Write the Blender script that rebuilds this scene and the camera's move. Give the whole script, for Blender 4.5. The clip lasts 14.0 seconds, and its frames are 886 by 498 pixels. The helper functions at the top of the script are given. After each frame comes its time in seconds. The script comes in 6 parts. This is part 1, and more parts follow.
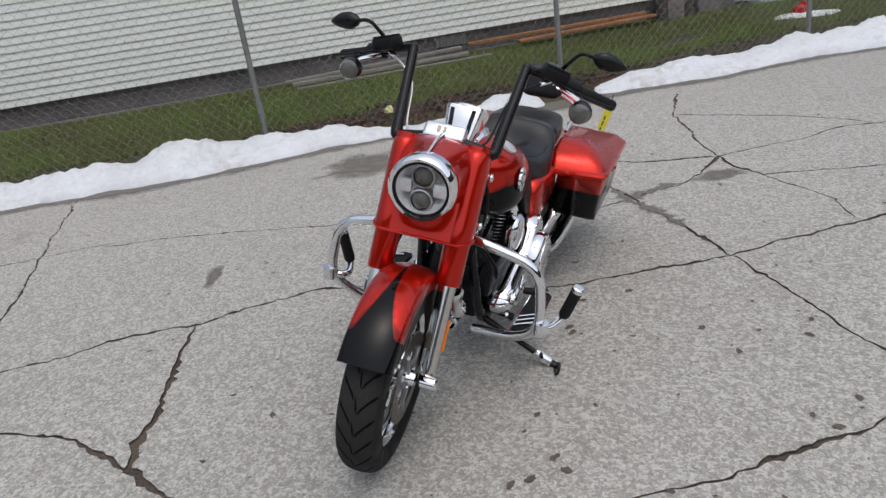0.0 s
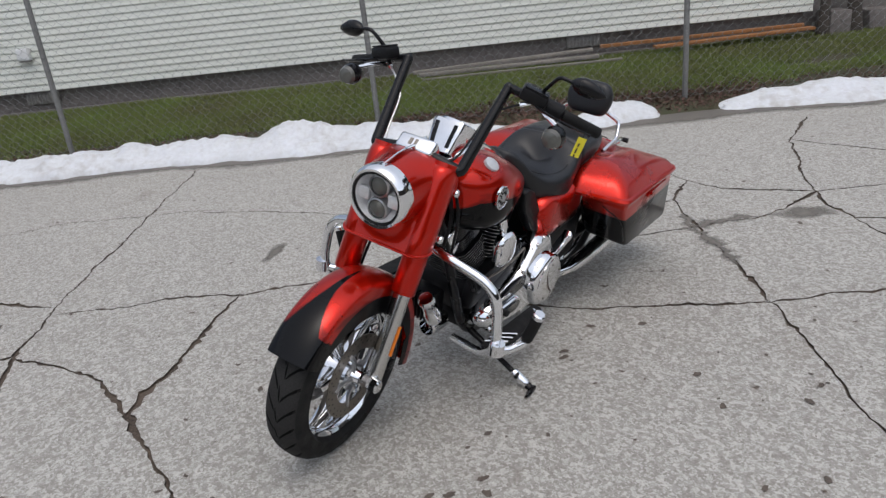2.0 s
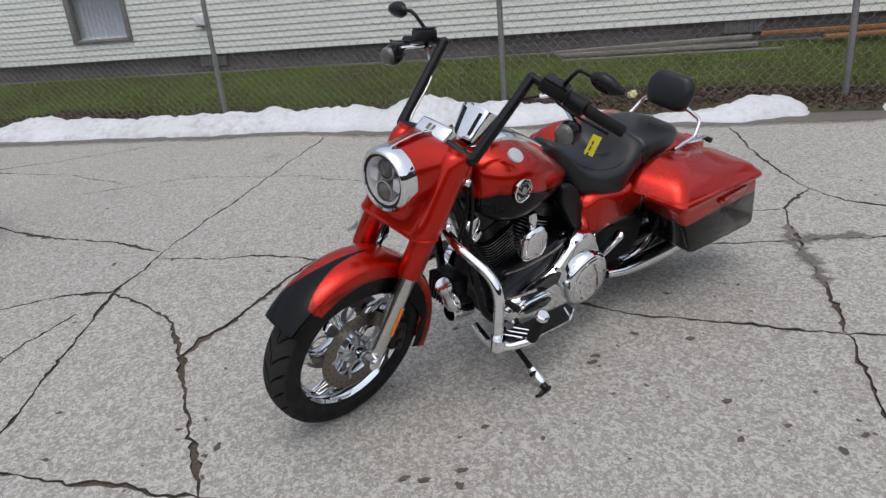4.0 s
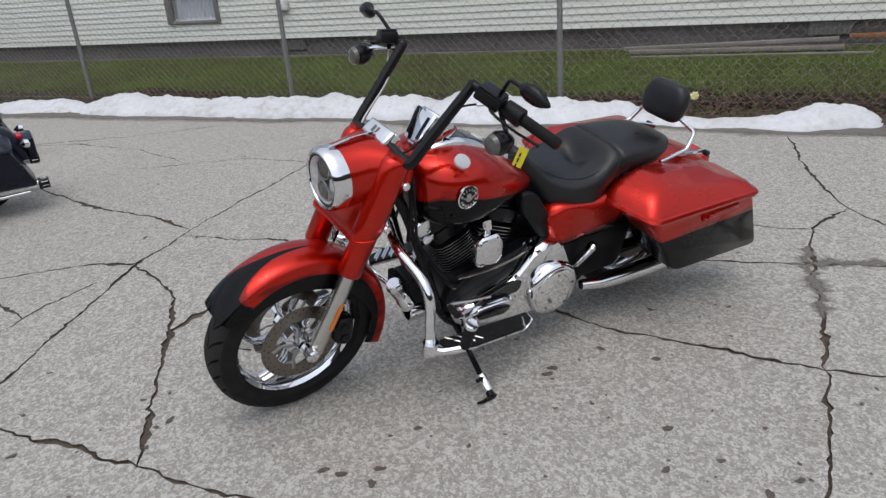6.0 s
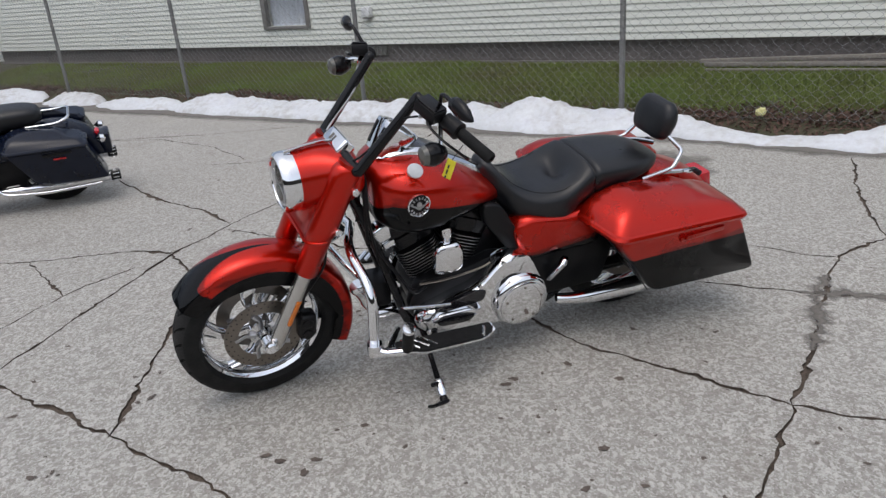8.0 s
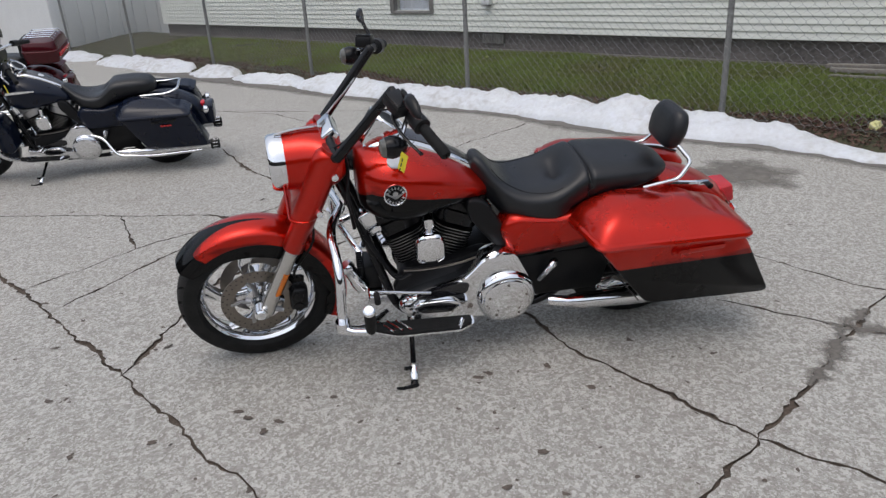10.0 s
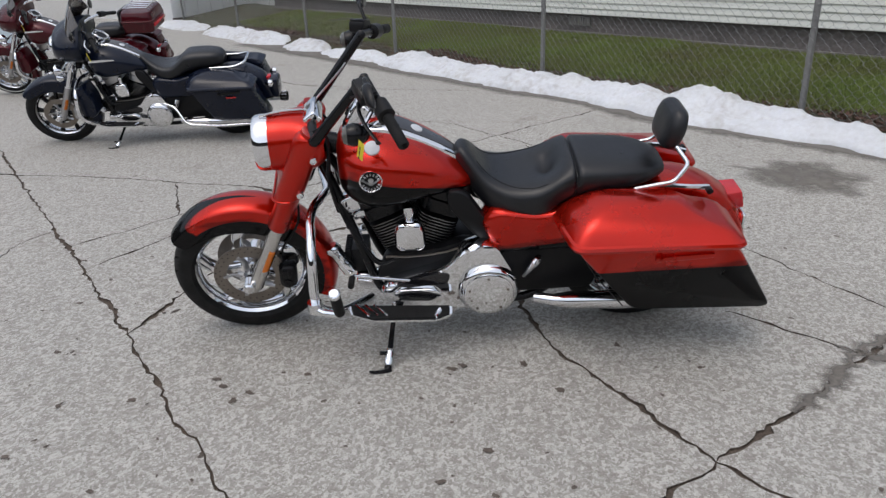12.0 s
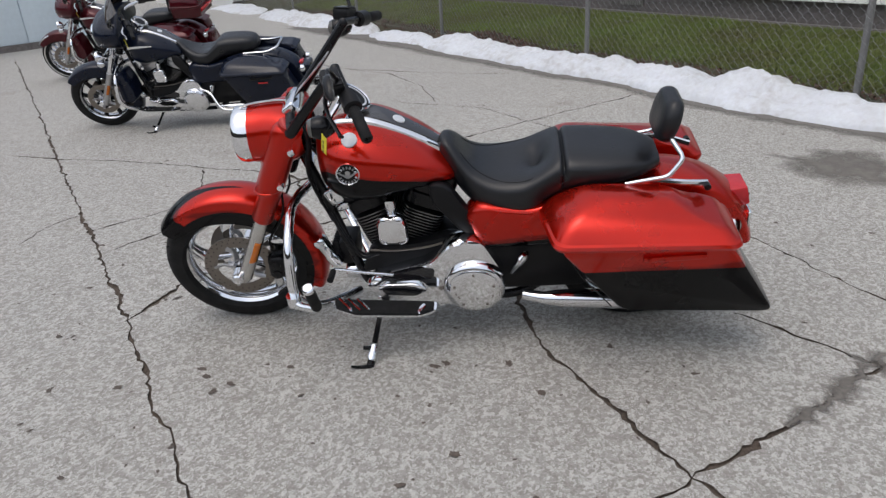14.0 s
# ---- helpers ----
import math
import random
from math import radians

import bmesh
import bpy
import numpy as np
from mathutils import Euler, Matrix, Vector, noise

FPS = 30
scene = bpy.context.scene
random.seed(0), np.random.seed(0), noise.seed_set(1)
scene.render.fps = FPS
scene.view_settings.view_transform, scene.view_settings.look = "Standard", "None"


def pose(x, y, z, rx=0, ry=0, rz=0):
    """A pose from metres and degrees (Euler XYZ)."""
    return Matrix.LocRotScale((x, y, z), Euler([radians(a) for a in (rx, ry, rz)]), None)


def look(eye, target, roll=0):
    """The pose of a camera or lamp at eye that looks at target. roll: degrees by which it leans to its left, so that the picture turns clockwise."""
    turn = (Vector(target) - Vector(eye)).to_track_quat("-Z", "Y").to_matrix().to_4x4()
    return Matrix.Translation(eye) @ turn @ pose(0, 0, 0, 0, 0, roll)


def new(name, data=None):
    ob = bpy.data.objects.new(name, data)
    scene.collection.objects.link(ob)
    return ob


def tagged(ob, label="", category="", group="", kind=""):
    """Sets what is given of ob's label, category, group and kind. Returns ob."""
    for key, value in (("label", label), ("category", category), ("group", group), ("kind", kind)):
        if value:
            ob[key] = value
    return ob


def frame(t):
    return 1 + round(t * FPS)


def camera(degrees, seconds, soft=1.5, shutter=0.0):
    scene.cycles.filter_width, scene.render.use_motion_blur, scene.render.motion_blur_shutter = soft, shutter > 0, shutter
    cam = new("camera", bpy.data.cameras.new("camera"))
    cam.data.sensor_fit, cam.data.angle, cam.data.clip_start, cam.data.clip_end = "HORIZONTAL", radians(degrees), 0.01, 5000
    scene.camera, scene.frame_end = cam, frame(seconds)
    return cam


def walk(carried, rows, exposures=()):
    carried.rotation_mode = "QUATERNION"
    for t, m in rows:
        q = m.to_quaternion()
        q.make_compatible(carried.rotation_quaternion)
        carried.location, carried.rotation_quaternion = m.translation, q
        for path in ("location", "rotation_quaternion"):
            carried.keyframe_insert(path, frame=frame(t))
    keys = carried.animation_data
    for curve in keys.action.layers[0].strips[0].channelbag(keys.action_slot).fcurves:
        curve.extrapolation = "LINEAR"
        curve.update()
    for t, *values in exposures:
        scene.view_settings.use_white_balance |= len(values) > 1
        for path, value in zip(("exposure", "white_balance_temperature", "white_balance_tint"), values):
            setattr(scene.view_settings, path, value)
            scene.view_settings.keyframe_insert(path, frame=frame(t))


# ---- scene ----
cam = camera(64.3, 14.0, soft=1.4)
PATH = [
    (0, (0.634, 0.047, 1.482), (0.6, 1.895, 0.718), -8.5),
    (0.5, (0.764, 0.064, 1.473), (0.66, 1.914, 0.721), -8.7),
    (1, (0.926, 0.106, 1.476), (0.714, 1.947, 0.724), -6.8),
    (1.5, (1.076, 0.094, 1.482), (0.744, 1.917, 0.729), -7.1),
    (2, (1.253, 0.086, 1.483), (0.786, 1.887, 0.748), -6.3),
    (2.5, (1.367, 0.097, 1.469), (0.804, 1.859, 0.709), -6.7),
    (3, (1.46, 0.16, 1.468), (0.81, 1.892, 0.707), -6.1),
    (3.2, (1.506, 0.191, 1.467), (0.796, 1.901, 0.712), -5.5),
    (5.3, (2.003, 0.408, 1.462), (0.956, 1.941, 0.719), -6.5),
    (5.5, (2.038, 0.45, 1.464), (0.968, 1.971, 0.729), -5.8),
    (6, (2.14, 0.532, 1.476), (1.026, 2.008, 0.714), -4.6),
    (6.5, (2.265, 0.597, 1.478), (1.1, 2.026, 0.704), -4.4),
    (7, (2.404, 0.655, 1.485), (1.136, 2.009, 0.738), -3.8),
    (7.5, (2.499, 0.715, 1.476), (1.191, 2.039, 0.744), -4.7),
    (7.7, (2.524, 0.755, 1.468), (1.208, 2.072, 0.738), -4.8),
    (9.8, (2.976, 1.147, 1.474), (1.411, 2.157, 0.744), -3.1),
    (10, (2.988, 1.206, 1.474), (1.415, 2.198, 0.738), -3.3),
    (10.5, (3.007, 1.34, 1.475), (1.425, 2.316, 0.737), -1.5),
    (11, (3.049, 1.428, 1.474), (1.467, 2.377, 0.703), -1.8),
    (11.5, (3.124, 1.513, 1.48), (1.476, 2.336, 0.701), -2.3),
    (12, (3.186, 1.612, 1.487), (1.496, 2.347, 0.709), -2.5),
    (12.5, (3.174, 1.694, 1.492), (1.461, 2.4, 0.739), -3.3),
    (13, (3.163, 1.776, 1.491), (1.444, 2.469, 0.741), -3.8),
    (13.5, (3.21, 1.875, 1.481), (1.485, 2.491, 0.678), -3.4),
    (14, (3.215, 1.921, 1.487), (1.478, 2.481, 0.671), -3.8),
]
walk(cam, [(t, look(eye, target, roll)) for t, eye, target, roll in PATH], [(0.0, 0.02, 6380, 10), (14.0, 0.02, 6380, 10)])

# ---- light ----
world = bpy.data.worlds.new("overcast_sky")
scene.world = world
world.use_nodes = True
wn, wl = world.node_tree.nodes, world.node_tree.links
sky = wn.new("ShaderNodeTexSky")
sky.sky_type = 'NISHITA'
sky.sun_disc = False
sky.sun_elevation, sky.sun_rotation = radians(70.0), radians(150)
sky.air_density, sky.dust_density, sky.ozone_density = 1.0, 4.0, 1.0
grey = wn.new("ShaderNodeHueSaturation")
grey.inputs["Saturation"].default_value = 0.62
wl.new(sky.outputs[0], grey.inputs["Color"])
wl.new(grey.outputs[0], wn["Background"].inputs[0])
wn["Background"].inputs[1].default_value = 0.15
sun_data = bpy.data.lights.new("sun", 'SUN')
sun_data.energy, sun_data.angle, sun_data.color = 0.8, radians(140), (1.0, 0.99, 0.98)
sun = new("sun", sun_data)
sun.matrix_world = look((4.9, -8.5, 27), (0, 0, 0))


# ---- materials ----
def material(name, colour, rough=0.6, metal=0.0, spread=0.15, scale=8.0, fine=60.0, bump=0.0, bump_scale=80.0, coat=0.0, vary=0.0, second=None, gloss=0.5):
    """Principled surface with variation at two scales; second: a stain colour."""
    m = bpy.data.materials.new(name)
    m.use_nodes = True
    n, l = m.node_tree.nodes, m.node_tree.links
    p = n["Principled BSDF"]
    co = n.new("ShaderNodeTexCoord")
    big, small = n.new("ShaderNodeTexNoise"), n.new("ShaderNodeTexNoise")
    big.inputs["Scale"].default_value, big.inputs["Detail"].default_value = scale, 5
    small.inputs["Scale"].default_value, small.inputs["Detail"].default_value = fine, 3
    for t in (big, small):
        l.new(co.outputs["Object"], t.inputs["Vector"])
    add = n.new("ShaderNodeMath")
    add.operation = 'ADD'
    l.new(big.outputs["Fac"], add.inputs[0])
    l.new(small.outputs["Fac"], add.inputs[1])
    last = add.outputs[0]
    if vary:
        info, mul, add2 = n.new("ShaderNodeObjectInfo"), n.new("ShaderNodeMath"), n.new("ShaderNodeMath")
        mul.operation, add2.operation = 'MULTIPLY_ADD', 'ADD'
        mul.inputs[1].default_value, mul.inputs[2].default_value = vary, -vary / 2
        l.new(info.outputs["Random"], mul.inputs[0])
        l.new(mul.outputs[0], add2.inputs[0])
        l.new(last, add2.inputs[1])
        last = add2.outputs[0]
    ramp = n.new("ShaderNodeMapRange")
    ramp.inputs["From Min"].default_value, ramp.inputs["From Max"].default_value = 0.6, 1.4
    l.new(last, ramp.inputs["Value"])
    mix = n.new("ShaderNodeMix")
    mix.data_type = 'RGBA'
    lo = second or tuple(c * (1 - spread) for c in colour)
    hi = tuple(min(1, c * (1 + spread)) for c in colour)
    mix.inputs["A"].default_value, mix.inputs["B"].default_value = (*lo, 1), (*hi, 1)
    l.new(ramp.outputs[0], mix.inputs["Factor"])
    l.new(mix.outputs["Result"], p.inputs["Base Color"])
    p.inputs["Metallic"].default_value = metal
    rr = n.new("ShaderNodeMapRange")
    rr.inputs["From Min"].default_value, rr.inputs["From Max"].default_value = 0.3, 0.7
    rr.inputs["To Min"].default_value, rr.inputs["To Max"].default_value = max(0.02, rough * 0.8), min(1, rough * 1.2)
    l.new(big.outputs["Fac"], rr.inputs["Value"])
    l.new(rr.outputs[0], p.inputs["Roughness"])
    p.inputs["Coat Weight"].default_value = coat
    p.inputs["Specular IOR Level"].default_value = gloss
    p.inputs["Coat Roughness"].default_value = 0.02
    if bump:
        bn, b = n.new("ShaderNodeTexNoise"), n.new("ShaderNodeBump")
        bn.inputs["Scale"].default_value, bn.inputs["Detail"].default_value = bump_scale, 4
        b.inputs["Strength"].default_value, b.inputs["Distance"].default_value = bump, 0.01
        l.new(co.outputs["Object"], bn.inputs["Vector"])
        l.new(bn.outputs["Fac"], b.inputs["Height"])
        l.new(b.outputs[0], p.inputs["Normal"])
    return m


def two_tone(name, first, second, flame=0.0):
    """Coated paint that changes colour where the mesh's own value 'stripe' passes zero."""
    m = material(name, first, rough=0.28, metal=0.8, spread=0.14, scale=3, fine=900, coat=1.0, gloss=0.03)
    n, l = m.node_tree.nodes, m.node_tree.links
    p = n["Principled BSDF"]
    old = p.inputs["Base Color"].links[0].from_socket
    at, co, no = n.new("ShaderNodeAttribute"), n.new("ShaderNodeTexCoord"), n.new("ShaderNodeTexNoise")
    at.attribute_name = "stripe"
    no.inputs["Scale"].default_value = 14
    st = n.new("ShaderNodeVectorMath")
    st.operation = 'MULTIPLY'
    st.inputs[1].default_value = (0.35, 1.0, 1.6)
    l.new(co.outputs["Object"], st.inputs[0])
    l.new(st.outputs[0], no.inputs["Vector"])
    # darker brushed flames inside the first colour, close to the border
    near = n.new("ShaderNodeMapRange")
    near.inputs["From Min"].default_value, near.inputs["From Max"].default_value = 0.0, 0.07
    near.inputs["To Min"].default_value, near.inputs["To Max"].default_value = flame, 0.0
    l.new(at.outputs["Fac"], near.inputs["Value"])
    sub = n.new("ShaderNodeMath")
    sub.operation = 'SUBTRACT'
    l.new(no.outputs["Fac"], sub.inputs[1])
    l.new(near.outputs[0], sub.inputs[0])
    fl = n.new("ShaderNodeMapRange")
    fl.inputs["From Min"].default_value, fl.inputs["From Max"].default_value = -0.05, 0.10
    fl.inputs["To Max"].default_value = 0.8
    l.new(sub.outputs[0], fl.inputs["Value"])
    m1 = n.new("ShaderNodeMix")
    m1.data_type = 'RGBA'
    l.new(fl.outputs[0], m1.inputs["Factor"])
    l.new(old, m1.inputs["A"])
    m1.inputs["B"].default_value = (first[0] * 0.3, first[1] * 0.25, first[2] * 0.3, 1)
    step = n.new("ShaderNodeMapRange")
    step.inputs["From Min"].default_value, step.inputs["From Max"].default_value = -0.0012, 0.0012
    l.new(at.outputs["Fac"], step.inputs["Value"])
    m2 = n.new("ShaderNodeMix")
    m2.data_type = 'RGBA'
    l.new(step.outputs[0], m2.inputs["Factor"])
    m2.inputs["A"].default_value = (*second, 1)
    l.new(m1.outputs["Result"], m2.inputs["B"])
    l.new(m2.outputs["Result"], p.inputs["Base Color"])
    flake = n.new("ShaderNodeMath")
    flake.operation = 'MULTIPLY'
    flake.inputs[1].default_value = 0.8
    l.new(step.outputs[0], flake.inputs[0])
    l.new(flake.outputs[0], p.inputs["Metallic"])
    lacquer = n.new("ShaderNodeMapRange")
    lacquer.inputs["To Min"].default_value, lacquer.inputs["To Max"].default_value = 0.4, 0.6
    l.new(step.outputs[0], lacquer.inputs["Value"])
    l.new(lacquer.outputs[0], p.inputs["Coat Weight"])
    return m


RED, INK = (0.50, 0.0125, 0.0038), (0.0025, 0.0026, 0.003)
paint_red = material("orange_red_metallic_paint", RED, rough=0.28, metal=0.8, spread=0.12, scale=3, fine=900, coat=0.6, gloss=0.03)
paint_two = two_tone("orange_red_and_black_paint", RED, INK, 0.62)
paint_navy = material("dark_blue_paint", (0.004, 0.007, 0.018), rough=0.3, spread=0.2, coat=0.45, gloss=0.1)
paint_wine = material("dark_red_paint", (0.062, 0.003, 0.007), rough=0.33, metal=0.4, spread=0.2, coat=0.6, gloss=0.1)
cover_black = material("gloss_black_paint", (0.010, 0.010, 0.012), rough=0.22, spread=0.2, coat=1.0, gloss=0.1)
satin_black = material("satin_black_metal", (0.005, 0.005, 0.006), rough=0.27, gloss=0.3, spread=0.25, bump=0.03, bump_scale=300)
black_plastic = material("black_plastic", (0.006, 0.006, 0.007), rough=0.42, gloss=0.25, spread=0.2, bump=0.05, bump_scale=400)
tread_dusty = material("dusty_tyre_tread", (0.026, 0.0255, 0.025), rough=0.85, gloss=0.2, spread=0.3, scale=20, fine=200, bump=0.2, bump_scale=160)
# near-black for the tread cuts, their shade put into the colour
groove_shade = material("tread_groove", (0.004, 0.004, 0.004), rough=0.9, gloss=0.1, spread=0.3, scale=20, fine=200)
rubber = material("black_rubber", (0.010, 0.010, 0.010), rough=0.7, gloss=0.25, spread=0.3, scale=20, fine=200, bump=0.15, bump_scale=160)
leather = material("black_leather", (0.009, 0.0096, 0.0115), rough=0.34, spread=0.25, scale=6, fine=120, bump=0.12, bump_scale=260, gloss=0.45)
chrome = material("chrome", (0.82, 0.83, 0.85), rough=0.06, metal=1.0, spread=0.05, scale=4, fine=30)
brushed = material("brushed_aluminium", (0.50, 0.50, 0.51), rough=0.34, metal=1.0, spread=0.12, scale=20, fine=300)
slider_polish = material("polished_aluminium", (0.60, 0.59, 0.57), rough=0.17, metal=1.0, spread=0.08, scale=12, fine=200)
steel = material("brake_steel", (0.24, 0.215, 0.19), rough=0.34, metal=1.0, spread=0.2, scale=30, fine=300)
fin_black = material("black_engine_coating", (0.006, 0.006, 0.007), rough=0.4, gloss=0.25, spread=0.3, bump=0.1, bump_scale=300)
fin_edge = material("machined_fin_edge", (0.38, 0.38, 0.38), rough=0.35, metal=1.0, spread=0.1)
lens_amber = material("amber_reflector", (0.75, 0.20, 0.02), rough=0.15, spread=0.1, coat=1.0, gloss=0.1)
lens_red = material("red_lens", (0.50, 0.012, 0.02), rough=0.12, spread=0.15, fine=40, coat=1.0, gloss=0.1)
console_grey = material("dark_grey_lacquer", (0.028, 0.025, 0.024), rough=0.3, spread=0.15, coat=1.0, gloss=0.3)
lamp_silver = material("lamp_reflector_silver", (0.88, 0.89, 0.90), rough=0.38, metal=0.6, spread=0.1, scale=30, fine=60)
lens_smoke = material("smoked_lens", (0.10, 0.10, 0.09), rough=0.15, spread=0.2, coat=1.0, gloss=0.1)
dial_face = material("pale_dial", (0.62, 0.64, 0.66), rough=0.35, spread=0.08, coat=0.6)
tag_yellow = material("yellow_card", (0.70, 0.60, 0.03), rough=0.6, spread=0.06)
mark_dark = material("dark_print", (0.03, 0.03, 0.03), rough=0.7)
mark_red = material("red_print", (0.55, 0.02, 0.02), rough=0.5)
whitewall = material("white_rubber", (0.55, 0.54, 0.50), rough=0.7, spread=0.1)
wire_grey = material("galvanised_wire", (0.25, 0.255, 0.25), rough=0.5, metal=0.2, spread=0.25, scale=5, fine=40)
galvanised = material("galvanised_steel", (0.22, 0.22, 0.215), rough=0.6, metal=0.3, spread=0.2, scale=6, fine=50)
siding_paint = material("cream_siding", (0.74, 0.755, 0.695), rough=0.55, spread=0.04, scale=1.2, fine=14, bump=0.05, bump_scale=60, vary=0.25)
white_paint = material("white_paint", (0.74, 0.75, 0.75), rough=0.5, spread=0.06, scale=2, fine=20)
grey_block = material("painted_foundation", (0.160, 0.143, 0.134), rough=0.85, spread=0.45, scale=1.5, fine=24, bump=0.3, bump_scale=60)
grey_ledge = material("pale_concrete_footing", (0.18, 0.165, 0.155), rough=0.9, spread=0.35, scale=2, fine=30, bump=0.3, bump_scale=50)
garage_paint = material("pale_blue_grey_cladding", (0.68, 0.77, 0.82), rough=0.5, spread=0.06, scale=1.5, fine=12)
curtain = material("white_curtain", (0.62, 0.66, 0.72), rough=0.8, spread=0.1, scale=10, fine=40)
pane_dark = material("dark_frame", (0.20, 0.19, 0.18), rough=0.5, spread=0.2)
vent_metal = material("grey_vent", (0.22, 0.21, 0.20), rough=0.6, spread=0.25)
wood_orange = material("weathered_orange_timber", (0.30, 0.13, 0.045), rough=0.7, spread=0.35, scale=3, fine=40, bump=0.2, bump_scale=90)
wood_grey = material("grey_weathered_timber", (0.23, 0.21, 0.185), rough=0.8, spread=0.35, scale=3, fine=40, bump=0.2, bump_scale=90)
paper = material("crumpled_paper", (0.75, 0.72, 0.35), rough=0.7, spread=0.1)
soil = material("damp_soil", (0.055, 0.042, 0.028), rough=0.95, spread=0.5, scale=6, fine=60, bump=0.6, bump_scale=50, second=(0.03, 0.045, 0.012))
blade = material("winter_grass", (0.135, 0.195, 0.050), rough=0.8, spread=0.5, scale=1.3, fine=60, gloss=0.2, second=(0.150, 0.130, 0.062))
bark = material("dark_bark", (0.06, 0.05, 0.042), rough=0.95, spread=0.5, scale=8, fine=60, bump=0.6, bump_scale=40)
leaf = material("dead_leaves", (0.125, 0.070, 0.052), rough=0.85, spread=0.5, scale=25, fine=90, second=(0.035, 0.02, 0.016))
crack_dirt = material("crack_dirt", (0.105, 0.083, 0.066), rough=0.95, spread=0.6, scale=3, gloss=0.1, second=(0.030, 0.026, 0.023), fine=90, bump=0.8, bump_scale=120)
roofing = material("grey_shingles", (0.09, 0.09, 0.09), rough=0.9, spread=0.3, fine=20)
car_red = material("red_car_paint", (0.45, 0.02, 0.02), rough=0.3, coat=1.0, gloss=0.1)


def concrete_surface():
    m = bpy.data.materials.new("worn_exposed_aggregate_concrete")
    m.use_nodes = True
    n, l = m.node_tree.nodes, m.node_tree.links
    p = n["Principled BSDF"]
    co = n.new("ShaderNodeTexCoord")

    def tex(kind, scale, detail=4):
        t = n.new(kind)
        t.inputs["Scale"].default_value = scale
        if "Detail" in t.inputs:
            t.inputs["Detail"].default_value = detail
        l.new(co.outputs["Object"], t.inputs["Vector"])
        return t

    def band(value, lo, hi, a, b):
        r = n.new("ShaderNodeMapRange")
        for k, v in (("From Min", lo), ("From Max", hi), ("To Min", a), ("To Max", b)):
            r.inputs[k].default_value = v
        l.new(value, r.inputs["Value"])
        return r.outputs[0]

    def blend(fac, a, b):
        x = n.new("ShaderNodeMix")
        x.data_type = 'RGBA'
        l.new(fac, x.inputs["Factor"])
        for key, v in (("A", a), ("B", b)):
            if isinstance(v, tuple):
                x.inputs[key].default_value = (*v, 1)
            else:
                l.new(v, x.inputs[key])
        return x.outputs["Result"]
    pebble = tex("ShaderNodeTexVoronoi", 150)
    sand = tex("ShaderNodeTexVoronoi", 340)
    chips = tex("ShaderNodeTexVoronoi", 75)
    grain = tex("ShaderNodeTexNoise", 520, 2)
    patch = tex("ShaderNodeTexNoise", 0.55, 3)
    cloud = tex("ShaderNodeTexNoise", 3.2, 2)
    blot = tex("ShaderNodeTexNoise", 1.7, 2)

    def cells(t):
        sep = n.new("ShaderNodeSeparateColor")
        l.new(t.outputs["Color"], sep.inputs[0])
        return sep
    ton = blend(band(patch.outputs["Fac"], 0.32, 0.68, 0, 1), (0.322, 0.315, 0.284), (0.402, 0.394, 0.360))
    ton = blend(band(cloud.outputs["Fac"], 0.40, 0.75, 0, 0.32), ton, (0.310, 0.296, 0.264))
    fine, mid, big = cells(sand), cells(pebble), cells(chips)
    ton = blend(band(fine.outputs[0], 0.60, 1.0, 0, 0.30), ton, (0.215, 0.202, 0.178))
    ton = blend(band(fine.outputs[1], 0.70, 1.0, 0, 0.26), ton, (0.64, 0.63, 0.59))
    ton = blend(band(mid.outputs[0], 0.90, 0.97, 0, 0.32), ton, (0.64, 0.63, 0.585))
    ton = blend(band(mid.outputs[1], 0.91, 0.97, 0, 0.36), ton, (0.19, 0.172, 0.146))
    ton = blend(band(big.outputs[0], 0.972, 0.985, 0, 0.40), ton, (0.60, 0.59, 0.555))
    ton = blend(band(big.outputs[1], 0.976, 0.988, 0, 0.5), ton, (0.18, 0.158, 0.135))
    ton = blend(band(blot.outputs["Fac"], 0.66, 0.74, 0, 0.35), ton, (0.20, 0.172, 0.14))
    l.new(ton, p.inputs["Base Color"])
    l.new(band(patch.outputs["Fac"], 0.3, 0.7, 0.72, 0.92), p.inputs["Roughness"])
    b = n.new("ShaderNodeBump")
    b.inputs["Strength"].default_value, b.inputs["Distance"].default_value = 0.2, 0.004
    mixh = n.new("ShaderNodeMath")
    mixh.operation = 'ADD'
    l.new(pebble.outputs["Distance"], mixh.inputs[0])
    l.new(grain.outputs["Fac"], mixh.inputs[1])
    l.new(mixh.outputs[0], b.inputs["Height"])
    l.new(b.outputs[0], p.inputs["Normal"])
    return m


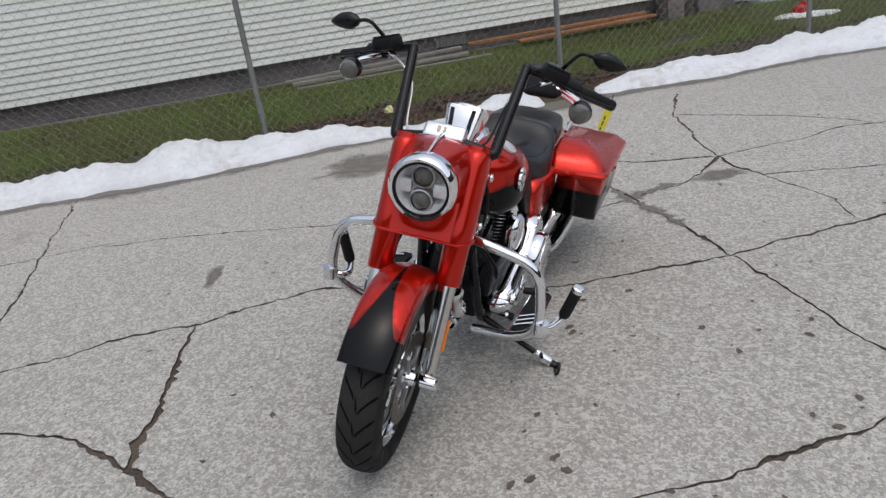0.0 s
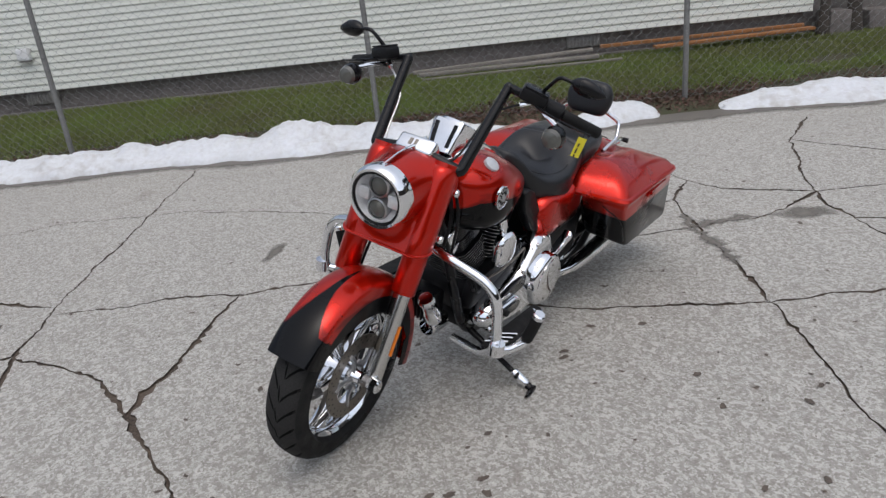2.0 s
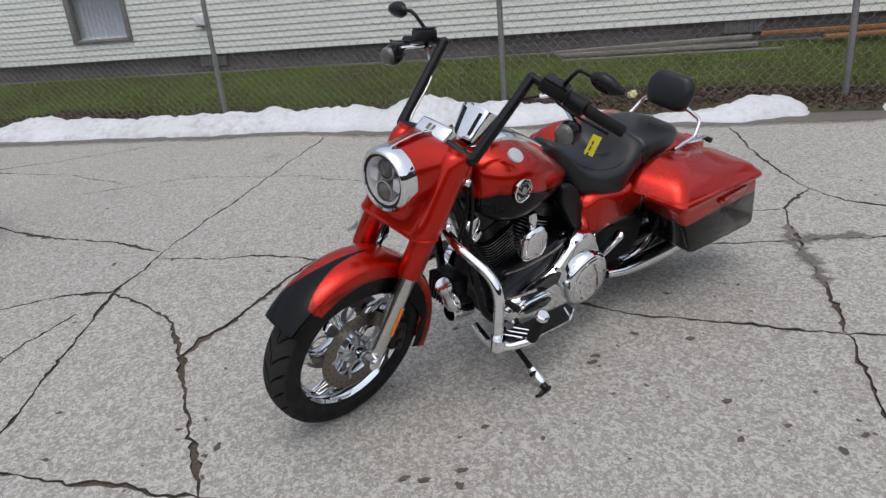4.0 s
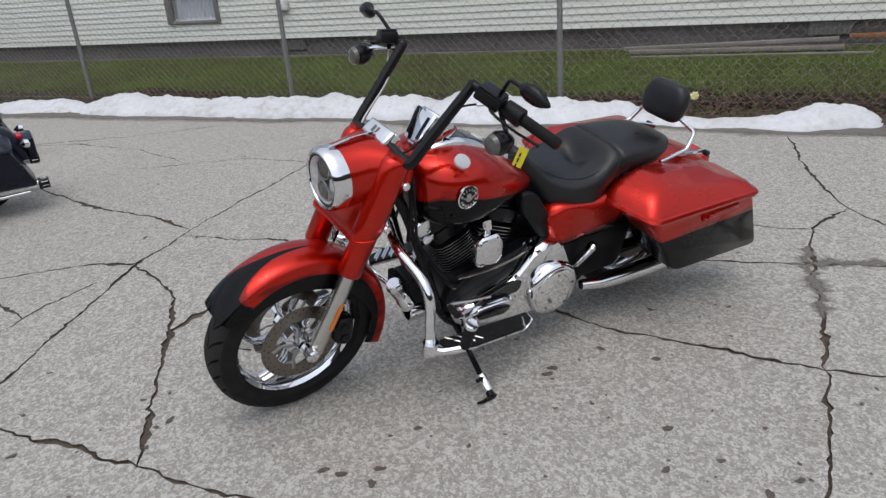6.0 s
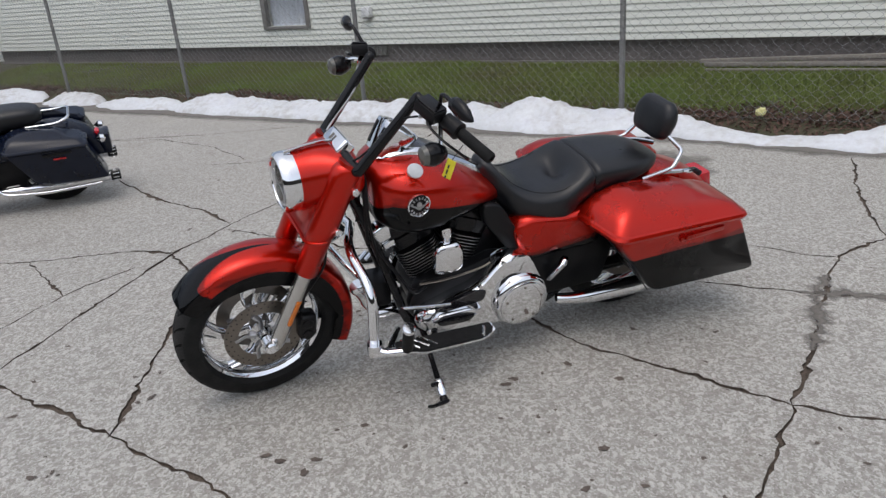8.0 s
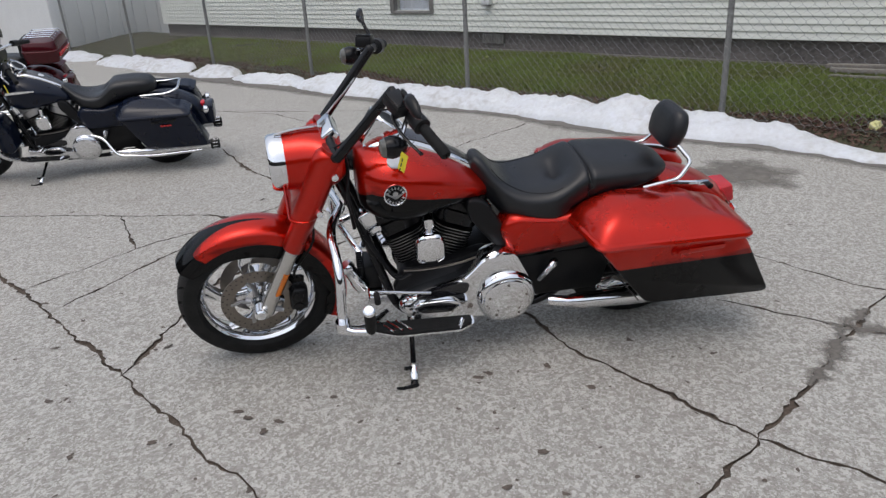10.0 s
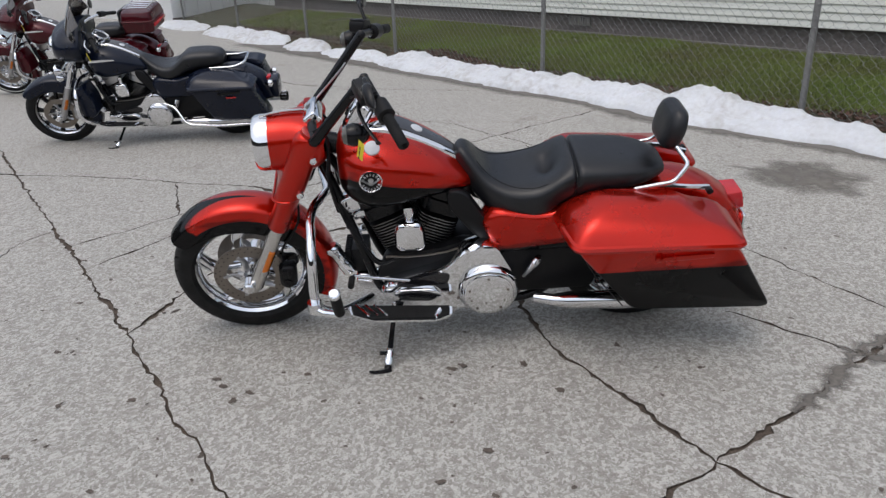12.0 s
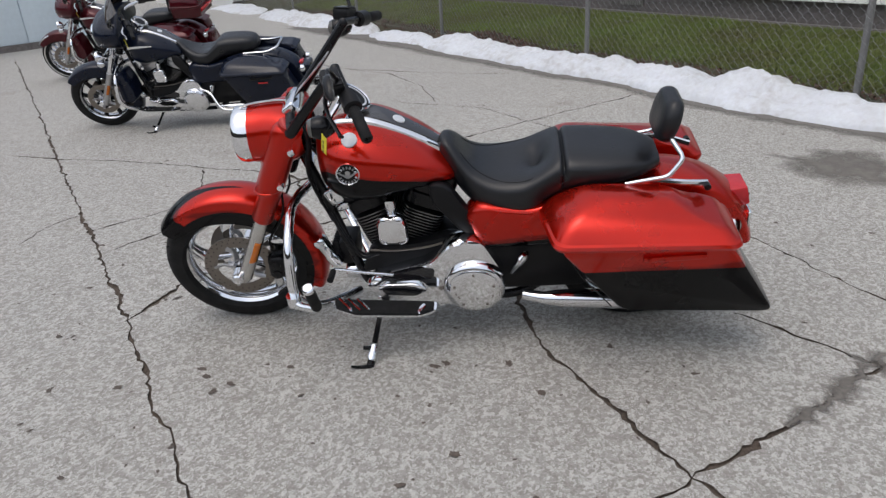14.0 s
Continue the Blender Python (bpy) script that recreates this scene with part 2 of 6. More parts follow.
def snow_surface():
    m = material("old_snow", (0.69, 0.715, 0.75), rough=0.55, spread=0.05, scale=2.2, fine=26, bump=0.5, bump_scale=28, second=(0.58, 0.59, 0.60))
    p = m.node_tree.nodes["Principled BSDF"]
    p.inputs["Subsurface Weight"].default_value = 0.25
    p.inputs["Subsurface Radius"].default_value = (0.03, 0.03, 0.035)
    n, l = m.node_tree.nodes, m.node_tree.links
    old = p.inputs["Base Color"].links[0].from_socket
    co, no, fine, ad, r, x = (n.new("ShaderNode" + k) for k in ("TexCoord", "TexNoise", "TexNoise", "Math", "MapRange", "Mix"))
    x.data_type = 'RGBA'
    no.inputs["Scale"].default_value, no.inputs["Detail"].default_value = 0.9, 3
    fine.inputs["Scale"].default_value, fine.inputs["Detail"].default_value = 11, 6
    for t in (no, fine):
        l.new(co.outputs["Object"], t.inputs["Vector"])
    l.new(no.outputs["Fac"], ad.inputs[0])
    l.new(fine.outputs["Fac"], ad.inputs[1])
    r.inputs["From Min"].default_value, r.inputs["From Max"].default_value, r.inputs["To Max"].default_value = 1.02, 1.35, 0.6
    l.new(ad.outputs[0], r.inputs["Value"])
    l.new(r.outputs[0], x.inputs["Factor"])
    l.new(old, x.inputs["A"])
    x.inputs["B"].default_value = (0.36, 0.33, 0.295, 1)
    l.new(x.outputs["Result"], p.inputs["Base Color"])
    return m



def damp_surface():
    """Damp film on concrete that thins out towards its rim (mesh value 'fade')."""
    m = material("damp_concrete", (0.150, 0.135, 0.118), rough=0.6, spread=0.35, scale=2.5, fine=70)
    n, l = m.node_tree.nodes, m.node_tree.links
    at, no, co, ad, r = (n.new("ShaderNode" + k) for k in ("Attribute", "TexNoise", "TexCoord", "Math", "MapRange"))
    at.attribute_name = "fade"
    no.inputs["Scale"].default_value, no.inputs["Detail"].default_value = 9, 6
    l.new(co.outputs["Object"], no.inputs["Vector"])
    l.new(at.outputs["Fac"], ad.inputs[0])
    l.new(no.outputs["Fac"], ad.inputs[1])
    r.inputs["From Min"].default_value, r.inputs["From Max"].default_value, r.inputs["To Max"].default_value = 0.60, 1.55, 0.85
    l.new(ad.outputs[0], r.inputs["Value"])
    l.new(r.outputs[0], n["Principled BSDF"].inputs["Alpha"])
    return m


concrete, snow_white = concrete_surface(), snow_surface()
damp = damp_surface()
spot_brown = material("dark_brown_spots", (0.10, 0.08, 0.065), rough=0.8, spread=0.45, scale=9, fine=80)
# for the added backdrop out of view, kept dark for the reflections
unseen_dark = material("bare_winter_trees", (0.055, 0.05, 0.045), rough=0.95, spread=0.4, scale=0.25, fine=2.5, gloss=0.1)
glass = bpy.data.materials.new("clear_glass")
glass.use_nodes = True
_p = glass.node_tree.nodes["Principled BSDF"]
_p.inputs["Transmission Weight"].default_value, _p.inputs["Roughness"].default_value = 1.0, 0.02
_p.inputs["IOR"].default_value = 1.2


# ---- mesh tools ----
def part(name, bm, mat, parent=None, label="", m=None, smooth=True, crease=38, category="", kind="", group=""):
    """Links a bmesh as one mesh object under a thing or a part."""
    bmesh.ops.recalc_face_normals(bm, faces=bm.faces)
    for e in bm.edges:
        if len(e.link_faces) == 2 and e.calc_face_angle(0) > radians(crease):
            e.smooth = False
    for fc in bm.faces:
        fc.smooth = smooth
    me = bpy.data.meshes.new(name)
    bm.to_mesh(me)
    bm.free()
    for one in (mat if isinstance(mat, (list, tuple)) else [mat]):
        me.materials.append(one)
    ob = new(name, me)
    if parent:
        ob.parent = parent
    if m is not None:
        ob.matrix_basis = m
    return tagged(ob, label, category, group, kind)


def again(ob, parent, m):
    """The same mesh once more under a parent."""
    o = new(ob.name.split(".")[0], ob.data)
    o.parent = parent
    o.matrix_basis = m
    if ob.get("label"):
        o["label"] = ob["label"]
    return o


def raw(name, verts, faces, mat, parent=None, label="", category="", kind="", smooth=False):
    me = bpy.data.meshes.new(name)
    me.from_pydata(verts, [], faces)
    me.update()
    me.materials.append(mat)
    if smooth:
        me.polygons.foreach_set("use_smooth", [True] * len(me.polygons))
    ob = new(name, me)
    if parent:
        ob.parent = parent
    return tagged(ob, label, category, "", kind)


def loft(rings, closed=True, caps=True, bm=None):
    bm = bm or bmesh.new()
    vs = [[bm.verts.new(p) for p in ring] for ring in rings]
    n = len(vs[0])
    for a, b in zip(vs, vs[1:]):
        for i in range(n if closed else n - 1):
            j = (i + 1) % n
            bm.faces.new((a[i], a[j], b[j], b[i]))
    if caps and closed:
        bm.faces.new(vs[0][::-1])
        bm.faces.new(vs[-1])
    return bm


def smooth_path(points, steps=6):
    """Catmull-Rom through the points."""
    p = [Vector(q) for q in points]
    p = [p[0] * 2 - p[1]] + p + [p[-1] * 2 - p[-2]]
    out = []
    for a, b, c, d in zip(p, p[1:], p[2:], p[3:]):
        for k in range(steps):
            t = k / steps
            out.append(0.5 * (2 * b + (c - a) * t + (2 * a - 5 * b + 4 * c - d) * t * t + (3 * b - a - 3 * c + d) * t ** 3))
    return out + [p[-2]]


def bend(points, r=0.04, steps=5):
    """A path with rounded corners."""
    p = [Vector(q) for q in points]
    out = [p[0]]
    for a, b, c in zip(p, p[1:], p[2:]):
        u, v = (a - b), (c - b)
        k = min(r, u.length * 0.48, v.length * 0.48)
        s, e = b + u.normalized() * k, b + v.normalized() * k
        for i in range(steps + 1):
            t = i / steps
            out.append(s * (1 - t) ** 2 + b * 2 * t * (1 - t) + e * t * t)
    return out + [p[-1]]


def tube(path, r, n=10, bm=None, caps=True, flat=1.0):
    """A round bar along a path; r: a number or one for each point."""
    path = [Vector(q) for q in path]
    rr = r if isinstance(r, (list, tuple)) else [r] * len(path)
    d = (path[1] - path[0]).normalized()
    side = d.orthogonal().normalized()
    rings = []
    for i, q in enumerate(path):
        d2 = (path[min(i + 1, len(path) - 1)] - path[max(i - 1, 0)]).normalized()
        side = (side - d2 * side.dot(d2)).normalized()
        up = d2.cross(side)
        rings.append([q + (side * math.cos(2 * math.pi * k / n) + up * math.sin(2 * math.pi * k / n) * flat) * rr[i] for k in range(n)])
    return loft(rings, True, caps, bm)


def lathe(profile, n=32, axis='Y', at=(0, 0, 0), bm=None, caps=False):
    """profile: (along, radius) pairs turned round an axis."""
    at = Vector(at)
    rings = []
    for h, r in profile:
        ring = []
        for k in range(n):
            c, s = r * math.cos(2 * math.pi * k / n), r * math.sin(2 * math.pi * k / n)
            ring.append(at + Vector({'X': (h, c, s), 'Y': (c, h, s), 'Z': (c, s, h)}[axis]))
        rings.append(ring)
    return loft(rings, True, caps, bm)


def block(x0, x1, y0, y1, z0, z1, bev=0.0, bm=None, seg=2):
    bm2 = bmesh.new()
    bmesh.ops.create_cube(bm2, size=1)
    for v in bm2.verts:
        v.co = Vector(((x0 + x1) / 2 + v.co.x * (x1 - x0), (y0 + y1) / 2 + v.co.y * (y1 - y0), (z0 + z1) / 2 + v.co.z * (z1 - z0)))
    if bev:
        bmesh.ops.bevel(bm2, geom=list(bm2.edges), offset=bev, segments=seg, affect='EDGES', profile=0.5)
    if bm is None:
        return bm2
    me = bpy.data.meshes.new("tmp")
    bm2.to_mesh(me)
    bm2.free()
    bm.from_mesh(me)
    bpy.data.meshes.remove(me)
    return bm


def outline(poly, r=0.03, steps=4):
    """A closed polygon with rounded corners; poly: 2D points."""
    out = []
    k = len(poly)
    for i in range(k):
        a, b, c = (Vector(poly[(i + j) % k]) for j in (-1, 0, 1))
        u, v = a - b, c - b
        q = min(r, u.length * 0.45, v.length * 0.45)
        s, e = b + u.normalized() * q, b + v.normalized() * q
        for j in range(steps + 1):
            t = j / steps
            out.append(s * (1 - t) ** 2 + b * 2 * t * (1 - t) + e * t * t)
    return out


def slab(poly, y0, y1, r=0.03, bev=0.012, bm=None):
    """A rounded plate: a polygon in x and z, from y0 to y1, with softened rims."""
    ring = outline(poly, r)
    c = sum(ring, Vector((0, 0))) / len(ring)
    w = max((q - c).length for q in ring)
    sg = 1 if y1 > y0 else -1
    rows = []
    for y, inset in ((y0, bev), (y0 + sg * bev * 0.3, bev * 0.3), (y0 + sg * bev, 0), (y1 - sg * bev, 0), (y1 - sg * bev * 0.3, bev * 0.3), (y1, bev)):
        k = 1 - inset / w
        rows.append([Vector((c.x + (q.x - c.x) * k, y, c.y + (q.y - c.y) * k)) for q in ring])
    return loft(rows, True, True, bm)


def oval(x, hw, zt, zb, e=0.8, n=28, y=0.0, pinch=0.0):
    """A rounded cross-section at x: half width, top and bottom heights."""
    zc, h = (zt + zb) / 2, (zt - zb) / 2
    out = []
    for k in range(n):
        a = 2 * math.pi * k / n
        c, s = math.cos(a), math.sin(a)
        yy = hw * math.copysign(abs(c) ** e, c)
        zz = zc + h * math.copysign(abs(s) ** e, s)
        if pinch and s > 0:
            yy *= 1 - pinch * s
        out.append(Vector((x, y + yy, zz)))
    return out


def section_table(rows, steps=4):
    """Smoothly refined rows of numbers."""
    res = []
    for i in range(len(rows) - 1):
        a, b, c, d = rows[max(i - 1, 0)], rows[i], rows[i + 1], rows[min(i + 2, len(rows) - 1)]
        for k in range(steps):
            t = k / steps
            res.append([0.5 * (2 * q + (r - p) * t + (2 * p - 5 * q + 4 * r - s) * t * t + (3 * q - p - 3 * r + s) * t ** 3) for p, q, r, s in zip(a, b, c, d)])
    return res + [list(rows[-1])]


def stripe(ob, value):
    """Writes the border value of a two-tone part: positive in the first colour."""
    at = ob.data.attributes.new("stripe", 'FLOAT', 'POINT')
    at.data.foreach_set("value", [value(v.co) for v in ob.data.vertices])
    return ob


def thing(name, m, label, category, group=""):
    e = new(name)
    e.empty_display_size = 0.1
    e.matrix_world = m
    return tagged(e, label, category, group)


# ---- ground ----
FENCE = pose(-1.05, 6.80, 0, 0, 0, 11.3)      # u runs along the fence, v away from the lot


CRACKS = [  # width, then corners
    (0.012, [(-2.58, 6.24), (-2.21, 4.81), (-1.95, 3.92), (-1.73, 3.08), (-1.49, 2.45), (-1.13, 1.85), (-0.78, 1.3)]),
    (0.016, [(-1.63, 2.87), (-1.29, 2.97), (-1.08, 3.07), (-0.85, 3.11), (-0.67, 3.12), (-0.47, 3.2), (-0.29, 3.28), (-0.12, 3.33), (0.26, 3.28), (0.74, 3.04), (1.11, 2.98), (1.35, 3.0), (1.61, 3.03), (1.92, 3.05), (2.11, 3.11), (2.37, 3.17), (2.78, 3.27), (3.64, 3.48), (5.32, 3.79)]),
    (0.019, [(-0.67, 3.12), (-0.65, 2.82), (-0.62, 2.54), (-0.6, 2.33), (-0.62, 2.18), (-0.6, 2.05), (-0.41, 1.88), (-0.1, 1.63), (0.14, 1.41)]),
    (0.014, [(-1.49, 2.45), (-1.21, 2.39), (-0.88, 2.28), (-0.72, 2.15), (-0.6, 2.05)]),
    (0.014, [(-10.19, -0.84), (-4.97, 0.31), (-2.39, 0.86), (-0.99, 1.17), (-0.09, 1.37), (0.54, 1.5), (1.01, 1.58), (1.55, 1.7), (1.86, 1.79), (3.23, 2.07), (6.0, 2.6)]),
    (0.01, [(-1.69, 4.51), (-1.27, 4.49), (-0.77, 4.43), (-0.48, 4.35), (-0.13, 4.28), (0.3, 4.33), (0.68, 4.39), (1.12, 4.39), (1.4, 4.41), (1.68, 4.47)]),
    (0.018, [(1.92, 3.05), (1.88, 3.31), (1.82, 3.56), (1.75, 3.79), (1.71, 4.06), (1.66, 4.27), (1.63, 4.48), (1.69, 4.74), (1.75, 4.87)]),
    (0.014, [(1.92, 3.05), (1.97, 2.79), (2.02, 2.51), (2.07, 2.19), (2.15, 1.85)]),
    (0.014, [(1.2, 3.8), (1.4, 3.88), (1.65, 3.98), (1.86, 4.07), (2.02, 4.1), (2.23, 4.26), (2.47, 4.56), (2.71, 4.62), (3.08, 4.67), (3.39, 4.82), (3.72, 4.79), (4.68, 4.86)]),
    (0.014, [(2.47, 4.56), (2.46, 4.34), (2.54, 4.08), (2.85, 4.03), (3.2, 3.95), (4.26, 3.84)]),
    (0.014, [(1.13, 6.43), (1.4, 5.6), (1.58, 5.17), (1.75, 4.87), (1.94, 4.68), (2.16, 4.62), (2.47, 4.56)]),
    (0.012, [(2.47, 4.56), (2.47, 4.87), (2.54, 5.37), (2.57, 5.77), (2.88, 6.58)]),
    (0.014, [(2.57, 5.85), (2.99, 5.53), (3.36, 5.23), (3.54, 5.01), (3.65, 4.81)]),
    (0.007, [(2.54, 4.08), (2.63, 3.79), (2.69, 3.55), (2.62, 3.27)]),
    (0.02, [(-3.74, 3.02), (-2.74, 2.94), (-2.18, 3.01), (-1.71, 2.96)]),
    (0.01, [(-5.86, 3.62), (-5.05, 4.08), (-4.18, 4.16), (-3.27, 4.04)]),
    (0.008, [(-3.49, 3.71), (-2.8, 4.32), (-1.99, 4.49), (-1.65, 4.56)]),
    (0.012, [(-7.5, 3.04), (-5.86, 3.62), (-4.84, 4.45), (-4.14, 5.24)]),
    (0.015, [(-3.4, 0.35), (-3.05, 0.75), (-2.7, 1.25), (-2.48, 1.52), (-2.17, 1.83), (-1.9, 2.16), (-1.73, 2.34), (-1.58, 2.41), (-1.5, 2.46)]),
    (0.012, [(-2.17, 1.83), (-1.9, 1.81), (-1.6, 1.79), (-1.4, 1.77)]),
    (0.009, [(-1.18, 1.18), (-1.25, 1.41), (-1.4, 1.77), (-1.45, 2.0), (-1.47, 2.2)]),
    (0.009, [(-1.14, 0.76), (-1.39, 0.9), (-1.5, 1.05)]),
]


def jagged(points, wide, rng):
    """The outline of a crack: an uneven strip round a broken line."""
    mids = []
    for a, b in zip(points, points[1:]):
        a, b = Vector(a), Vector(b)
        n = max(2, int((b - a).length / 0.028))
        side = Vector((-(b - a).y, (b - a).x)).normalized()
        for k in range(n):
            q = a + (b - a) * (k / n)
            off = 0 if k == 0 else (noise.noise((q.x * 5, q.y * 5, wide * 100)) * 0.022 + noise.noise((q.x * 19, q.y * 19, 3)) * 0.013 + rng.uniform(-0.004, 0.004))
            mids.append(q + side * off)
    mids.append(Vector(points[-1]))
    left, right = [], []
    for i, q in enumerate(mids):
        d = (mids[min(i + 1, len(mids) - 1)] - mids[max(i - 1, 0)]).normalized()
        s = Vector((-d.y, d.x))
        big = max(0.0, noise.noise((q.x * 2.3, q.y * 2.3, 7.0))) ** 1.2 * 2.4 + max(0.0, noise.noise((q.x * 11, q.y * 11, 1.0))) * 1.1
        end = min(1.0, 0.35 + min(i, len(mids) - 1 - i) * 0.25)
        w = wide * 0.52 * (0.50 + 0.85 * big + 0.9 * rng.random() ** 4) * end
        left.append(q + s * w * (0.5 + 1.0 * rng.random()))
        right.append(q - s * w * (0.5 + 1.0 * rng.random()))
    return left, right


def build_ground():
    """One sheet to the horizon with the cracks cut in as real grooves."""
    from mathutils.geometry import delaunay_2d_cdt
    rng = random.Random(5)
    verts, faces = [], []
    step = 0.5
    for i in range(-30, 21):
        for j in range(-10, 21):
            verts.append(Vector((i * step + rng.uniform(-.05, .05), j * step + rng.uniform(-.05, .05))))
    for q in ((-900, -900), (900, -900), (900, 900), (-900, 900), (-60, -60), (60, -60), (60, 60), (-60, 60), (-20, -12), (18, -12), (18, 18), (-20, 18)):
        verts.append(Vector(q))
    for wide, pts in CRACKS:
        l_, r_ = jagged(pts, wide, rng)
        for k in range(len(l_) - 1):
            base = len(verts)
            verts += [r_[k], r_[k + 1], l_[k + 1], l_[k]]
            faces.append([base, base + 1, base + 2, base + 3])
    v2, e2, f2, ov, oe, of = delaunay_2d_cdt(verts, [], faces, 0, 1e-4)
    flat, groove = [], []
    for fc, src in zip(f2, of):
        (groove if src else flat).append(fc)
    depth = 0.010
    ground = raw("ground", [(q.x, q.y, 0) for q in v2], flat, concrete, None, "grey worn concrete lot, cracked and stained", "ground", "structure")
    used = {}
    gv, gf = [], []
    count = {}
    for fc in groove:
        for a, b in zip(fc, list(fc[1:]) + [fc[0]]):
            count[(min(a, b), max(a, b))] = count.get((min(a, b), max(a, b)), 0) + 1

    def low(i):
        if i not in used:
            used[i] = len(gv)
            gv.append((v2[i].x, v2[i].y, -depth))
        return used[i]

    for fc in groove:
        gf.append([low(i) for i in fc])
    walls = {}
    for (a, b), c in count.items():
        if c == 1:
            for i in (a, b):
                if i not in walls:
                    walls[i] = len(gv)
                    gv.append((v2[i].x, v2[i].y, 0))
            gf.append([low(a), low(b), walls[b], walls[a]])
    tagged(raw("ground_crack_filling", gv, gf, crack_dirt, ground), "dark dirt filling the cracks", "", "", "stuff")
    return ground


ground = build_ground()

# yard behind the fence: rises from the lot to the house
YU0, YU1 = -19.0, 14.0


def yard_height(u, v):
    return 0.02 + 0.27 * min(1, max(0, (v + 0.35) / 2.1)) ** 0.9 + 0.03 * noise.noise((u * 0.8, v * 1.5, 2))


def build_yard():
    verts, faces = [], []
    nu, vs = 160, [-0.45, -0.3, -0.15, 0, 0.2, 0.4, 0.7, 1.0, 1.3, 1.6, 2.0, 2.4, 2.7]
    for i in range(nu + 1):
        u = YU0 + (YU1 - YU0) * i / nu
        for k, v in enumerate(vs):
            z = yard_height(u, v) if 0 < k < len(vs) - 1 else -0.02
            verts.append(FENCE @ Vector((u, v + (0.05 * noise.noise((u * 1.7, 0, 9)) if k < 2 else 0), z)))
    m = len(vs)
    for i in range(nu):
        for k in range(m - 1):
            a = i * m + k
            faces.append((a, a + m, a + m + 1, a + 1))
    yard = raw("ground_yard", verts, faces, soil, None, "sloping strip of damp yard soil between fence and house", "ground", "structure", True)
    rng = np.random.default_rng(3)
    n = 240000
    u = np.concatenate([rng.uniform(-14, 9, n // 3), rng.uniform(-8, 6, 2 * n // 3)])
    v = rng.uniform(0.02, 1.9, n // 3 * 3)
    keep = []
    V3, F3 = [], []
    for uu, vv in zip(u, v):
        d = noise.noise((uu * 1.1, vv * 2.0, 0))
        if vv < 0.24 + 0.22 * d + 0.15 * (rng.random() - 0.5) or (d < -0.42 + 0.3 * (rng.random() - 0.5)):
            continue
        h = 0.026 + 0.034 * rng.random() + 0.015 * d
        a, w = rng.uniform(0, 6.28), 0.0035 + 0.0025 * rng.random()
        base = Vector((uu, vv, yard_height(uu, vv) - 0.004))
        side = Vector((math.cos(a), math.sin(a), 0)) * w
        tip = base + Vector((rng.normal() * 0.025, rng.normal() * 0.025, h))
        k = len(V3)
        V3 += [FENCE @ (base - side), FENCE @ (base + side), FENCE @ tip]
        F3.append((k, k + 1, k + 2))
    raw("grass", V3, F3, blade, None, "patchy olive winter grass beside the fence", "grass", "stuff")
    V4, F4 = [], []
    for _ in range(30000):
        uu = rng.uniform(-13, 9)
        vv = rng.normal(0.05, 0.19)
        if vv < -0.42 or vv > 0.7:
            continue
        dens = noise.noise((uu * 0.5, 0, 4))
        if dens < 0.1 and not (0.2 < uu < 3.6) and rng.random() < 0.75:
            continue
        c = Vector((uu, vv, yard_height(uu, vv) + 0.006 + 0.012 * rng.random()))
        a = rng.uniform(0, 6.28)
        s = 0.008 + 0.015 * rng.random()
        d1 = Vector((math.cos(a), math.sin(a), rng.normal() * 0.35)) * s
        d2 = Vector((-math.sin(a), math.cos(a), rng.normal() * 0.35)) * s * 0.6
        k = len(V4)
        V4 += [FENCE @ (c - d1), FENCE @ (c + d2), FENCE @ (c + d1), FENCE @ (c - d2 + Vector((0, 0, 0.008)))]
        F4.append((k, k + 1, k + 2, k + 3))
    raw("leaf_litter", V4, F4, leaf, None, "dead brown leaves along the foot of the fence", "leaves", "stuff")


build_yard()

# ---- snow ----


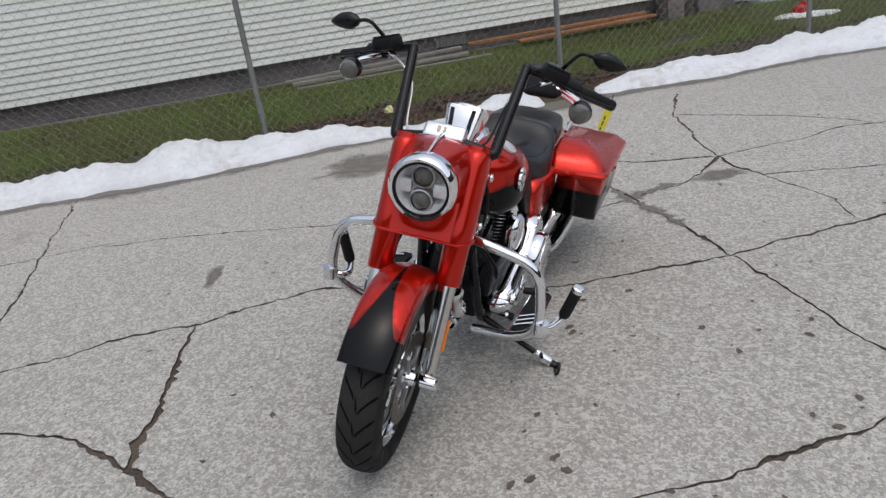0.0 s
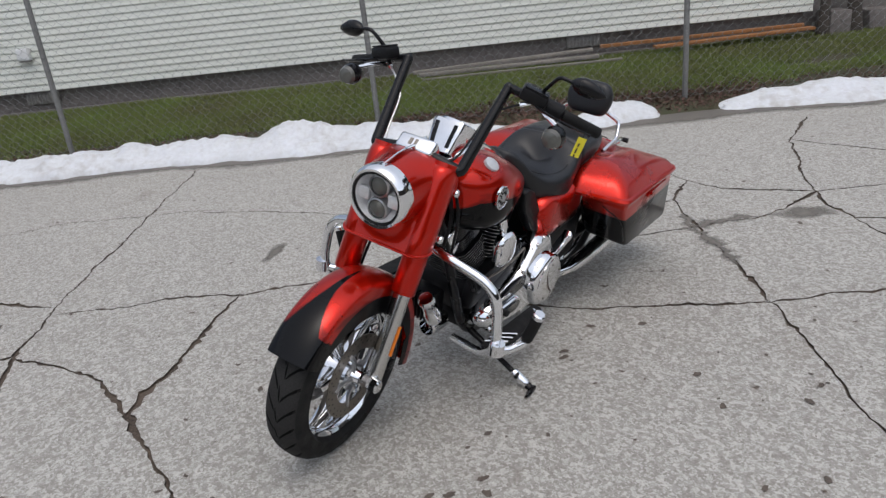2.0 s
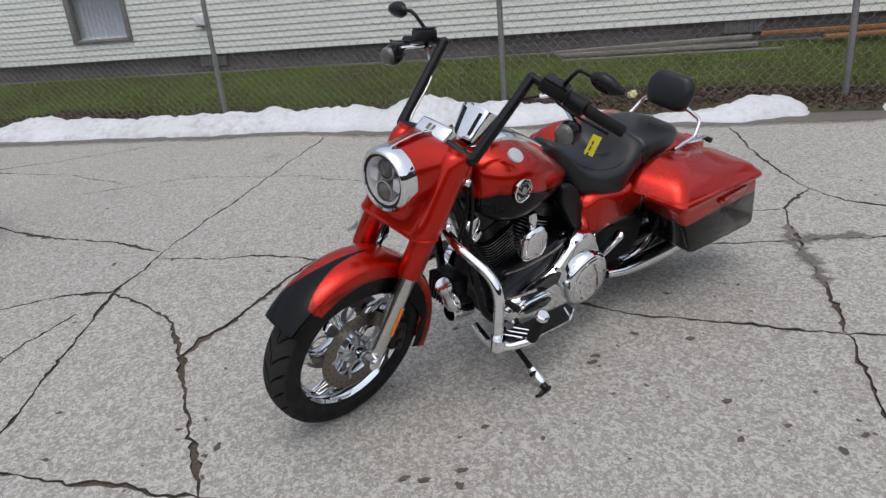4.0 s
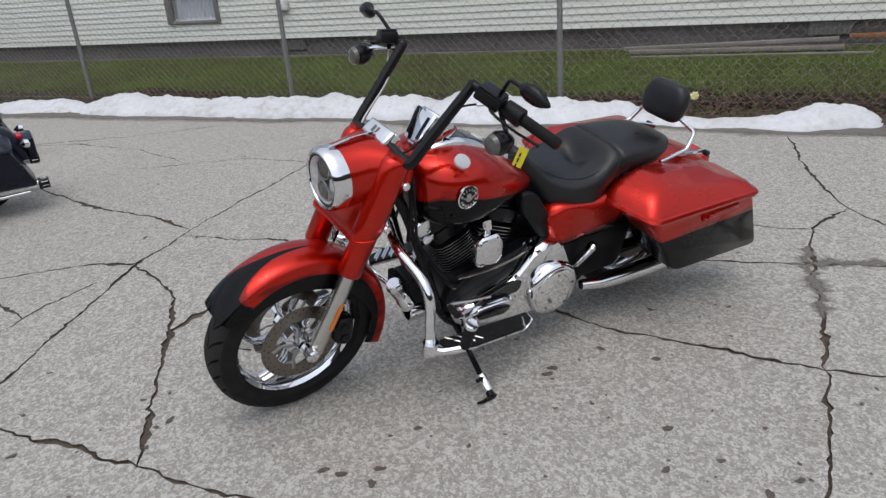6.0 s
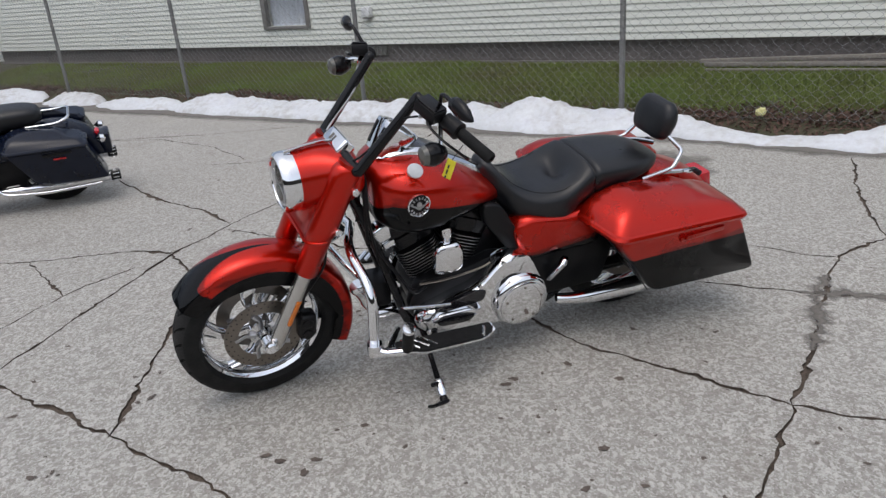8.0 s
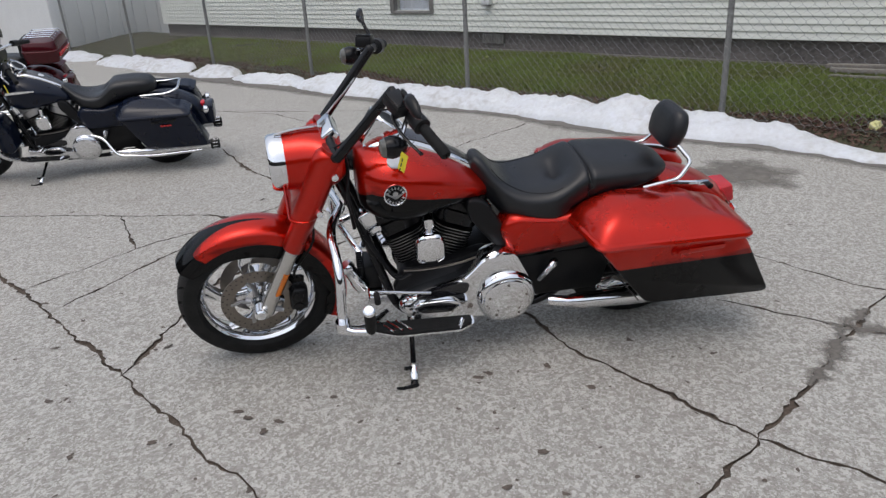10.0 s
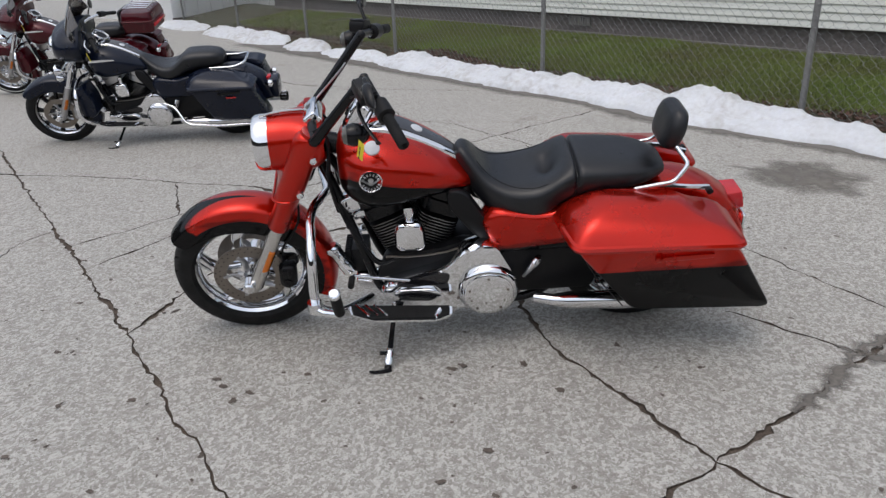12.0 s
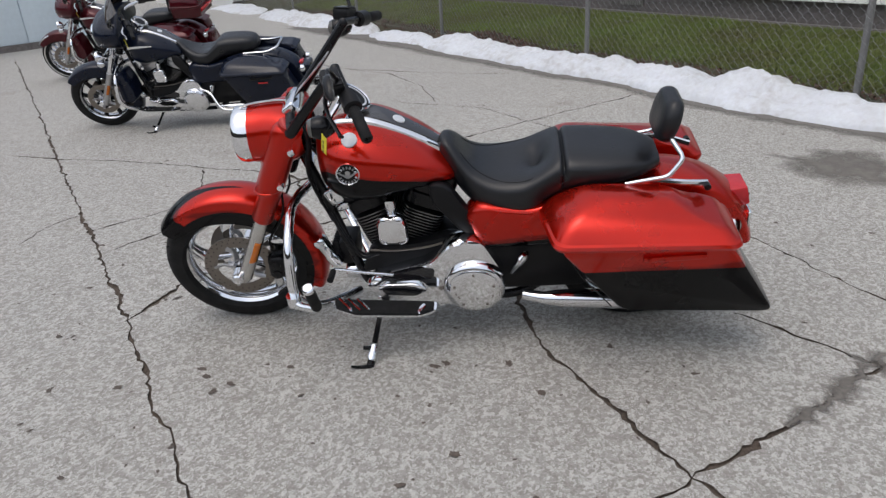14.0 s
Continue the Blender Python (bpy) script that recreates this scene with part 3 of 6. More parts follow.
def build_snow(u0, u1, seed, label, thin=1.0, ramp=0.0):
    """A melting ridge of old snow from u0 to u1 along the fence."""
    verts, faces = [], []
    n = max(12, int((u1 - u0) / 0.035))
    m = 22
    for i in range(n + 1):
        u = u0 + (u1 - u0) * i / n
        e = min(1.0, 5 * min(i, n - i) / n * (u1 - u0) / 2.2)
        e = math.sqrt(max(0.0, e))
        front = -0.60 + 0.16 * noise.noise((u * 0.7, seed, 0)) + 0.07 * noise.noise((u * 2.6, seed, 1)) + 0.03 * noise.noise((u * 8, seed, 2)) - 0.012 * max(0, -u - 4) * 2
        back = -0.10 - 0.22 * math.exp(-((u - 1.45) / 0.8) ** 2) + 0.12 * noise.noise((u * 0.9, seed, 5)) + 0.05 * noise.noise((u * 4, seed, 6))
        mid = (front + back) / 2
        front, back = mid + (front - mid) * (0.25 + 0.75 * e), mid + (back - mid) * (0.25 + 0.75 * e)
        h = 0.9 * thin * (0.135 + 0.085 * noise.noise((u * 0.55, seed, 11)) + 0.06 * noise.noise((u * 1.9, seed, 12)) + 0.02 * noise.noise((u * 6, seed, 13))) * e
        h *= 1 - 0.62 * math.exp(-((u - 1.45) / 0.75) ** 2)
        if ramp:
            h *= min(1.0, 0.40 + 0.60 * (u - u0) / ramp)
        for k in range(m + 1):
            t = k / m
            bump = (math.sin(math.pi * min(1, t * 1.0)) ** 0.55) * (0.72 + 0.45 * t)
            v = front + (back - front) * t
            z = h * bump * (1 + 0.38 * noise.noise((u * 3.1, v * 6, seed)) + 0.24 * noise.noise((u * 9, v * 14, seed)) + 0.14 * noise.noise((u * 22, v * 30, seed)))
            base = 0.0 if v < -0.38 else yard_height(u, v)
            q = FENCE @ Vector((u, v + 0.025 * noise.noise((u * 7, v * 9, seed + 3)), max(z, 0) + base - (0.012 if k in (0, m) else 0)))
            verts.append(q)
    for i in range(n):
        for k in range(m):
            a = i * (m + 1) + k
            faces.append((a, a + m + 1, a + m + 2, a + 1))
    ob = raw("snow_bank", verts, faces, snow_white, None, label, "snow", "structure", True)
    return ob


build_snow(-17.6, -14.2, 2.0, "low bank of old snow along the fence", 0.6)
build_snow(-13.6, -9.66, 8.0, "low bank of old snow along the fence", 1.0)
build_snow(-9.4, -8.1, 3.0, "small heap of old snow beside a fence post", 1.1)
build_snow(-8.0, -7.45, 9.0, "small lump of old snow beside the fence", 0.6)
build_snow(-7.75, -6.2, 4.0, "thin patch of old snow along the fence", 0.8)
build_snow(-6.3, 2.74, 5.0, "long white bank of melting snow along the fence", 1.15)
build_snow(3.30, 9.5, 6.0, "long white bank of melting snow along the fence", 1.1, 1.7)

# damp edge below the snow, stains and spots on the concrete


def stain(points, name, label, mat, rough=0.12, lift=0.003, seed=0):
    """A flat patch with an uneven edge round a few corners."""
    ring = []
    k = len(points)
    for i in range(k):
        a, b = Vector(points[i]), Vector(points[(i + 1) % k])
        n = max(3, int((b - a).length / 0.03))
        nn = Vector((-(b - a).y, (b - a).x)).normalized()
        for j in range(n):
            q = a + (b - a) * j / n
            ring.append(q + nn * rough * (noise.noise((q.x * 4, q.y * 4, seed)) + 0.5 * noise.noise((q.x * 15, q.y * 15, seed))))
    c = sum(ring, Vector((0, 0))) / len(ring)
    verts = [(c.x, c.y, lift)] + [(q.x, q.y, lift) for q in ring]
    m = len(ring)
    for t in (0.75, 0.4):
        verts += [(c.x + (q.x - c.x) * t, c.y + (q.y - c.y) * t, lift) for q in ring]
    faces = []
    for i in range(m):
        j = (i + 1) % m
        faces += [(1 + i, 1 + j, 1 + m + j, 1 + m + i), (1 + m + i, 1 + m + j, 1 + 2 * m + j, 1 + 2 * m + i), (0, 1 + 2 * m + i, 1 + 2 * m + j)]
    ob = raw(name, verts, faces, mat, ground, label)
    fade(ob, [0.95] + [0.0] * m + [0.55] * m + [0.9] * m)
    return ob


def fade(ob, values):
    ob.data.attributes.new("fade", 'FLOAT', 'POINT').data.foreach_set("value", values)
    ob.visible_shadow = False
    return ob


def damp_strip(points, wide, label):
    l_, r_ = jagged(points, wide, random.Random(3))
    mid = [(a + b) / 2 for a, b in zip(l_, r_)]
    V = [(q.x, q.y, 0.0032) for row in (l_, mid, r_) for q in row]
    k = len(l_)
    F = [(i, i + 1, k + i + 1, k + i) for i in range(k - 1)] + [(k + i, k + i + 1, 2 * k + i + 1, 2 * k + i) for i in range(k - 1)]
    return fade(raw("stain", V, F, damp, ground, label), [0.0] * k + [1.15] * k + [0.0] * k)


damp_strip([(1.85, 3.46), (1.79, 3.69), (1.73, 3.86), (1.69, 4.03), (1.66, 4.21)], 0.10, "dark damp patch along a crack")
damp_strip([(1.61, 3.96), (1.86, 4.07), (2.06, 4.13)], 0.08, "dark damp patch along a crack")
stain([(2.06, 4.14), (2.31, 4.07), (2.52, 4.12), (2.47, 4.33), (2.3, 4.3)], "stain", "dark damp patch along a crack", damp, 0.04, 0.0038)
stain([(-0.45, 5.39), (0.05, 5.19), (0.55, 5.55), (0.25, 6.05), (-0.25, 6.04)], "stain", "dark damp patch near the snow", damp, 0.12, 0.0030)
stain([(-0.76, 3.54), (-0.71, 3.51), (-0.67, 3.71), (-0.73, 3.89), (-0.8, 3.77)], "stain", "dark stain", damp, 0.04, 0.0030)
for u0, u1 in ((-10.5, -6.9), (-6.9, 8.0)):
    n = int((u1 - u0) / 0.06)
    rows = []
    for i in range(n + 1):
        u = u0 + (u1 - u0) * i / n
        f = -0.60 + 0.16 * noise.noise((u * 0.7, 5.0 if u < 3 else 6.0, 0)) - 0.024 * max(0, -u - 4)
        w = 0.15 + 0.02 * max(0, -u - 1) + 0.12 * noise.noise((u * 1.3, 3, 1)) + 0.03 * noise.noise((u * 6, 3, 1))
        rows.append([(*(FENCE @ Vector((u, f + d, 0))).xy, 0.0030) for d in (-w - 0.06, -w * 0.45, 0.02, 0.25)])
    V = [q for row in rows for q in row]
    F = [(i * 4 + k, i * 4 + 4 + k, i * 4 + 5 + k, i * 4 + 1 + k) for i in range(n) for k in range(3)]
    fade(raw("damp_edge", V, F, damp, ground, "wet concrete below the melting snow"), [0.05, 0.95, 1.35, 1.35] * (n + 1))


def brown_spots():
    rng = random.Random(8)
    V, F = [], []
    for i in range(460):
        x, y = (rng.uniform(-0.4, 3.0), rng.uniform(0.9, 3.4)) if i < 200 else (rng.uniform(-3, 3.5), rng.uniform(1, 6))
        s = rng.choice((0.003, 0.004, 0.004, 0.005, 0.006, 0.007, 0.008, 0.011, 0.014)) * rng.uniform(0.7, 1.3)
        if i < 9:
            (x, y), s = ((0.76, 1.735), (0.875, 1.752), (1.37, 2.84), (1.157, 2.815), (1.06, 2.60), (0.70, 1.72), (1.55, 2.45), (2.05, 1.95), (1.9, 2.3))[i], 0.018
        a = rng.uniform(0, 6.28)
        k = len(V)
        m = 11
        V.append((x, y, 0.0035))
        for j in range(m):
            t = 2 * math.pi * j / m
            q = s * rng.uniform(0.55, 1.25)
            dx, dy = q * 1.35 * math.cos(t), q * 0.8 * math.sin(t)
            V.append((x + dx * math.cos(a) - dy * math.sin(a), y + dx * math.sin(a) + dy * math.cos(a), 0.0035))
        F += [(k, k + 1 + j, k + 1 + (j + 1) % m) for j in range(m)]
    tagged(raw("oil_spots", V, F, spot_brown, ground), "small dark brown spots", "", "", "stuff")


brown_spots()

# ---- house ----
WALL_V = 1.85


def build_house():
    u0, u1 = -15.5, 5.12
    house = thing("house", FENCE, "long single-storey house with cream lap siding behind a fence", "house")
    # the window's opening goes through the wall
    wu0, wu1, wz0, wz1 = -6.54, -5.65, 0.885, 2.05
    bm = bmesh.new()
    for a, b, z0, z1 in ((u0, wu0, 0.60, 3.0), (wu1, u1, 0.60, 3.0), (wu0, wu1, 0.60, wz0), (wu0, wu1, wz1, 3.0)):
        block(a, b, WALL_V + 0.02, WALL_V + 0.2, z0, z1, 0, bm)
    part("wall", bm, siding_paint, house)
    part("side_wall", block(u1 - 0.18, u1, WALL_V + 0.2, 9.0, 0.6, 3.0), siding_paint, house)
    part("side_wall", block(u0, u0 + 0.18, WALL_V + 0.2, 9.0, 0.6, 3.0), siding_paint, house)
    part("back_wall", block(u0, u1, 9.0, 9.2, 0.2, 3.0), siding_paint, house)
    fnd = block(u0 + 0.03, u1 - 0.03, WALL_V + 0.10, WALL_V + 0.25, 0.0, 0.6)
    part("foundation", fnd, grey_block, house, "damp grey-brown block foundation")
    part("foundation", block(u1 - 0.2, u1 - 0.03, WALL_V + 0.25, 9.0, 0.0, 0.6), grey_block, house)
    part("foundation_ledge", block(u0 + 0.03, u1 - 0.03, WALL_V + 0.06, WALL_V + 0.098, 0.1, 0.330, 0.008), grey_ledge, house, "paler foundation footing")
    hood = part("vent_hood", block(-4.50, -4.34, WALL_V - 0.09, WALL_V - 0.002, 0.96, 1.11, 0.02), white_paint, house, "small white vent hood")
    # thin dark strip that makes the hood's underside darker
    part("flap", block(-4.485, -4.355, WALL_V - 0.08, WALL_V - 0.012, 0.945, 0.958), pane_dark, hood)
    roof = loft([[Vector((u, WALL_V - 0.35, 3.0)), Vector((u, 5.3, 4.6)), Vector((u, 9.5, 3.0)), Vector((u, 9.5, 2.9)), Vector((u, 5.3, 4.45)), Vector((u, WALL_V - 0.35, 2.88))] for u in (u0 - 0.3, u1 + 0.3)])
    part("roof", roof, roofing, house)
    # lap boards
    ex, rows = 0.081, 26

    def board(a, b):
        prof = [(0.018, 0.0), (0.0, 0.0), (-0.002, 0.006), (0.014, ex + 0.006), (0.02, ex + 0.006)]
        return loft([[Vector((u, y, z)) for y, z in prof] for u in (a, b)])
    meshes = {}
    for i in range(rows):
        z = 0.575 + i * ex
        if wz0 - ex < z < wz1:
            spans = ((u0, wu0 - 0.05), (wu1 + 0.05, u1))
        else:
            spans = ((u0, u1),)
        for sp in spans:
            if sp not in meshes:
                ob = part("siding_board", board(*sp), siding_paint, house, m=pose(0, WALL_V, z), smooth=False)
                meshes[sp] = ob
            else:
                again(meshes[sp], house, pose(0, WALL_V, z))
    # window
    fr = bmesh.new()
    for a, b, c, d in ((wu0 - .06, wu0 + .03, wz0 - .05, wz1 + .06), (wu1 - .012, wu1 + .06, wz0 - .05, wz1 + .06), (wu0 + .03, wu1 - .012, wz0 - .05, wz0 - .005), (wu0 + .03, wu1 - .012, wz1 - .03, wz1 + .06), (wu0 + .03, wu1 - .012, 1.47, 1.51)):
        block(a, b, WALL_V - 0.03, WALL_V + 0.06, c, d, 0.006, fr)
    win = part("window", fr, pane_dark, house, "weathered grey window frame with a white curtain behind")
    part("pane", block(wu0 + .03, wu1 - .03, WALL_V + 0.03, WALL_V + 0.036, wz0 + .03, wz1 - .03), glass, win).visible_shadow = False
    cur = []
    for i in range(60):
        u = wu0 + 0.02 + (wu1 - wu0 - 0.04) * i / 59
        cur.append([Vector((u, WALL_V + 0.12 + 0.02 * math.sin(i * 1.15), z)) for z in (wz0, wz1)])
    part("curtain", loft(cur, False, False), curtain, win)
    part("porch_wall", block(u1 + 0.002, 6.55, WALL_V + 0.30, WALL_V + 0.45, 0.1, 1.3, 0.01), grey_ledge, house, "grey rendered porch wall")
    # vents in the foundation
    for u, z, w in ((2.42, 0.50, 0.40), (-4.42, 0.485, 0.42)):
        v = part("vent", block(u - w / 2, u + w / 2, WALL_V + 0.06, WALL_V + 0.10, z - 0.075, z + 0.06, 0.004), pane_dark, house, "grey louvred foundation vent")
        for i in range(9):
            x = u - w / 2 + 0.03 + i * (w - 0.06) / 8
            part("slat", block(x - 0.007, x + 0.007, WALL_V + 0.045, WALL_V + 0.0595, z - 0.065, z + 0.05), vent_metal, v)
    return house


build_house()

# ---- fence ----


def build_fence():
    fence = thing("chain_link_fence", FENCE, "grey galvanised chain-link fence on round steel posts", "fence")
    first = None
    top = 1.75
    for u, tilt in ((-17.1, 0), (-13.07, 0.0), (-9.53, 0.0), (-6.42, 0.0), (-3.14, 0.0), (0.04, 0.0), (3.08, 0.0), (5.98, 0.0), (9.0, 0), (12.0, 0)):
        if first is None:
            bm = tube([(0, 0, -0.1), (0, 0, top)], 0.027, 14)
            lathe([(top, 0.03), (top + 0.02, 0.03), (top + 0.045, 0.018), (top + 0.05, 0.0)], 14, 'Z', bm=bm)
            first = part("post", bm, galvanised, fence, m=pose(u, 0, 0))
        else:
            again(first, fence, pose(u, 0, 0, 0, tilt, 0))
    part("top_rail", tube([(-17.4, 0, top - 0.03), (12, 0, top - 0.03)], 0.019, 10), galvanised, fence)
    d, z0 = 0.047, 0.08
    nz = int((top - 0.04 - z0) / d)
    V3, F3 = [], []
    r = 0.0015

    def wire(pts):
        base = len(V3)
        for q in pts:
            V3.extend(((q[0] - r, q[1] - r, q[2]), (q[0] + r, q[1] - r, q[2]), (q[0], q[1] + r, q[2] + r)))
        for i in range(len(pts) - 1):
            a = base + i * 3
            for k in range(3):
                j = (k + 1) % 3
                F3.append((a + k, a + j, a + 3 + j, a + 3 + k))
    n = int(27.0 / d)
    for i in range(n):
        u = -16.9 + i * d
        pts = []
        for j in range(nz + 1):
            uu, vv = u + (d if (j + i) % 2 else 0), -0.03 + (0.003 if j % 2 else -0.003)
            sag = 0.010 * noise.noise((u * 1.3, j * 0.35, 2)) + 0.004 * noise.noise((u * 9, j * 2.0, 5))
            pts += [(uu + sag, vv, z0 + (j - 0.16) * d), (uu + sag, -vv - 0.06, z0 + (j + 0.16) * d)]
        wire(pts)
    wire([(-16.9, -0.03, 0.1), (10, -0.03, 0.1)])
    raw("wire_mesh", V3, F3, wire_grey, fence, "diamond wire mesh", "", "stuff")


build_fence()

# ---- timber, paper ----


def long_board(a, b, w, h, mat, name, label, group=""):
    """A board lying from a to b in fence coordinates."""
    a, b = FENCE @ Vector(a), FENCE @ Vector(b)
    d = (b - a)
    m = Matrix.Translation((a + b) / 2) @ d.to_track_quat('X', 'Z').to_matrix().to_4x4()
    bm = block(-d.length / 2, d.length / 2, -w / 2, w / 2, -h / 2, h / 2, 0.004)
    ob = part(name, bm, mat, None, label, m, category="plank", group=group)
    return ob


long_board((3.20, 1.62, 0.375), (5.05, 1.66, 0.405), 0.13, 0.032, wood_orange, "timber_plank", "orange-brown weathered plank lying on the grass", "planks by the house")
long_board((2.60, 1.79, 0.425), (5.0, 1.80, 0.435), 0.06, 0.040, wood_orange, "timber_plank", "orange-brown weathered plank lying on the grass", "planks by the house")
long_board((0.32, 1.74, 0.345), (2.50, 1.76, 0.405), 0.10, 0.036, wood_grey, "timber_plank", "long grey weathered beam beside the foundation", "planks by the house")
long_board((0.40, 1.62, 0.325), (2.55, 1.64, 0.335), 0.08, 0.040, wood_grey, "timber_plank", "long grey weathered beam beside the foundation", "planks by the house")
long_board((0.44, 1.48, 0.285), (2.80, 1.50, 0.295), 0.045, 0.026, wood_grey, "timber_plank", "thin pale weathered board on the grass", "planks by the house")


def tree_trunk(u, v, r, seed, lean):
    """A bare trunk with flared foot and one fork."""
    z0 = yard_height(u, v) - 0.05
    pts = [Vector((u + lean * k * 0.25 + 0.03 * noise.noise((k, seed, 0)), v + 0.03 * noise.noise((k, seed, 5)), z0 + k * 0.28)) for k in range(11)]
    rr = [r * (1.5 if k == 0 else 1.15 if k == 1 else 1.0 - 0.05 * k) for k in range(11)]
    bm = tube([FENCE @ q for q in pts], rr, 14)
    for v_ in bm.verts:
        v_.co += Vector((noise.noise(v_.co * 9), noise.noise(v_.co * 9 + Vector((5, 0, 0))), 0)) * r * 0.25
    t = part("tree", bm, bark, None, "dark bare tree trunk at the house corner", category="tree")
    fork = [FENCE @ q for q in (pts[7], pts[7] + Vector((0.25, 0.05, 0.35)), pts[7] + Vector((0.45, 0.1, 0.9)))]
    part("limb", tube(fork, [rr[7] * 0.6, rr[7] * 0.5, rr[7] * 0.2], 10), bark, t)
    return t


tree_trunk(5.22, 1.78, 0.055, 1.0, 0.02)
tree_trunk(5.62, 1.85, 0.075, 2.0, -0.03)
cb_ = bmesh.new()
block(5.28, 5.52, 1.72, 2.1, 0.2, 0.56, 0.012, cb_)
for v_ in cb_.verts:
    v_.co = FENCE @ v_.co
part("concrete_block", cb_, grey_block, None, "grey concrete block standing at the house corner", category="block")
cb_ = bmesh.new()
block(5.78, 6.12, 1.82, 2.15, 0.2, 0.52, 0.012, cb_)
for v_ in cb_.verts:
    v_.co = FENCE @ v_.co
part("concrete_block", cb_, grey_block, None, "grey concrete block standing at the house corner", category="block")
bm = bmesh.new()
bmesh.ops.create_icosphere(bm, subdivisions=3, radius=0.045)
for v in bm.verts:
    v.co *= 1 + 0.45 * noise.noise(v.co * 40)
    v.co.z = max(v.co.z, -0.03)
part("paper_scrap", bm, paper, None, "crumpled pale yellow paper on dead leaves", FENCE @ pose(1.27, 0.10, yard_height(1.27, .10) + 0.03), smooth=False, category="litter")

# ---- buildings further off ----


def clad_building(name, a, b, height, depth, mat, label, pitch=0.3, base=0.0):
    """A plain clad building whose front runs from a to b, with vertical ribs."""
    a, b = Vector((*a, base)), Vector((*b, base))
    d = b - a
    m = Matrix.Translation(a) @ Matrix.Rotation(math.atan2(d.y, d.x), 4, 'Z')
    w = d.length
    t = thing(name, m, label, "building")
    part("wall", block(0, w, 0.03, depth, -0.05 - base, height), mat, t)
    rib = None
    for i in range(int(w / pitch)):
        if rib is None:
            rib = part("cladding_panel", block(0.004, pitch - 0.012, 0.0, 0.028, 0.12, height, 0.006), mat, t)
        else:
            again(rib, t, pose(i * pitch, 0, 0))
    part("base_strip", block(-0.01, w + 0.01, -0.015, 0.028, -0.05, 0.115), grey_block, t)
    part("roof", block(-0.2, w + 0.2, -0.2, depth + 0.2, height, height + 0.15, 0.02), roofing, t)
    return t


clad_building("garage", (-10.6, -3.6), (-12.3, 0.1), 3.4, 6.0, garage_paint, "pale blue-grey clad garage wall behind parked motorcycles", 0.6)
clad_building("shed", (-18.0, 3.2), (-19.6, 6.6), 3.0, 5.0, white_paint, "white clad shed beyond the yard", 0.4)

# street side beyond the house's end
clad_building("outbuilding", (5.15, 9.9), (11.6, 9.0), 3.2, 6.0, garage_paint, "pale blue-grey clad outbuilding beside the house", 0.5, 0.18)


bm = bmesh.new()
rows = []
for x, w, z0, z1 in ((-0.15, 0.07, 0.03, 0.09), (-0.13, 0.09, 0.02, 0.13), (-0.03, 0.09, 0.02, 0.14), (0.0, 0.09, 0.02, 0.19), (0.10, 0.085, 0.02, 0.18), (0.14, 0.06, 0.03, 0.11)):
    rows.append(oval(x, w, z1, z0, 0.6, 20))
part("plastic_toy", loft(rows), car_red, None, "small red plastic toy lying on a snow patch", pose(5.37, 9.17, 0.185, 0, 0, 30) @ Matrix.Scale(0.8, 4), category="toy")
V, F = [], []
for i in range(25):
    for k in range(13):
        x, y = (i - 12) / 12, (k - 6) / 6
        q = max(0, 1 - x * x - y * y + 0.5 * noise.noise((x * 2, y * 2, 5)))
        V.append((5.31 + x * 0.5, 9.11 + y * 0.18 - x * 0.04, 0.165 + 0.05 * math.sqrt(q) - 0.03 * (q <= 0)))
for i in range(24):
    for k in range(12):
        a = i * 13 + k
        F.append((a, a + 13, a + 14, a + 1))
raw("snow_patch", V, F, snow_white, None, "small leftover patch of snow", "snow", "structure", True)
# an unseen dark backdrop, added behind the camera to darken low reflections, closes the lot
rows = []
for k in range(37):
    a = radians(-165 + 215 * k / 36)
    h = 8.0 + 2.0 * noise.noise((k * 0.7, 0, 0))
    rows.append([Vector((2 + 30 * math.cos(a), 1 + 30 * math.sin(a), -0.1)), Vector((2 + 30 * math.cos(a), 1 + 30 * math.sin(a), h)), Vector((2 + 31 * math.cos(a), 1 + 31 * math.sin(a), h)), Vector((2 + 31 * math.cos(a), 1 + 31 * math.sin(a), -0.1))])
part("backdrop", loft(rows), unseen_dark, None, "plain dark unseen backdrop added behind the camera", category="backdrop", kind="structure", smooth=False)


# ---- motorcycles ----
WB, WR, RAKE = 1.600, 0.31, 26.0      # wheelbase, wheel radius, rake
AXLE = Vector((WB, 0, WR))
STEM = Vector((-math.sin(radians(RAKE)), 0, math.cos(radians(RAKE))))


def steer_matrix(deg):
    return Matrix.Translation(AXLE) @ Matrix.Rotation(radians(deg), 4, STEM) @ Matrix.Translation(-AXLE)


def fork_x(z):
    return 1.575 - (z - 0.30) * 0.488


def tyre_mesh(r, w):
    """A road tyre with a rounded crown."""
    rim, prof = r - 0.075, []
    for k in range(17):
        a = math.pi * k / 16
        s, c = math.sin(a), math.cos(a)
        prof.append((-w / 2 * math.copysign(abs(c) ** 0.75, c), rim + (r - rim) * abs(s) ** 0.62))
    prof = [(-w / 2 + 0.02, rim - 0.012)] + prof + [(w / 2 - 0.02, rim - 0.012)]
    bm = lathe(prof, 96)
    m = len(prof)
    for fi, fc in enumerate(bm.faces):
        if 4 <= fi // 96 <= 13:
            fc.material_index = 1
    return bm


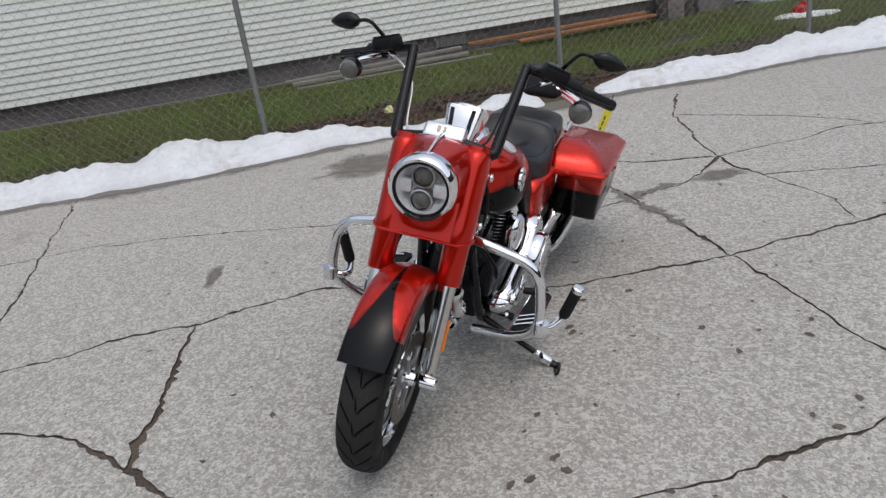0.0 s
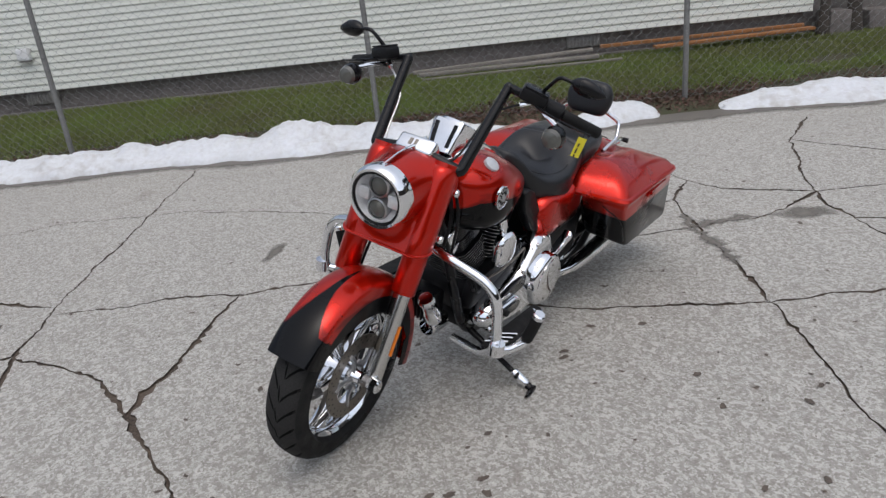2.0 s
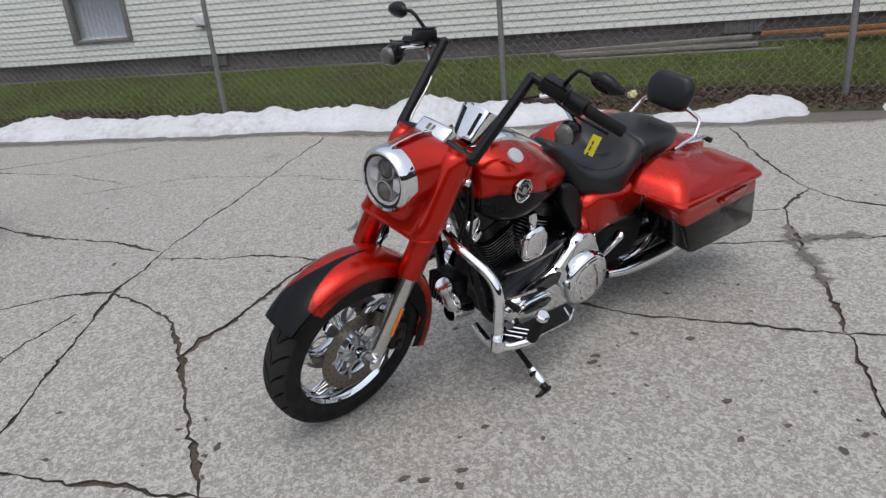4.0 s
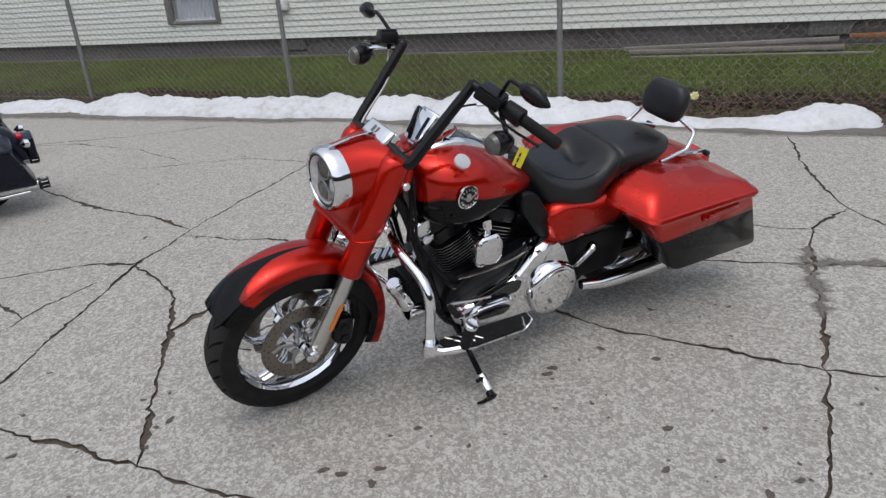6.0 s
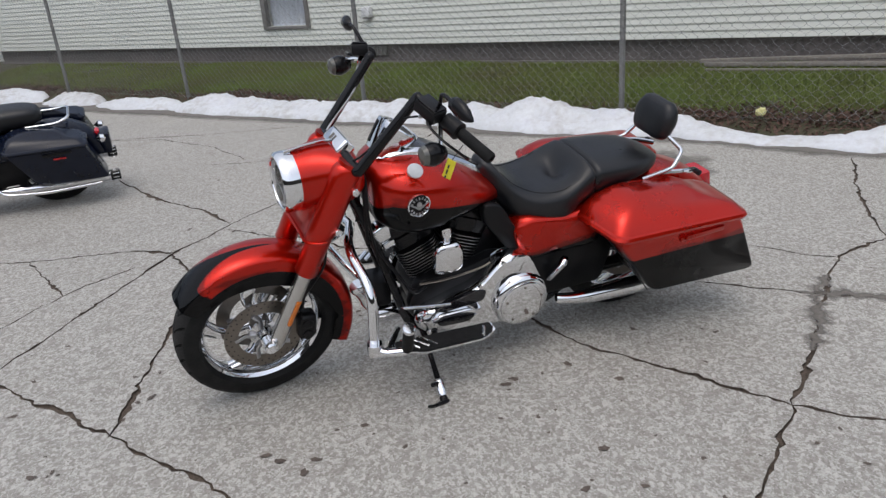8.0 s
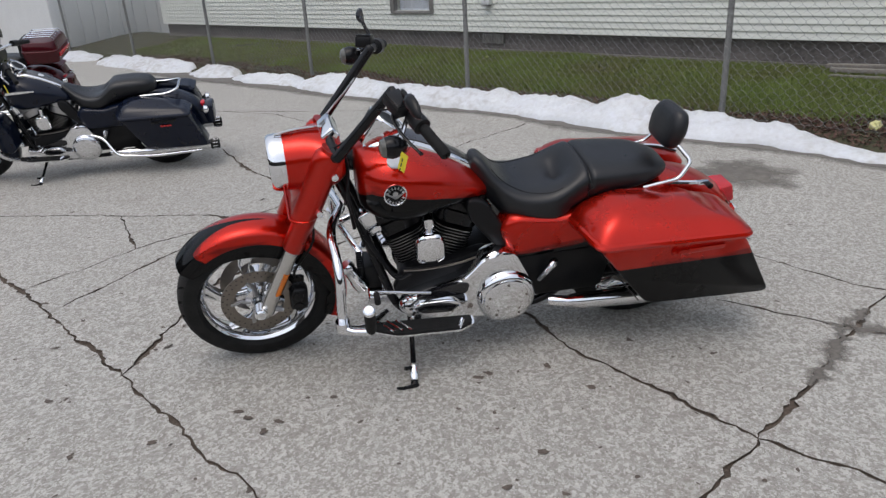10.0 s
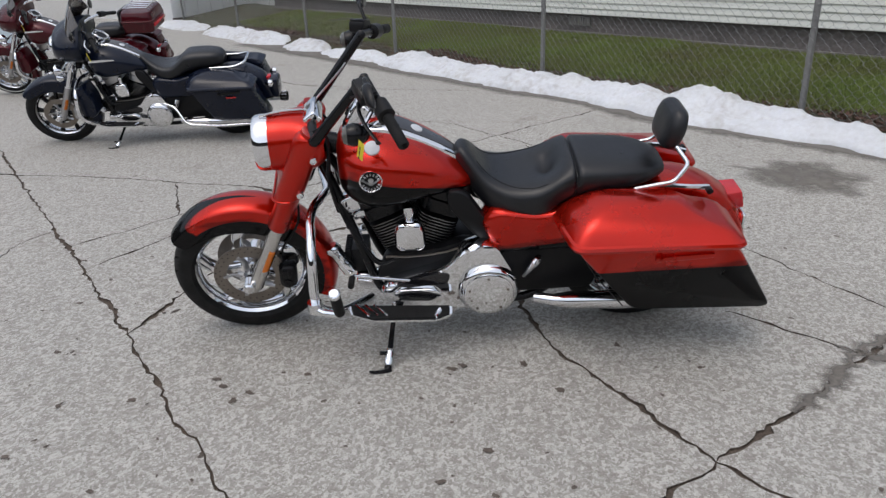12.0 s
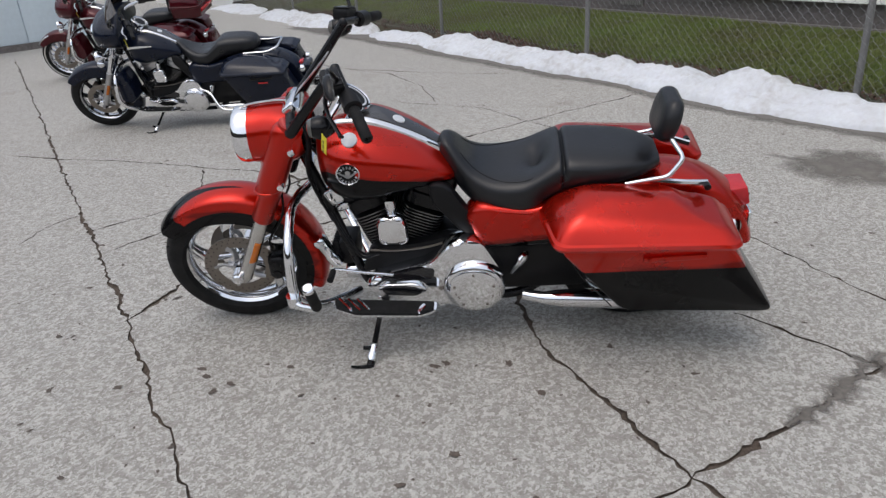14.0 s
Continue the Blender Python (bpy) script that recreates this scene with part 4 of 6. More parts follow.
def groove_shade_ribbons(r, w, count=26):
    """Flat ribbons that paint the shade of tread cuts: curved ones from the crown to both shoulders of a tyre, and a
    broken centre one.
    """
    rim, bm = r - 0.075, bmesh.new()

    def on(a, u):
        c = max(-1.0, min(1.0, -2 * u / w))
        c = math.copysign(abs(c) ** (1 / 0.75), c)
        q = rim + (r - rim) * abs(math.sqrt(max(0.0, 1 - c * c))) ** 0.62 + 0.0005
        return Vector((q * math.cos(a), u, q * math.sin(a)))

    def ribbon(pts, wide):
        left, right = [], []
        for i, (a, u) in enumerate(pts):
            a0, u0 = pts[max(i - 1, 0)]
            a1, u1 = pts[min(i + 1, len(pts) - 1)]
            da, du = (a1 - a0) * r, u1 - u0
            n = math.hypot(da, du) or 1
            ww = wide * (0.35 if i in (0, len(pts) - 1) else 1.0)
            left.append(on(a - du / n * ww / r, u + da / n * ww))
            right.append(on(a + du / n * ww / r, u - da / n * ww))
        loft([left, right], False, False, bm)

    for i in range(count):
        a = 2 * math.pi * i / count
        for sg, off in ((1, 0.0), (-1, math.pi / count)):
            ribbon([(a + off + 0.20 * t ** 0.8, sg * w * (0.06 + 0.36 * t)) for t in (0, 0.15, 0.3, 0.5, 0.7, 0.85, 1.0)], 0.0034)
            ribbon([(a + off + 0.11 + 0.07 * t, sg * w * (0.24 + 0.19 * t)) for t in (0, 0.3, 0.6, 1.0)], 0.0022)
        ribbon([(a + 0.16 * t, w * 0.035 * (1 - 2 * t)) for t in (0, 0.3, 0.6, 1.0)], 0.0028)
    return bm


def wheel(root, centre, r, w, spokes, m, discs, ww=False, simple=False, spoke_mat=None):
    """Wheel with rim, tyre, spokes, hub and brake discs, turned by m."""
    mw = m @ Matrix.Translation(centre)
    rr = r - 0.072
    prof = [(-w / 2 + 0.010, rr + 0.012), (-w / 2 + 0.004, rr + 0.008), (-w / 2 + 0.008, rr - 0.002), (-w / 2 + 0.02, rr - 0.012), (-w / 2 + 0.028, rr - 0.022), (-0.02, rr - 0.034), (0.02, rr - 0.034), (w / 2 - 0.028, rr - 0.022), (w / 2 - 0.02, rr - 0.012), (w / 2 - 0.008, rr - 0.002), (w / 2 - 0.004, rr + 0.008), (w / 2 - 0.010, rr + 0.012)]
    rim = part("wheel", lathe(prof, 64), chrome, root, "chrome alloy wheel", mw)
    tyre = part("tyre", tyre_mesh(r, w), [rubber, tread_dusty], rim)
    if not simple:
        part("tread_groove", groove_shade_ribbons(r, w), groove_shade, tyre, smooth=False)
    if ww:
        for sg in (-1, 1):
            part("whitewall", lathe([(sg * (w / 2 - 0.003), r - 0.052), (sg * (w / 2 + 0.0025), r - 0.048), (sg * (w / 2 + 0.0005), r - 0.036), (sg * (w / 2 - 0.006), r - 0.034)], 64), whitewall, rim)
    part("hub", lathe([(-0.088, 0.0), (-0.088, 0.022), (-0.06, 0.03), (-0.055, 0.055), (-0.03, 0.05), (0.03, 0.05), (0.055, 0.055), (0.06, 0.03), (0.088, 0.022), (0.088, 0.0)], 28), chrome, rim)
    first = None
    for i in range(spokes):
        if first is None:
            rows = []
            for t in np.linspace(0, 1, 9):
                q = 0.038 + (rr - 0.03 - 0.038) * t
                off = (0.040 * math.sin(t * math.pi * 0.9) - 0.01 * t) * (1 if spokes < 8 else 0.3)
                wd = (0.020 * (1 - 0.40 * math.sin(t * math.pi)) + 0.016 * t) * (1 if spokes < 8 else 0.6)
                dp = 0.030 - 0.008 * t
                rows.append([Vector((off + wd * cx, dp * cy, q)) for cx, cy in ((-1, -0.4), (-0.55, -1), (0.55, -1), (1, -0.4), (1, 0.4), (0.55, 1), (-0.55, 1), (-1, 0.4))])
            first = part("spoke", loft(rows), spoke_mat or chrome, rim, m=Matrix.Identity(4), crease=50)
        else:
            again(first, rim, pose(0, 0, 0, 0, 360.0 * i / spokes, 0))
    for sg in discs:
        y = sg * 0.062
        d = lathe([(y - 0.0025, 0.098), (y - 0.0025, 0.148), (y + 0.0025, 0.148), (y + 0.0025, 0.098), (y - 0.0025, 0.098)], 56)
        if not simple:
            for k in range(30):
                for q, o in ((0.140, 0), (0.124, 0.5)):
                    a = 2 * math.pi * (k + o) / 30
                    lathe([(y + sg * 0.0028, 0.0), (y + sg * 0.0034, 0.0033)], 6, 'Y', (q * math.cos(a), 0, q * math.sin(a)), d)
            for fc in d.faces:
                if len(fc.verts) == 3 or max(math.hypot(v.co.x - fc.verts[0].co.x, v.co.z - fc.verts[0].co.z) for v in fc.verts) < 0.008:
                    fc.material_index = 1
        disc = part("brake_disc", d, [steel, mark_dark], rim, "drilled steel brake disc")
        c = bmesh.new()
        for k in range(5):
            a = 2 * math.pi * k / 5
            u, v = Vector((math.cos(a), 0, math.sin(a))), Vector((-math.sin(a), 0, math.cos(a)))
            tube([u * 0.035 + Vector((0, y, 0)), u * 0.07 + v * 0.012 + Vector((0, y, 0)), u * 0.108 + Vector((0, y, 0))], [0.016, 0.011, 0.013], 8, c, flat=0.5)
        part("disc_carrier", c, brushed, rim)
    return rim


def arc_fender(centre, r, w, a0, a1, skirt, n=48, flare=0.0, skirt_at=None):
    """A valanced mudguard: a crowned sheet bent round a wheel, with side skirts."""
    cross = []
    for k in range(-9, 10):
        t = k / 9
        cross.append((w / 2 * math.sin(t * math.pi / 2), -0.030 * (1 - math.cos(t * math.pi / 2)) * 1.0))
    rings = []
    for i in range(n + 1):
        t = i / n
        a = radians(a0 + (a1 - a0) * t)
        sk = skirt_at(t) if skirt_at else skirt
        rad = r + flare * (t ** 3)
        ring = []
        outer = [(-w / 2, -0.030 - sk)] + [(-w / 2 - 0.001, -0.030 - sk * 0.5)] + cross + [(w / 2 + 0.001, -0.030 - sk * 0.5), (w / 2, -0.030 - sk)]
        inner = [(y * 0.965, d - 0.004 if abs(y) < w / 2 - 0.01 else d) for y, d in outer[::-1]]
        for y, d in outer + inner:
            ring.append(Vector((centre[0] + (rad + d) * math.cos(a), y, centre[2] + (rad + d) * math.sin(a))))
        rings.append(ring)
    return loft(rings)


def engine(root, bright, cover):
    """Air-cooled V-twin with gearbox, primary case and pushrod tubes."""
    crank = Vector((0.905, 0, 0.335))
    bm = lathe([(-0.13, 0.0), (-0.13, 0.10), (-0.10, 0.125), (0.09, 0.125), (0.12, 0.10), (0.12, 0.0)], 36, 'Y', crank)
    block(0.62, 0.90, -0.11, 0.11, 0.22, 0.40, 0.03, bm)
    block(0.72, 1.02, -0.10, 0.10, 0.20, 0.28, 0.02, bm)
    block(0.56, 0.78, -0.09, 0.12, 0.36, 0.47, 0.03, bm)
    part("engine_case", bm, fin_black, root, "black engine and gearbox case")
    for sg, name in ((1, "cylinder"), (-1, "cylinder")):
        ang = 22.5 * sg
        m = Matrix.Translation(crank) @ Matrix.Rotation(radians(ang), 4, 'Y')
        bm = bmesh.new()
        h0 = 0.135
        lathe([(0.08, 0.075), (0.36, 0.075)], 20, 'Z', bm=bm)
        cyl = part(name, bm, fin_black, root, "black finned cylinder", m)
        for k in range(10):
            z = h0 + k * 0.0135
            s = 0.083
            ring = [Vector((q.x, q.y, 0)) for q in outline([(-s, -0.088), (s, -0.088), (s, 0.108), (-s, 0.108)], 0.05, 3)]
            fin = loft([[p + Vector((0, 0, z)) for p in ring], [p + Vector((0, 0, z + 0.0012)) for p in ring], [p * 1.006 + Vector((0, 0, z + 0.0016)) for p in ring], [p * 1.006 + Vector((0, 0, z + 0.0042)) for p in ring], [p + Vector((0, 0, z + 0.0046)) for p in ring], [p + Vector((0, 0, z + 0.0055)) for p in ring]])
            for fc in fin.faces:
                rad = [v.co.z for v in fc.verts]
                fc.material_index = 1 if len(fc.verts) == 4 and min(rad) > z + 0.0014 and max(rad) < z + 0.0044 else 0
            part("fin", fin, [fin_black, fin_edge], cyl)
        hd = bmesh.new()
        ring = outline([(-0.085, -0.09), (0.085, -0.09), (0.085, 0.10), (-0.085, 0.10)], 0.04, 3)
        rows = []
        for z, k in ((0.274, 0.84), (0.278, 0.98), (0.330, 1.0), (0.334, 0.92), (0.338, 0.92), (0.342, 1.02), (0.385, 1.0), (0.392, 0.97), (0.425, 0.93), (0.437, 0.84), (0.44, 0.5)):
            rows.append([Vector((p.x * k, p.y * k, z)) for p in ring])
        loft(rows, bm=hd)
        part("rocker_cover", hd, cover, root, "rocker cover", m)
        px = bmesh.new()
        for dx in (-0.028, 0.028):
            tube([(dx, -0.135, 0.10), (dx * 1.3, -0.12, 0.34)], 0.0105, 10, px)
        part("pushrod_tube", px, chrome, root, "chrome pushrod tubes", m)
    # horn between the cylinders
    pts = outline([(-0.060, -0.064), (0.060, -0.064), (0.057, 0.035), (0.036, 0.066), (-0.036, 0.066), (-0.057, 0.035)], 0.035, 5)
    rows = []
    for y, k in ((0.0, 0.93), (0.014, 1.0), (0.030, 0.98), (0.040, 0.86), (0.044, 0.6), (0.046, 0.2)):
        rows.append([Vector((p.x * k, y, p.y * k)) for p in pts])
    horn = part("horn", loft(rows), chrome, root, "chrome horn cover", Matrix.Translation((0.918, 0.165, 0.556)))
    part("horn_bracket", tube([(0, 0.006, 0.055), (0, 0.004, 0.074), (0, 0.0, 0.082), (0, -0.002, 0.104), (0, -0.03, 0.112)], [0.017, 0.014, 0.021, 0.021, 0.010], 12), chrome, horn)
    # primary case
    poly = [(0.515, 0.26), (0.60, 0.195), (0.72, 0.205), (0.90, 0.225), (1.03, 0.25), (1.055, 0.30), (1.02, 0.345), (0.90, 0.382), (0.80, 0.412), (0.712, 0.508), (0.655, 0.525), (0.585, 0.51), (0.55, 0.44), (0.510, 0.36)]
    pr = part("primary_cover", slab(poly, 0.13, 0.222, 0.035, 0.034), bright, root, "polished primary cover")
    part("derby_ring", lathe([(0.205, 0.118), (0.240, 0.116), (0.252, 0.108), (0.256, 0.098), (0.253, 0.095)], 48, 'Y', (0.625, 0, 0.315)), bright, pr)
    dc = lathe([(0.250, 0.097), (0.259, 0.096), (0.2635, 0.09), (0.2655, 0.06), (0.2660, 0.001)], 48, 'Y', (0.625, 0, 0.315), caps=True)
    part("derby_cover", dc, chrome, pr, "round chrome derby cover")
    for k in range(5):
        a = 2 * math.pi * k / 5 + 0.3
        part("screw", lathe([(0.262, 0.006), (0.2665, 0.0055), (0.267, 0.001)], 8, 'Y', (0.625 + 0.078 * math.cos(a), 0, 0.315 + 0.078 * math.sin(a))), steel, pr)
    for x, z in ((0.65, 0.508), (0.702, 0.495), (0.795, 0.41), (0.90, 0.367), (1.03, 0.315), (1.0, 0.245), (0.76, 0.215)):
        part("screw", lathe([(0.212, 0.010), (0.2215, 0.009), (0.2225, 0.001)], 10, 'Y', (x, 0, z)), chrome, pr)
    poly = [(0.83, 0.265), (0.98, 0.275), (1.005, 0.31), (0.97, 0.335), (0.84, 0.335), (0.80, 0.30)]
    part("inspection_cover", slab(poly, 0.21, 0.238, 0.03, 0.01), bright, pr)
    # black oval plates laid on the bright primary cover, not cut into it
    part("cover_recess", slab([(0.85, 0.277), (0.965, 0.285), (0.985, 0.308), (0.96, 0.323), (0.85, 0.323), (0.82, 0.30)], 0.2382, 0.2400, 0.02, 0.001), cover_black, pr)
    poly = [(0.78, 0.35), (0.95, 0.335), (0.99, 0.35), (0.93, 0.375), (0.81, 0.405), (0.77, 0.395)]
    part("inspection_cover", slab(poly, 0.205, 0.226, 0.015, 0.006), cover_black, pr)
    cc = block(-0.036, 0.036, -0.030, 0.030, -0.030, 0.044, 0.012, seg=3)
    block(-0.026, 0.026, -0.022, 0.032, -0.064, -0.034, 0.008, cc)
    part("coil_cover", cc, chrome, root, "chrome coil cover", Matrix.Translation((1.135, 0.070, 0.645)) @ pose(0, 0, 0, 0, 24, 10))
    # cam cover, air cleaner and exhaust on the far side
    part("cam_cover", lathe([(-0.13, 0.11), (-0.16, 0.11), (-0.175, 0.09), (-0.178, 0.0)], 32, 'Y', (0.93, 0, 0.33)), chrome, root)
    part("air_cleaner", lathe([(-0.16, 0.105), (-0.215, 0.105), (-0.235, 0.09), (-0.24, 0.0)], 36, 'Y', (0.92, 0, 0.57)), chrome, root)
    # oil filter and regulator at the front
    reg = part("regulator", block(1.10, 1.17, -0.06, 0.06, 0.30, 0.41, 0.008), fin_black, root, "black finned regulator")
    for k in range(8):
        y = -0.055 + k * 0.0157
        part("fin", block(1.171, 1.195, y - 0.003, y + 0.003, 0.30, 0.41, 0.001), fin_black, reg)
    can = tube([(1.245, 0.075, 0.445), (1.240, 0.075, 0.437), (1.232, 0.075, 0.424), (1.228, 0.075, 0.417), (1.205, 0.075, 0.372), (1.202, 0.075, 0.366), (1.180, 0.075, 0.325), (1.176, 0.075, 0.318)], [0.026, 0.032, 0.032, 0.027, 0.027, 0.031, 0.031, 0.022], 18)
    part("oil_cooler_can", can, chrome, root, "chrome canister on the front frame tube")
    part("oil_filter", lathe([(0.0, 0.0), (0.0, 0.036), (0.012, 0.039), (0.095, 0.039), (0.10, 0.032)], 24, 'X', (1.06, 0.03, 0.25)), chrome, root)
    cb = bmesh.new()
    for y in (0.10, 0.12):
        tube(smooth_path([(1.16, y, 0.60), (1.10, y + 0.05, 0.50), (1.05, y + 0.05, 0.42), (0.99, y + 0.03, 0.42)]), 0.006, 6, cb)
    part("cable", cb, black_plastic, root, "black hoses")
    part("shift_rod", tube(smooth_path([(1.02, 0.16, 0.445), (0.92, 0.175, 0.452), (0.80, 0.18, 0.468), (0.74, 0.18, 0.485)]), 0.0042, 8), steel, root, "chrome shift rod")
    # black crankcase wall between the cylinders and the primary
    part("inner_primary", slab([(0.60, 0.46), (0.70, 0.50), (0.82, 0.465), (1.02, 0.45), (1.07, 0.33), (0.80, 0.36)], 0.10, 0.150, 0.03, 0.012), fin_black, root, "black crankcase wall")


def floorboard(root, sg):
    """A rider's floorboard with rubber pad and chrome rim."""
    y0, y1 = 0.268, 0.348
    pts = [(0.77, y0), (0.77, y1 - 0.035), (0.83, y1), (1.07, y1 + 0.005), (1.16, y1 - 0.03), (1.175, y0)]
    ring = outline(pts, 0.008, 2)

    def lift(x):
        return 0.268 + 0.05 * (x - 0.8)

    rows = [[Vector((p.x, sg * p.y, lift(p.x) + d)) for p in ring] for d in (-0.005, 0.004)]
    fb = part("floorboard", loft(rows), chrome, root, "chrome-rimmed floorboard")
    c = sum(ring, Vector((0, 0))) / len(ring)
    rows = [[Vector((c.x + (p.x - c.x) * 0.95, sg * (c.y + (p.y - c.y) * 0.86), lift(c.x + (p.x - c.x) * 0.95) + d)) for p in ring] for d in (0.0045, 0.013)]
    part("rubber_pad", loft(rows), rubber, fb)
    for k in range(3):
        x = 1.140 - k * 0.034
        part("chrome_insert", tube([(x, sg * 0.276, lift(x) + 0.016), (x - 0.055, sg * 0.338, lift(x - 0.055) + 0.016)], 0.009, 8, flat=0.6), chrome, fb)
    part("chrome_insert", tube([(0.815, sg * 0.30, lift(0.8) + 0.016), (0.835, sg * 0.34, lift(0.8) + 0.016)], 0.009, 8, flat=0.6), chrome, fb)
    part("bracket", tube([(0.98, sg * 0.10, 0.25), (0.98, sg * 0.24, 0.23)], 0.014, 8), satin_black, fb)


def saddlebag(root, sg, paint, two, rails=True, latch=chrome):
    """Hard saddlebag: body, hinged lid, latch."""
    poly = [(0.065, 0.298), (-0.470, 0.282), (-0.272, 0.60), (0.300, 0.60)] if two else [(0.095, 0.30), (-0.415, 0.288), (-0.29, 0.60), (0.265, 0.60)]
    body = slab(poly, 0.20, 0.405, 0.04, 0.022)
    for v in body.verts:
        v.co.y -= 0.035 * max(0, 0.60 - v.co.z) / 0.3
        if sg < 0:
            v.co.y = -v.co.y
    for k in range(3):
        bmesh.ops.subdivide_edges(body, edges=[e for e in body.edges if abs(e.verts[0].co.z - e.verts[1].co.z) > 0.05], cuts=1) if k == 0 else None
    bag = part("saddlebag", body, paint, root, "hard saddlebag", pose(0.028 if two else 0, 0, 0))
    if two:
        stripe(bag, lambda c: c.z - (0.507 - 0.02 * (c.x + 0.1)))
    rows = []
    for z, ix, iy, drop in ((0.598, 0.010, 0.008, 0), (0.600, -0.008, -0.006, 0), (0.612, -0.012, -0.010, 0), (0.622, -0.006, -0.004, 0), (0.626, 0.004, 0.006, 0), (0.657, 0.022, 0.026, 0.15), (0.685, 0.046, 0.055, 0.5), (0.699, 0.072, 0.080, 0.8), (0.708, 0.105, 0.105, 1.0), (0.717, 0.14, 0.130, 1.0), (0.722, 0.17, 0.155, 1.0)):
        x0, x1, y0, y1 = (-0.285 if two else -0.300) + ix * 1.1, (0.335 if two else 0.30) - ix * 0.9, 0.160 + ix * 0.1, 0.412 - iy
        ring = []
        for p in outline([(x0, y0), (x0, y1), (x1 - 0.03, y1), (x1 + 0.02, y0)], 0.045, 5):
            zz = z - drop * max(0, -0.02 - p.x) * 0.26 - drop * 0.03 * max(0, (p.x - 0.22) / 0.1) + 0.02 * (p.x > 0.2) * (p.x - 0.2) * 3
            ring.append(Vector((p.x, sg * p.y, zz)))
        rows.append(ring)
    lid = part("lid", loft(rows), paint, bag, "", crease=30)
    if two:
        stripe(lid, lambda c: 0.2)
    part("latch", slab([(0.02, 0.552), (-0.185, 0.563), (-0.185, 0.583), (0.02, 0.572)], sg * 0.396, sg * 0.412, 0.005, 0.003), latch, bag)
    part("lock", lathe([(sg * 0.40, 0.008), (sg * 0.42, 0.007), (sg * 0.421, 0.0)], 10, 'Y', (0.0, 0, 0.567)), latch, bag)
    part("guard_rail", tube(bend([(0.275, sg * 0.30, 0.56), (0.235, sg * 0.386, 0.50), (0.105, sg * 0.375, 0.33)], 0.05), 0.0026, 8), satin_black, bag) if rails else None
    return bag


def seat_part(root, rows, label):
    """A stuffed seat from cross-sections: x, half width, top, bottom, dish."""
    rings = []
    for x, hw, zt, zb, dish in section_table(rows, 4):
        ring = []
        for p in oval(x, hw, zt, zb, 0.62, 36):
            up = max(0.0, (p.z - (zt + zb) / 2) / ((zt - zb) / 2))
            k = 1 - min(1, abs(p.y) / max(hw, 1e-3)) ** 2
            p.z -= dish * up * k + up * 0.046 * math.exp(-((x - 0.385) / 0.032) ** 2 - (p.y / 0.045) ** 2)
            ring.append(p)
        rings.append(ring)
    seat = part("seat", loft(rings), leather, root, label, crease=60)
    for sg in (1, -1):
        line = []
        for ring in rings:
            x = ring[0].x
            if not 0.40 < x < 0.66:
                continue
            want = sg * (0.055 + 0.10 * math.sin((0.66 - x) / 0.26 * math.pi * 0.55))
            top = sorted((q for q in ring if q.z > sum(w.z for w in ring) / len(ring)), key=lambda q: q.y)
            for a, b in zip(top, top[1:]):
                if a.y <= want <= b.y:
                    k = (want - a.y) / max(1e-6, b.y - a.y)
                    line.append(a.lerp(b, k) + Vector((0, 0, 0.0003)))
                    break
        if len(line) > 3:
            part("seam", tube(line, 0.0016, 6), satin_black, seat)
    return seat


def muffler(root, sg, y, tip_mat, long=0.0, z0=0.235):
    p = [(0.44, sg * (y - 0.02), z0 + 0.012), (0.37, sg * y, z0 + 0.010), (0.34, sg * y, z0 + 0.008), (0.31, sg * y, z0 + 0.006), (0.10, sg * y, z0), (-0.40 - long, sg * y, z0 + 0.01)]
    mf = part("muffler", tube(p, [0.022, 0.024, 0.029, 0.034, 0.040, 0.042], 22), chrome, root, "chrome muffler")
    part("muffler_tip", lathe([(-0.40 - long, 0.043), (-0.41 - long, 0.046), (-0.47 - long, 0.046), (-0.475 - long, 0.040), (-0.43 - long, 0.036), (-0.43 - long, 0.0)], 22, 'X', (0, sg * y, z0 + 0.01)), tip_mat, mf)
    if long > 0:
        for k in range(10):
            a = 2 * math.pi * k / 10
            c, s = math.cos(a) * 0.047, math.sin(a) * 0.047
            part("flute", tube([(-0.42 - long, sg * y + c, z0 + 0.01 + s), (-0.465 - long, sg * y + c, z0 + 0.01 + s)], 0.004, 6), chrome, mf)
    return mf


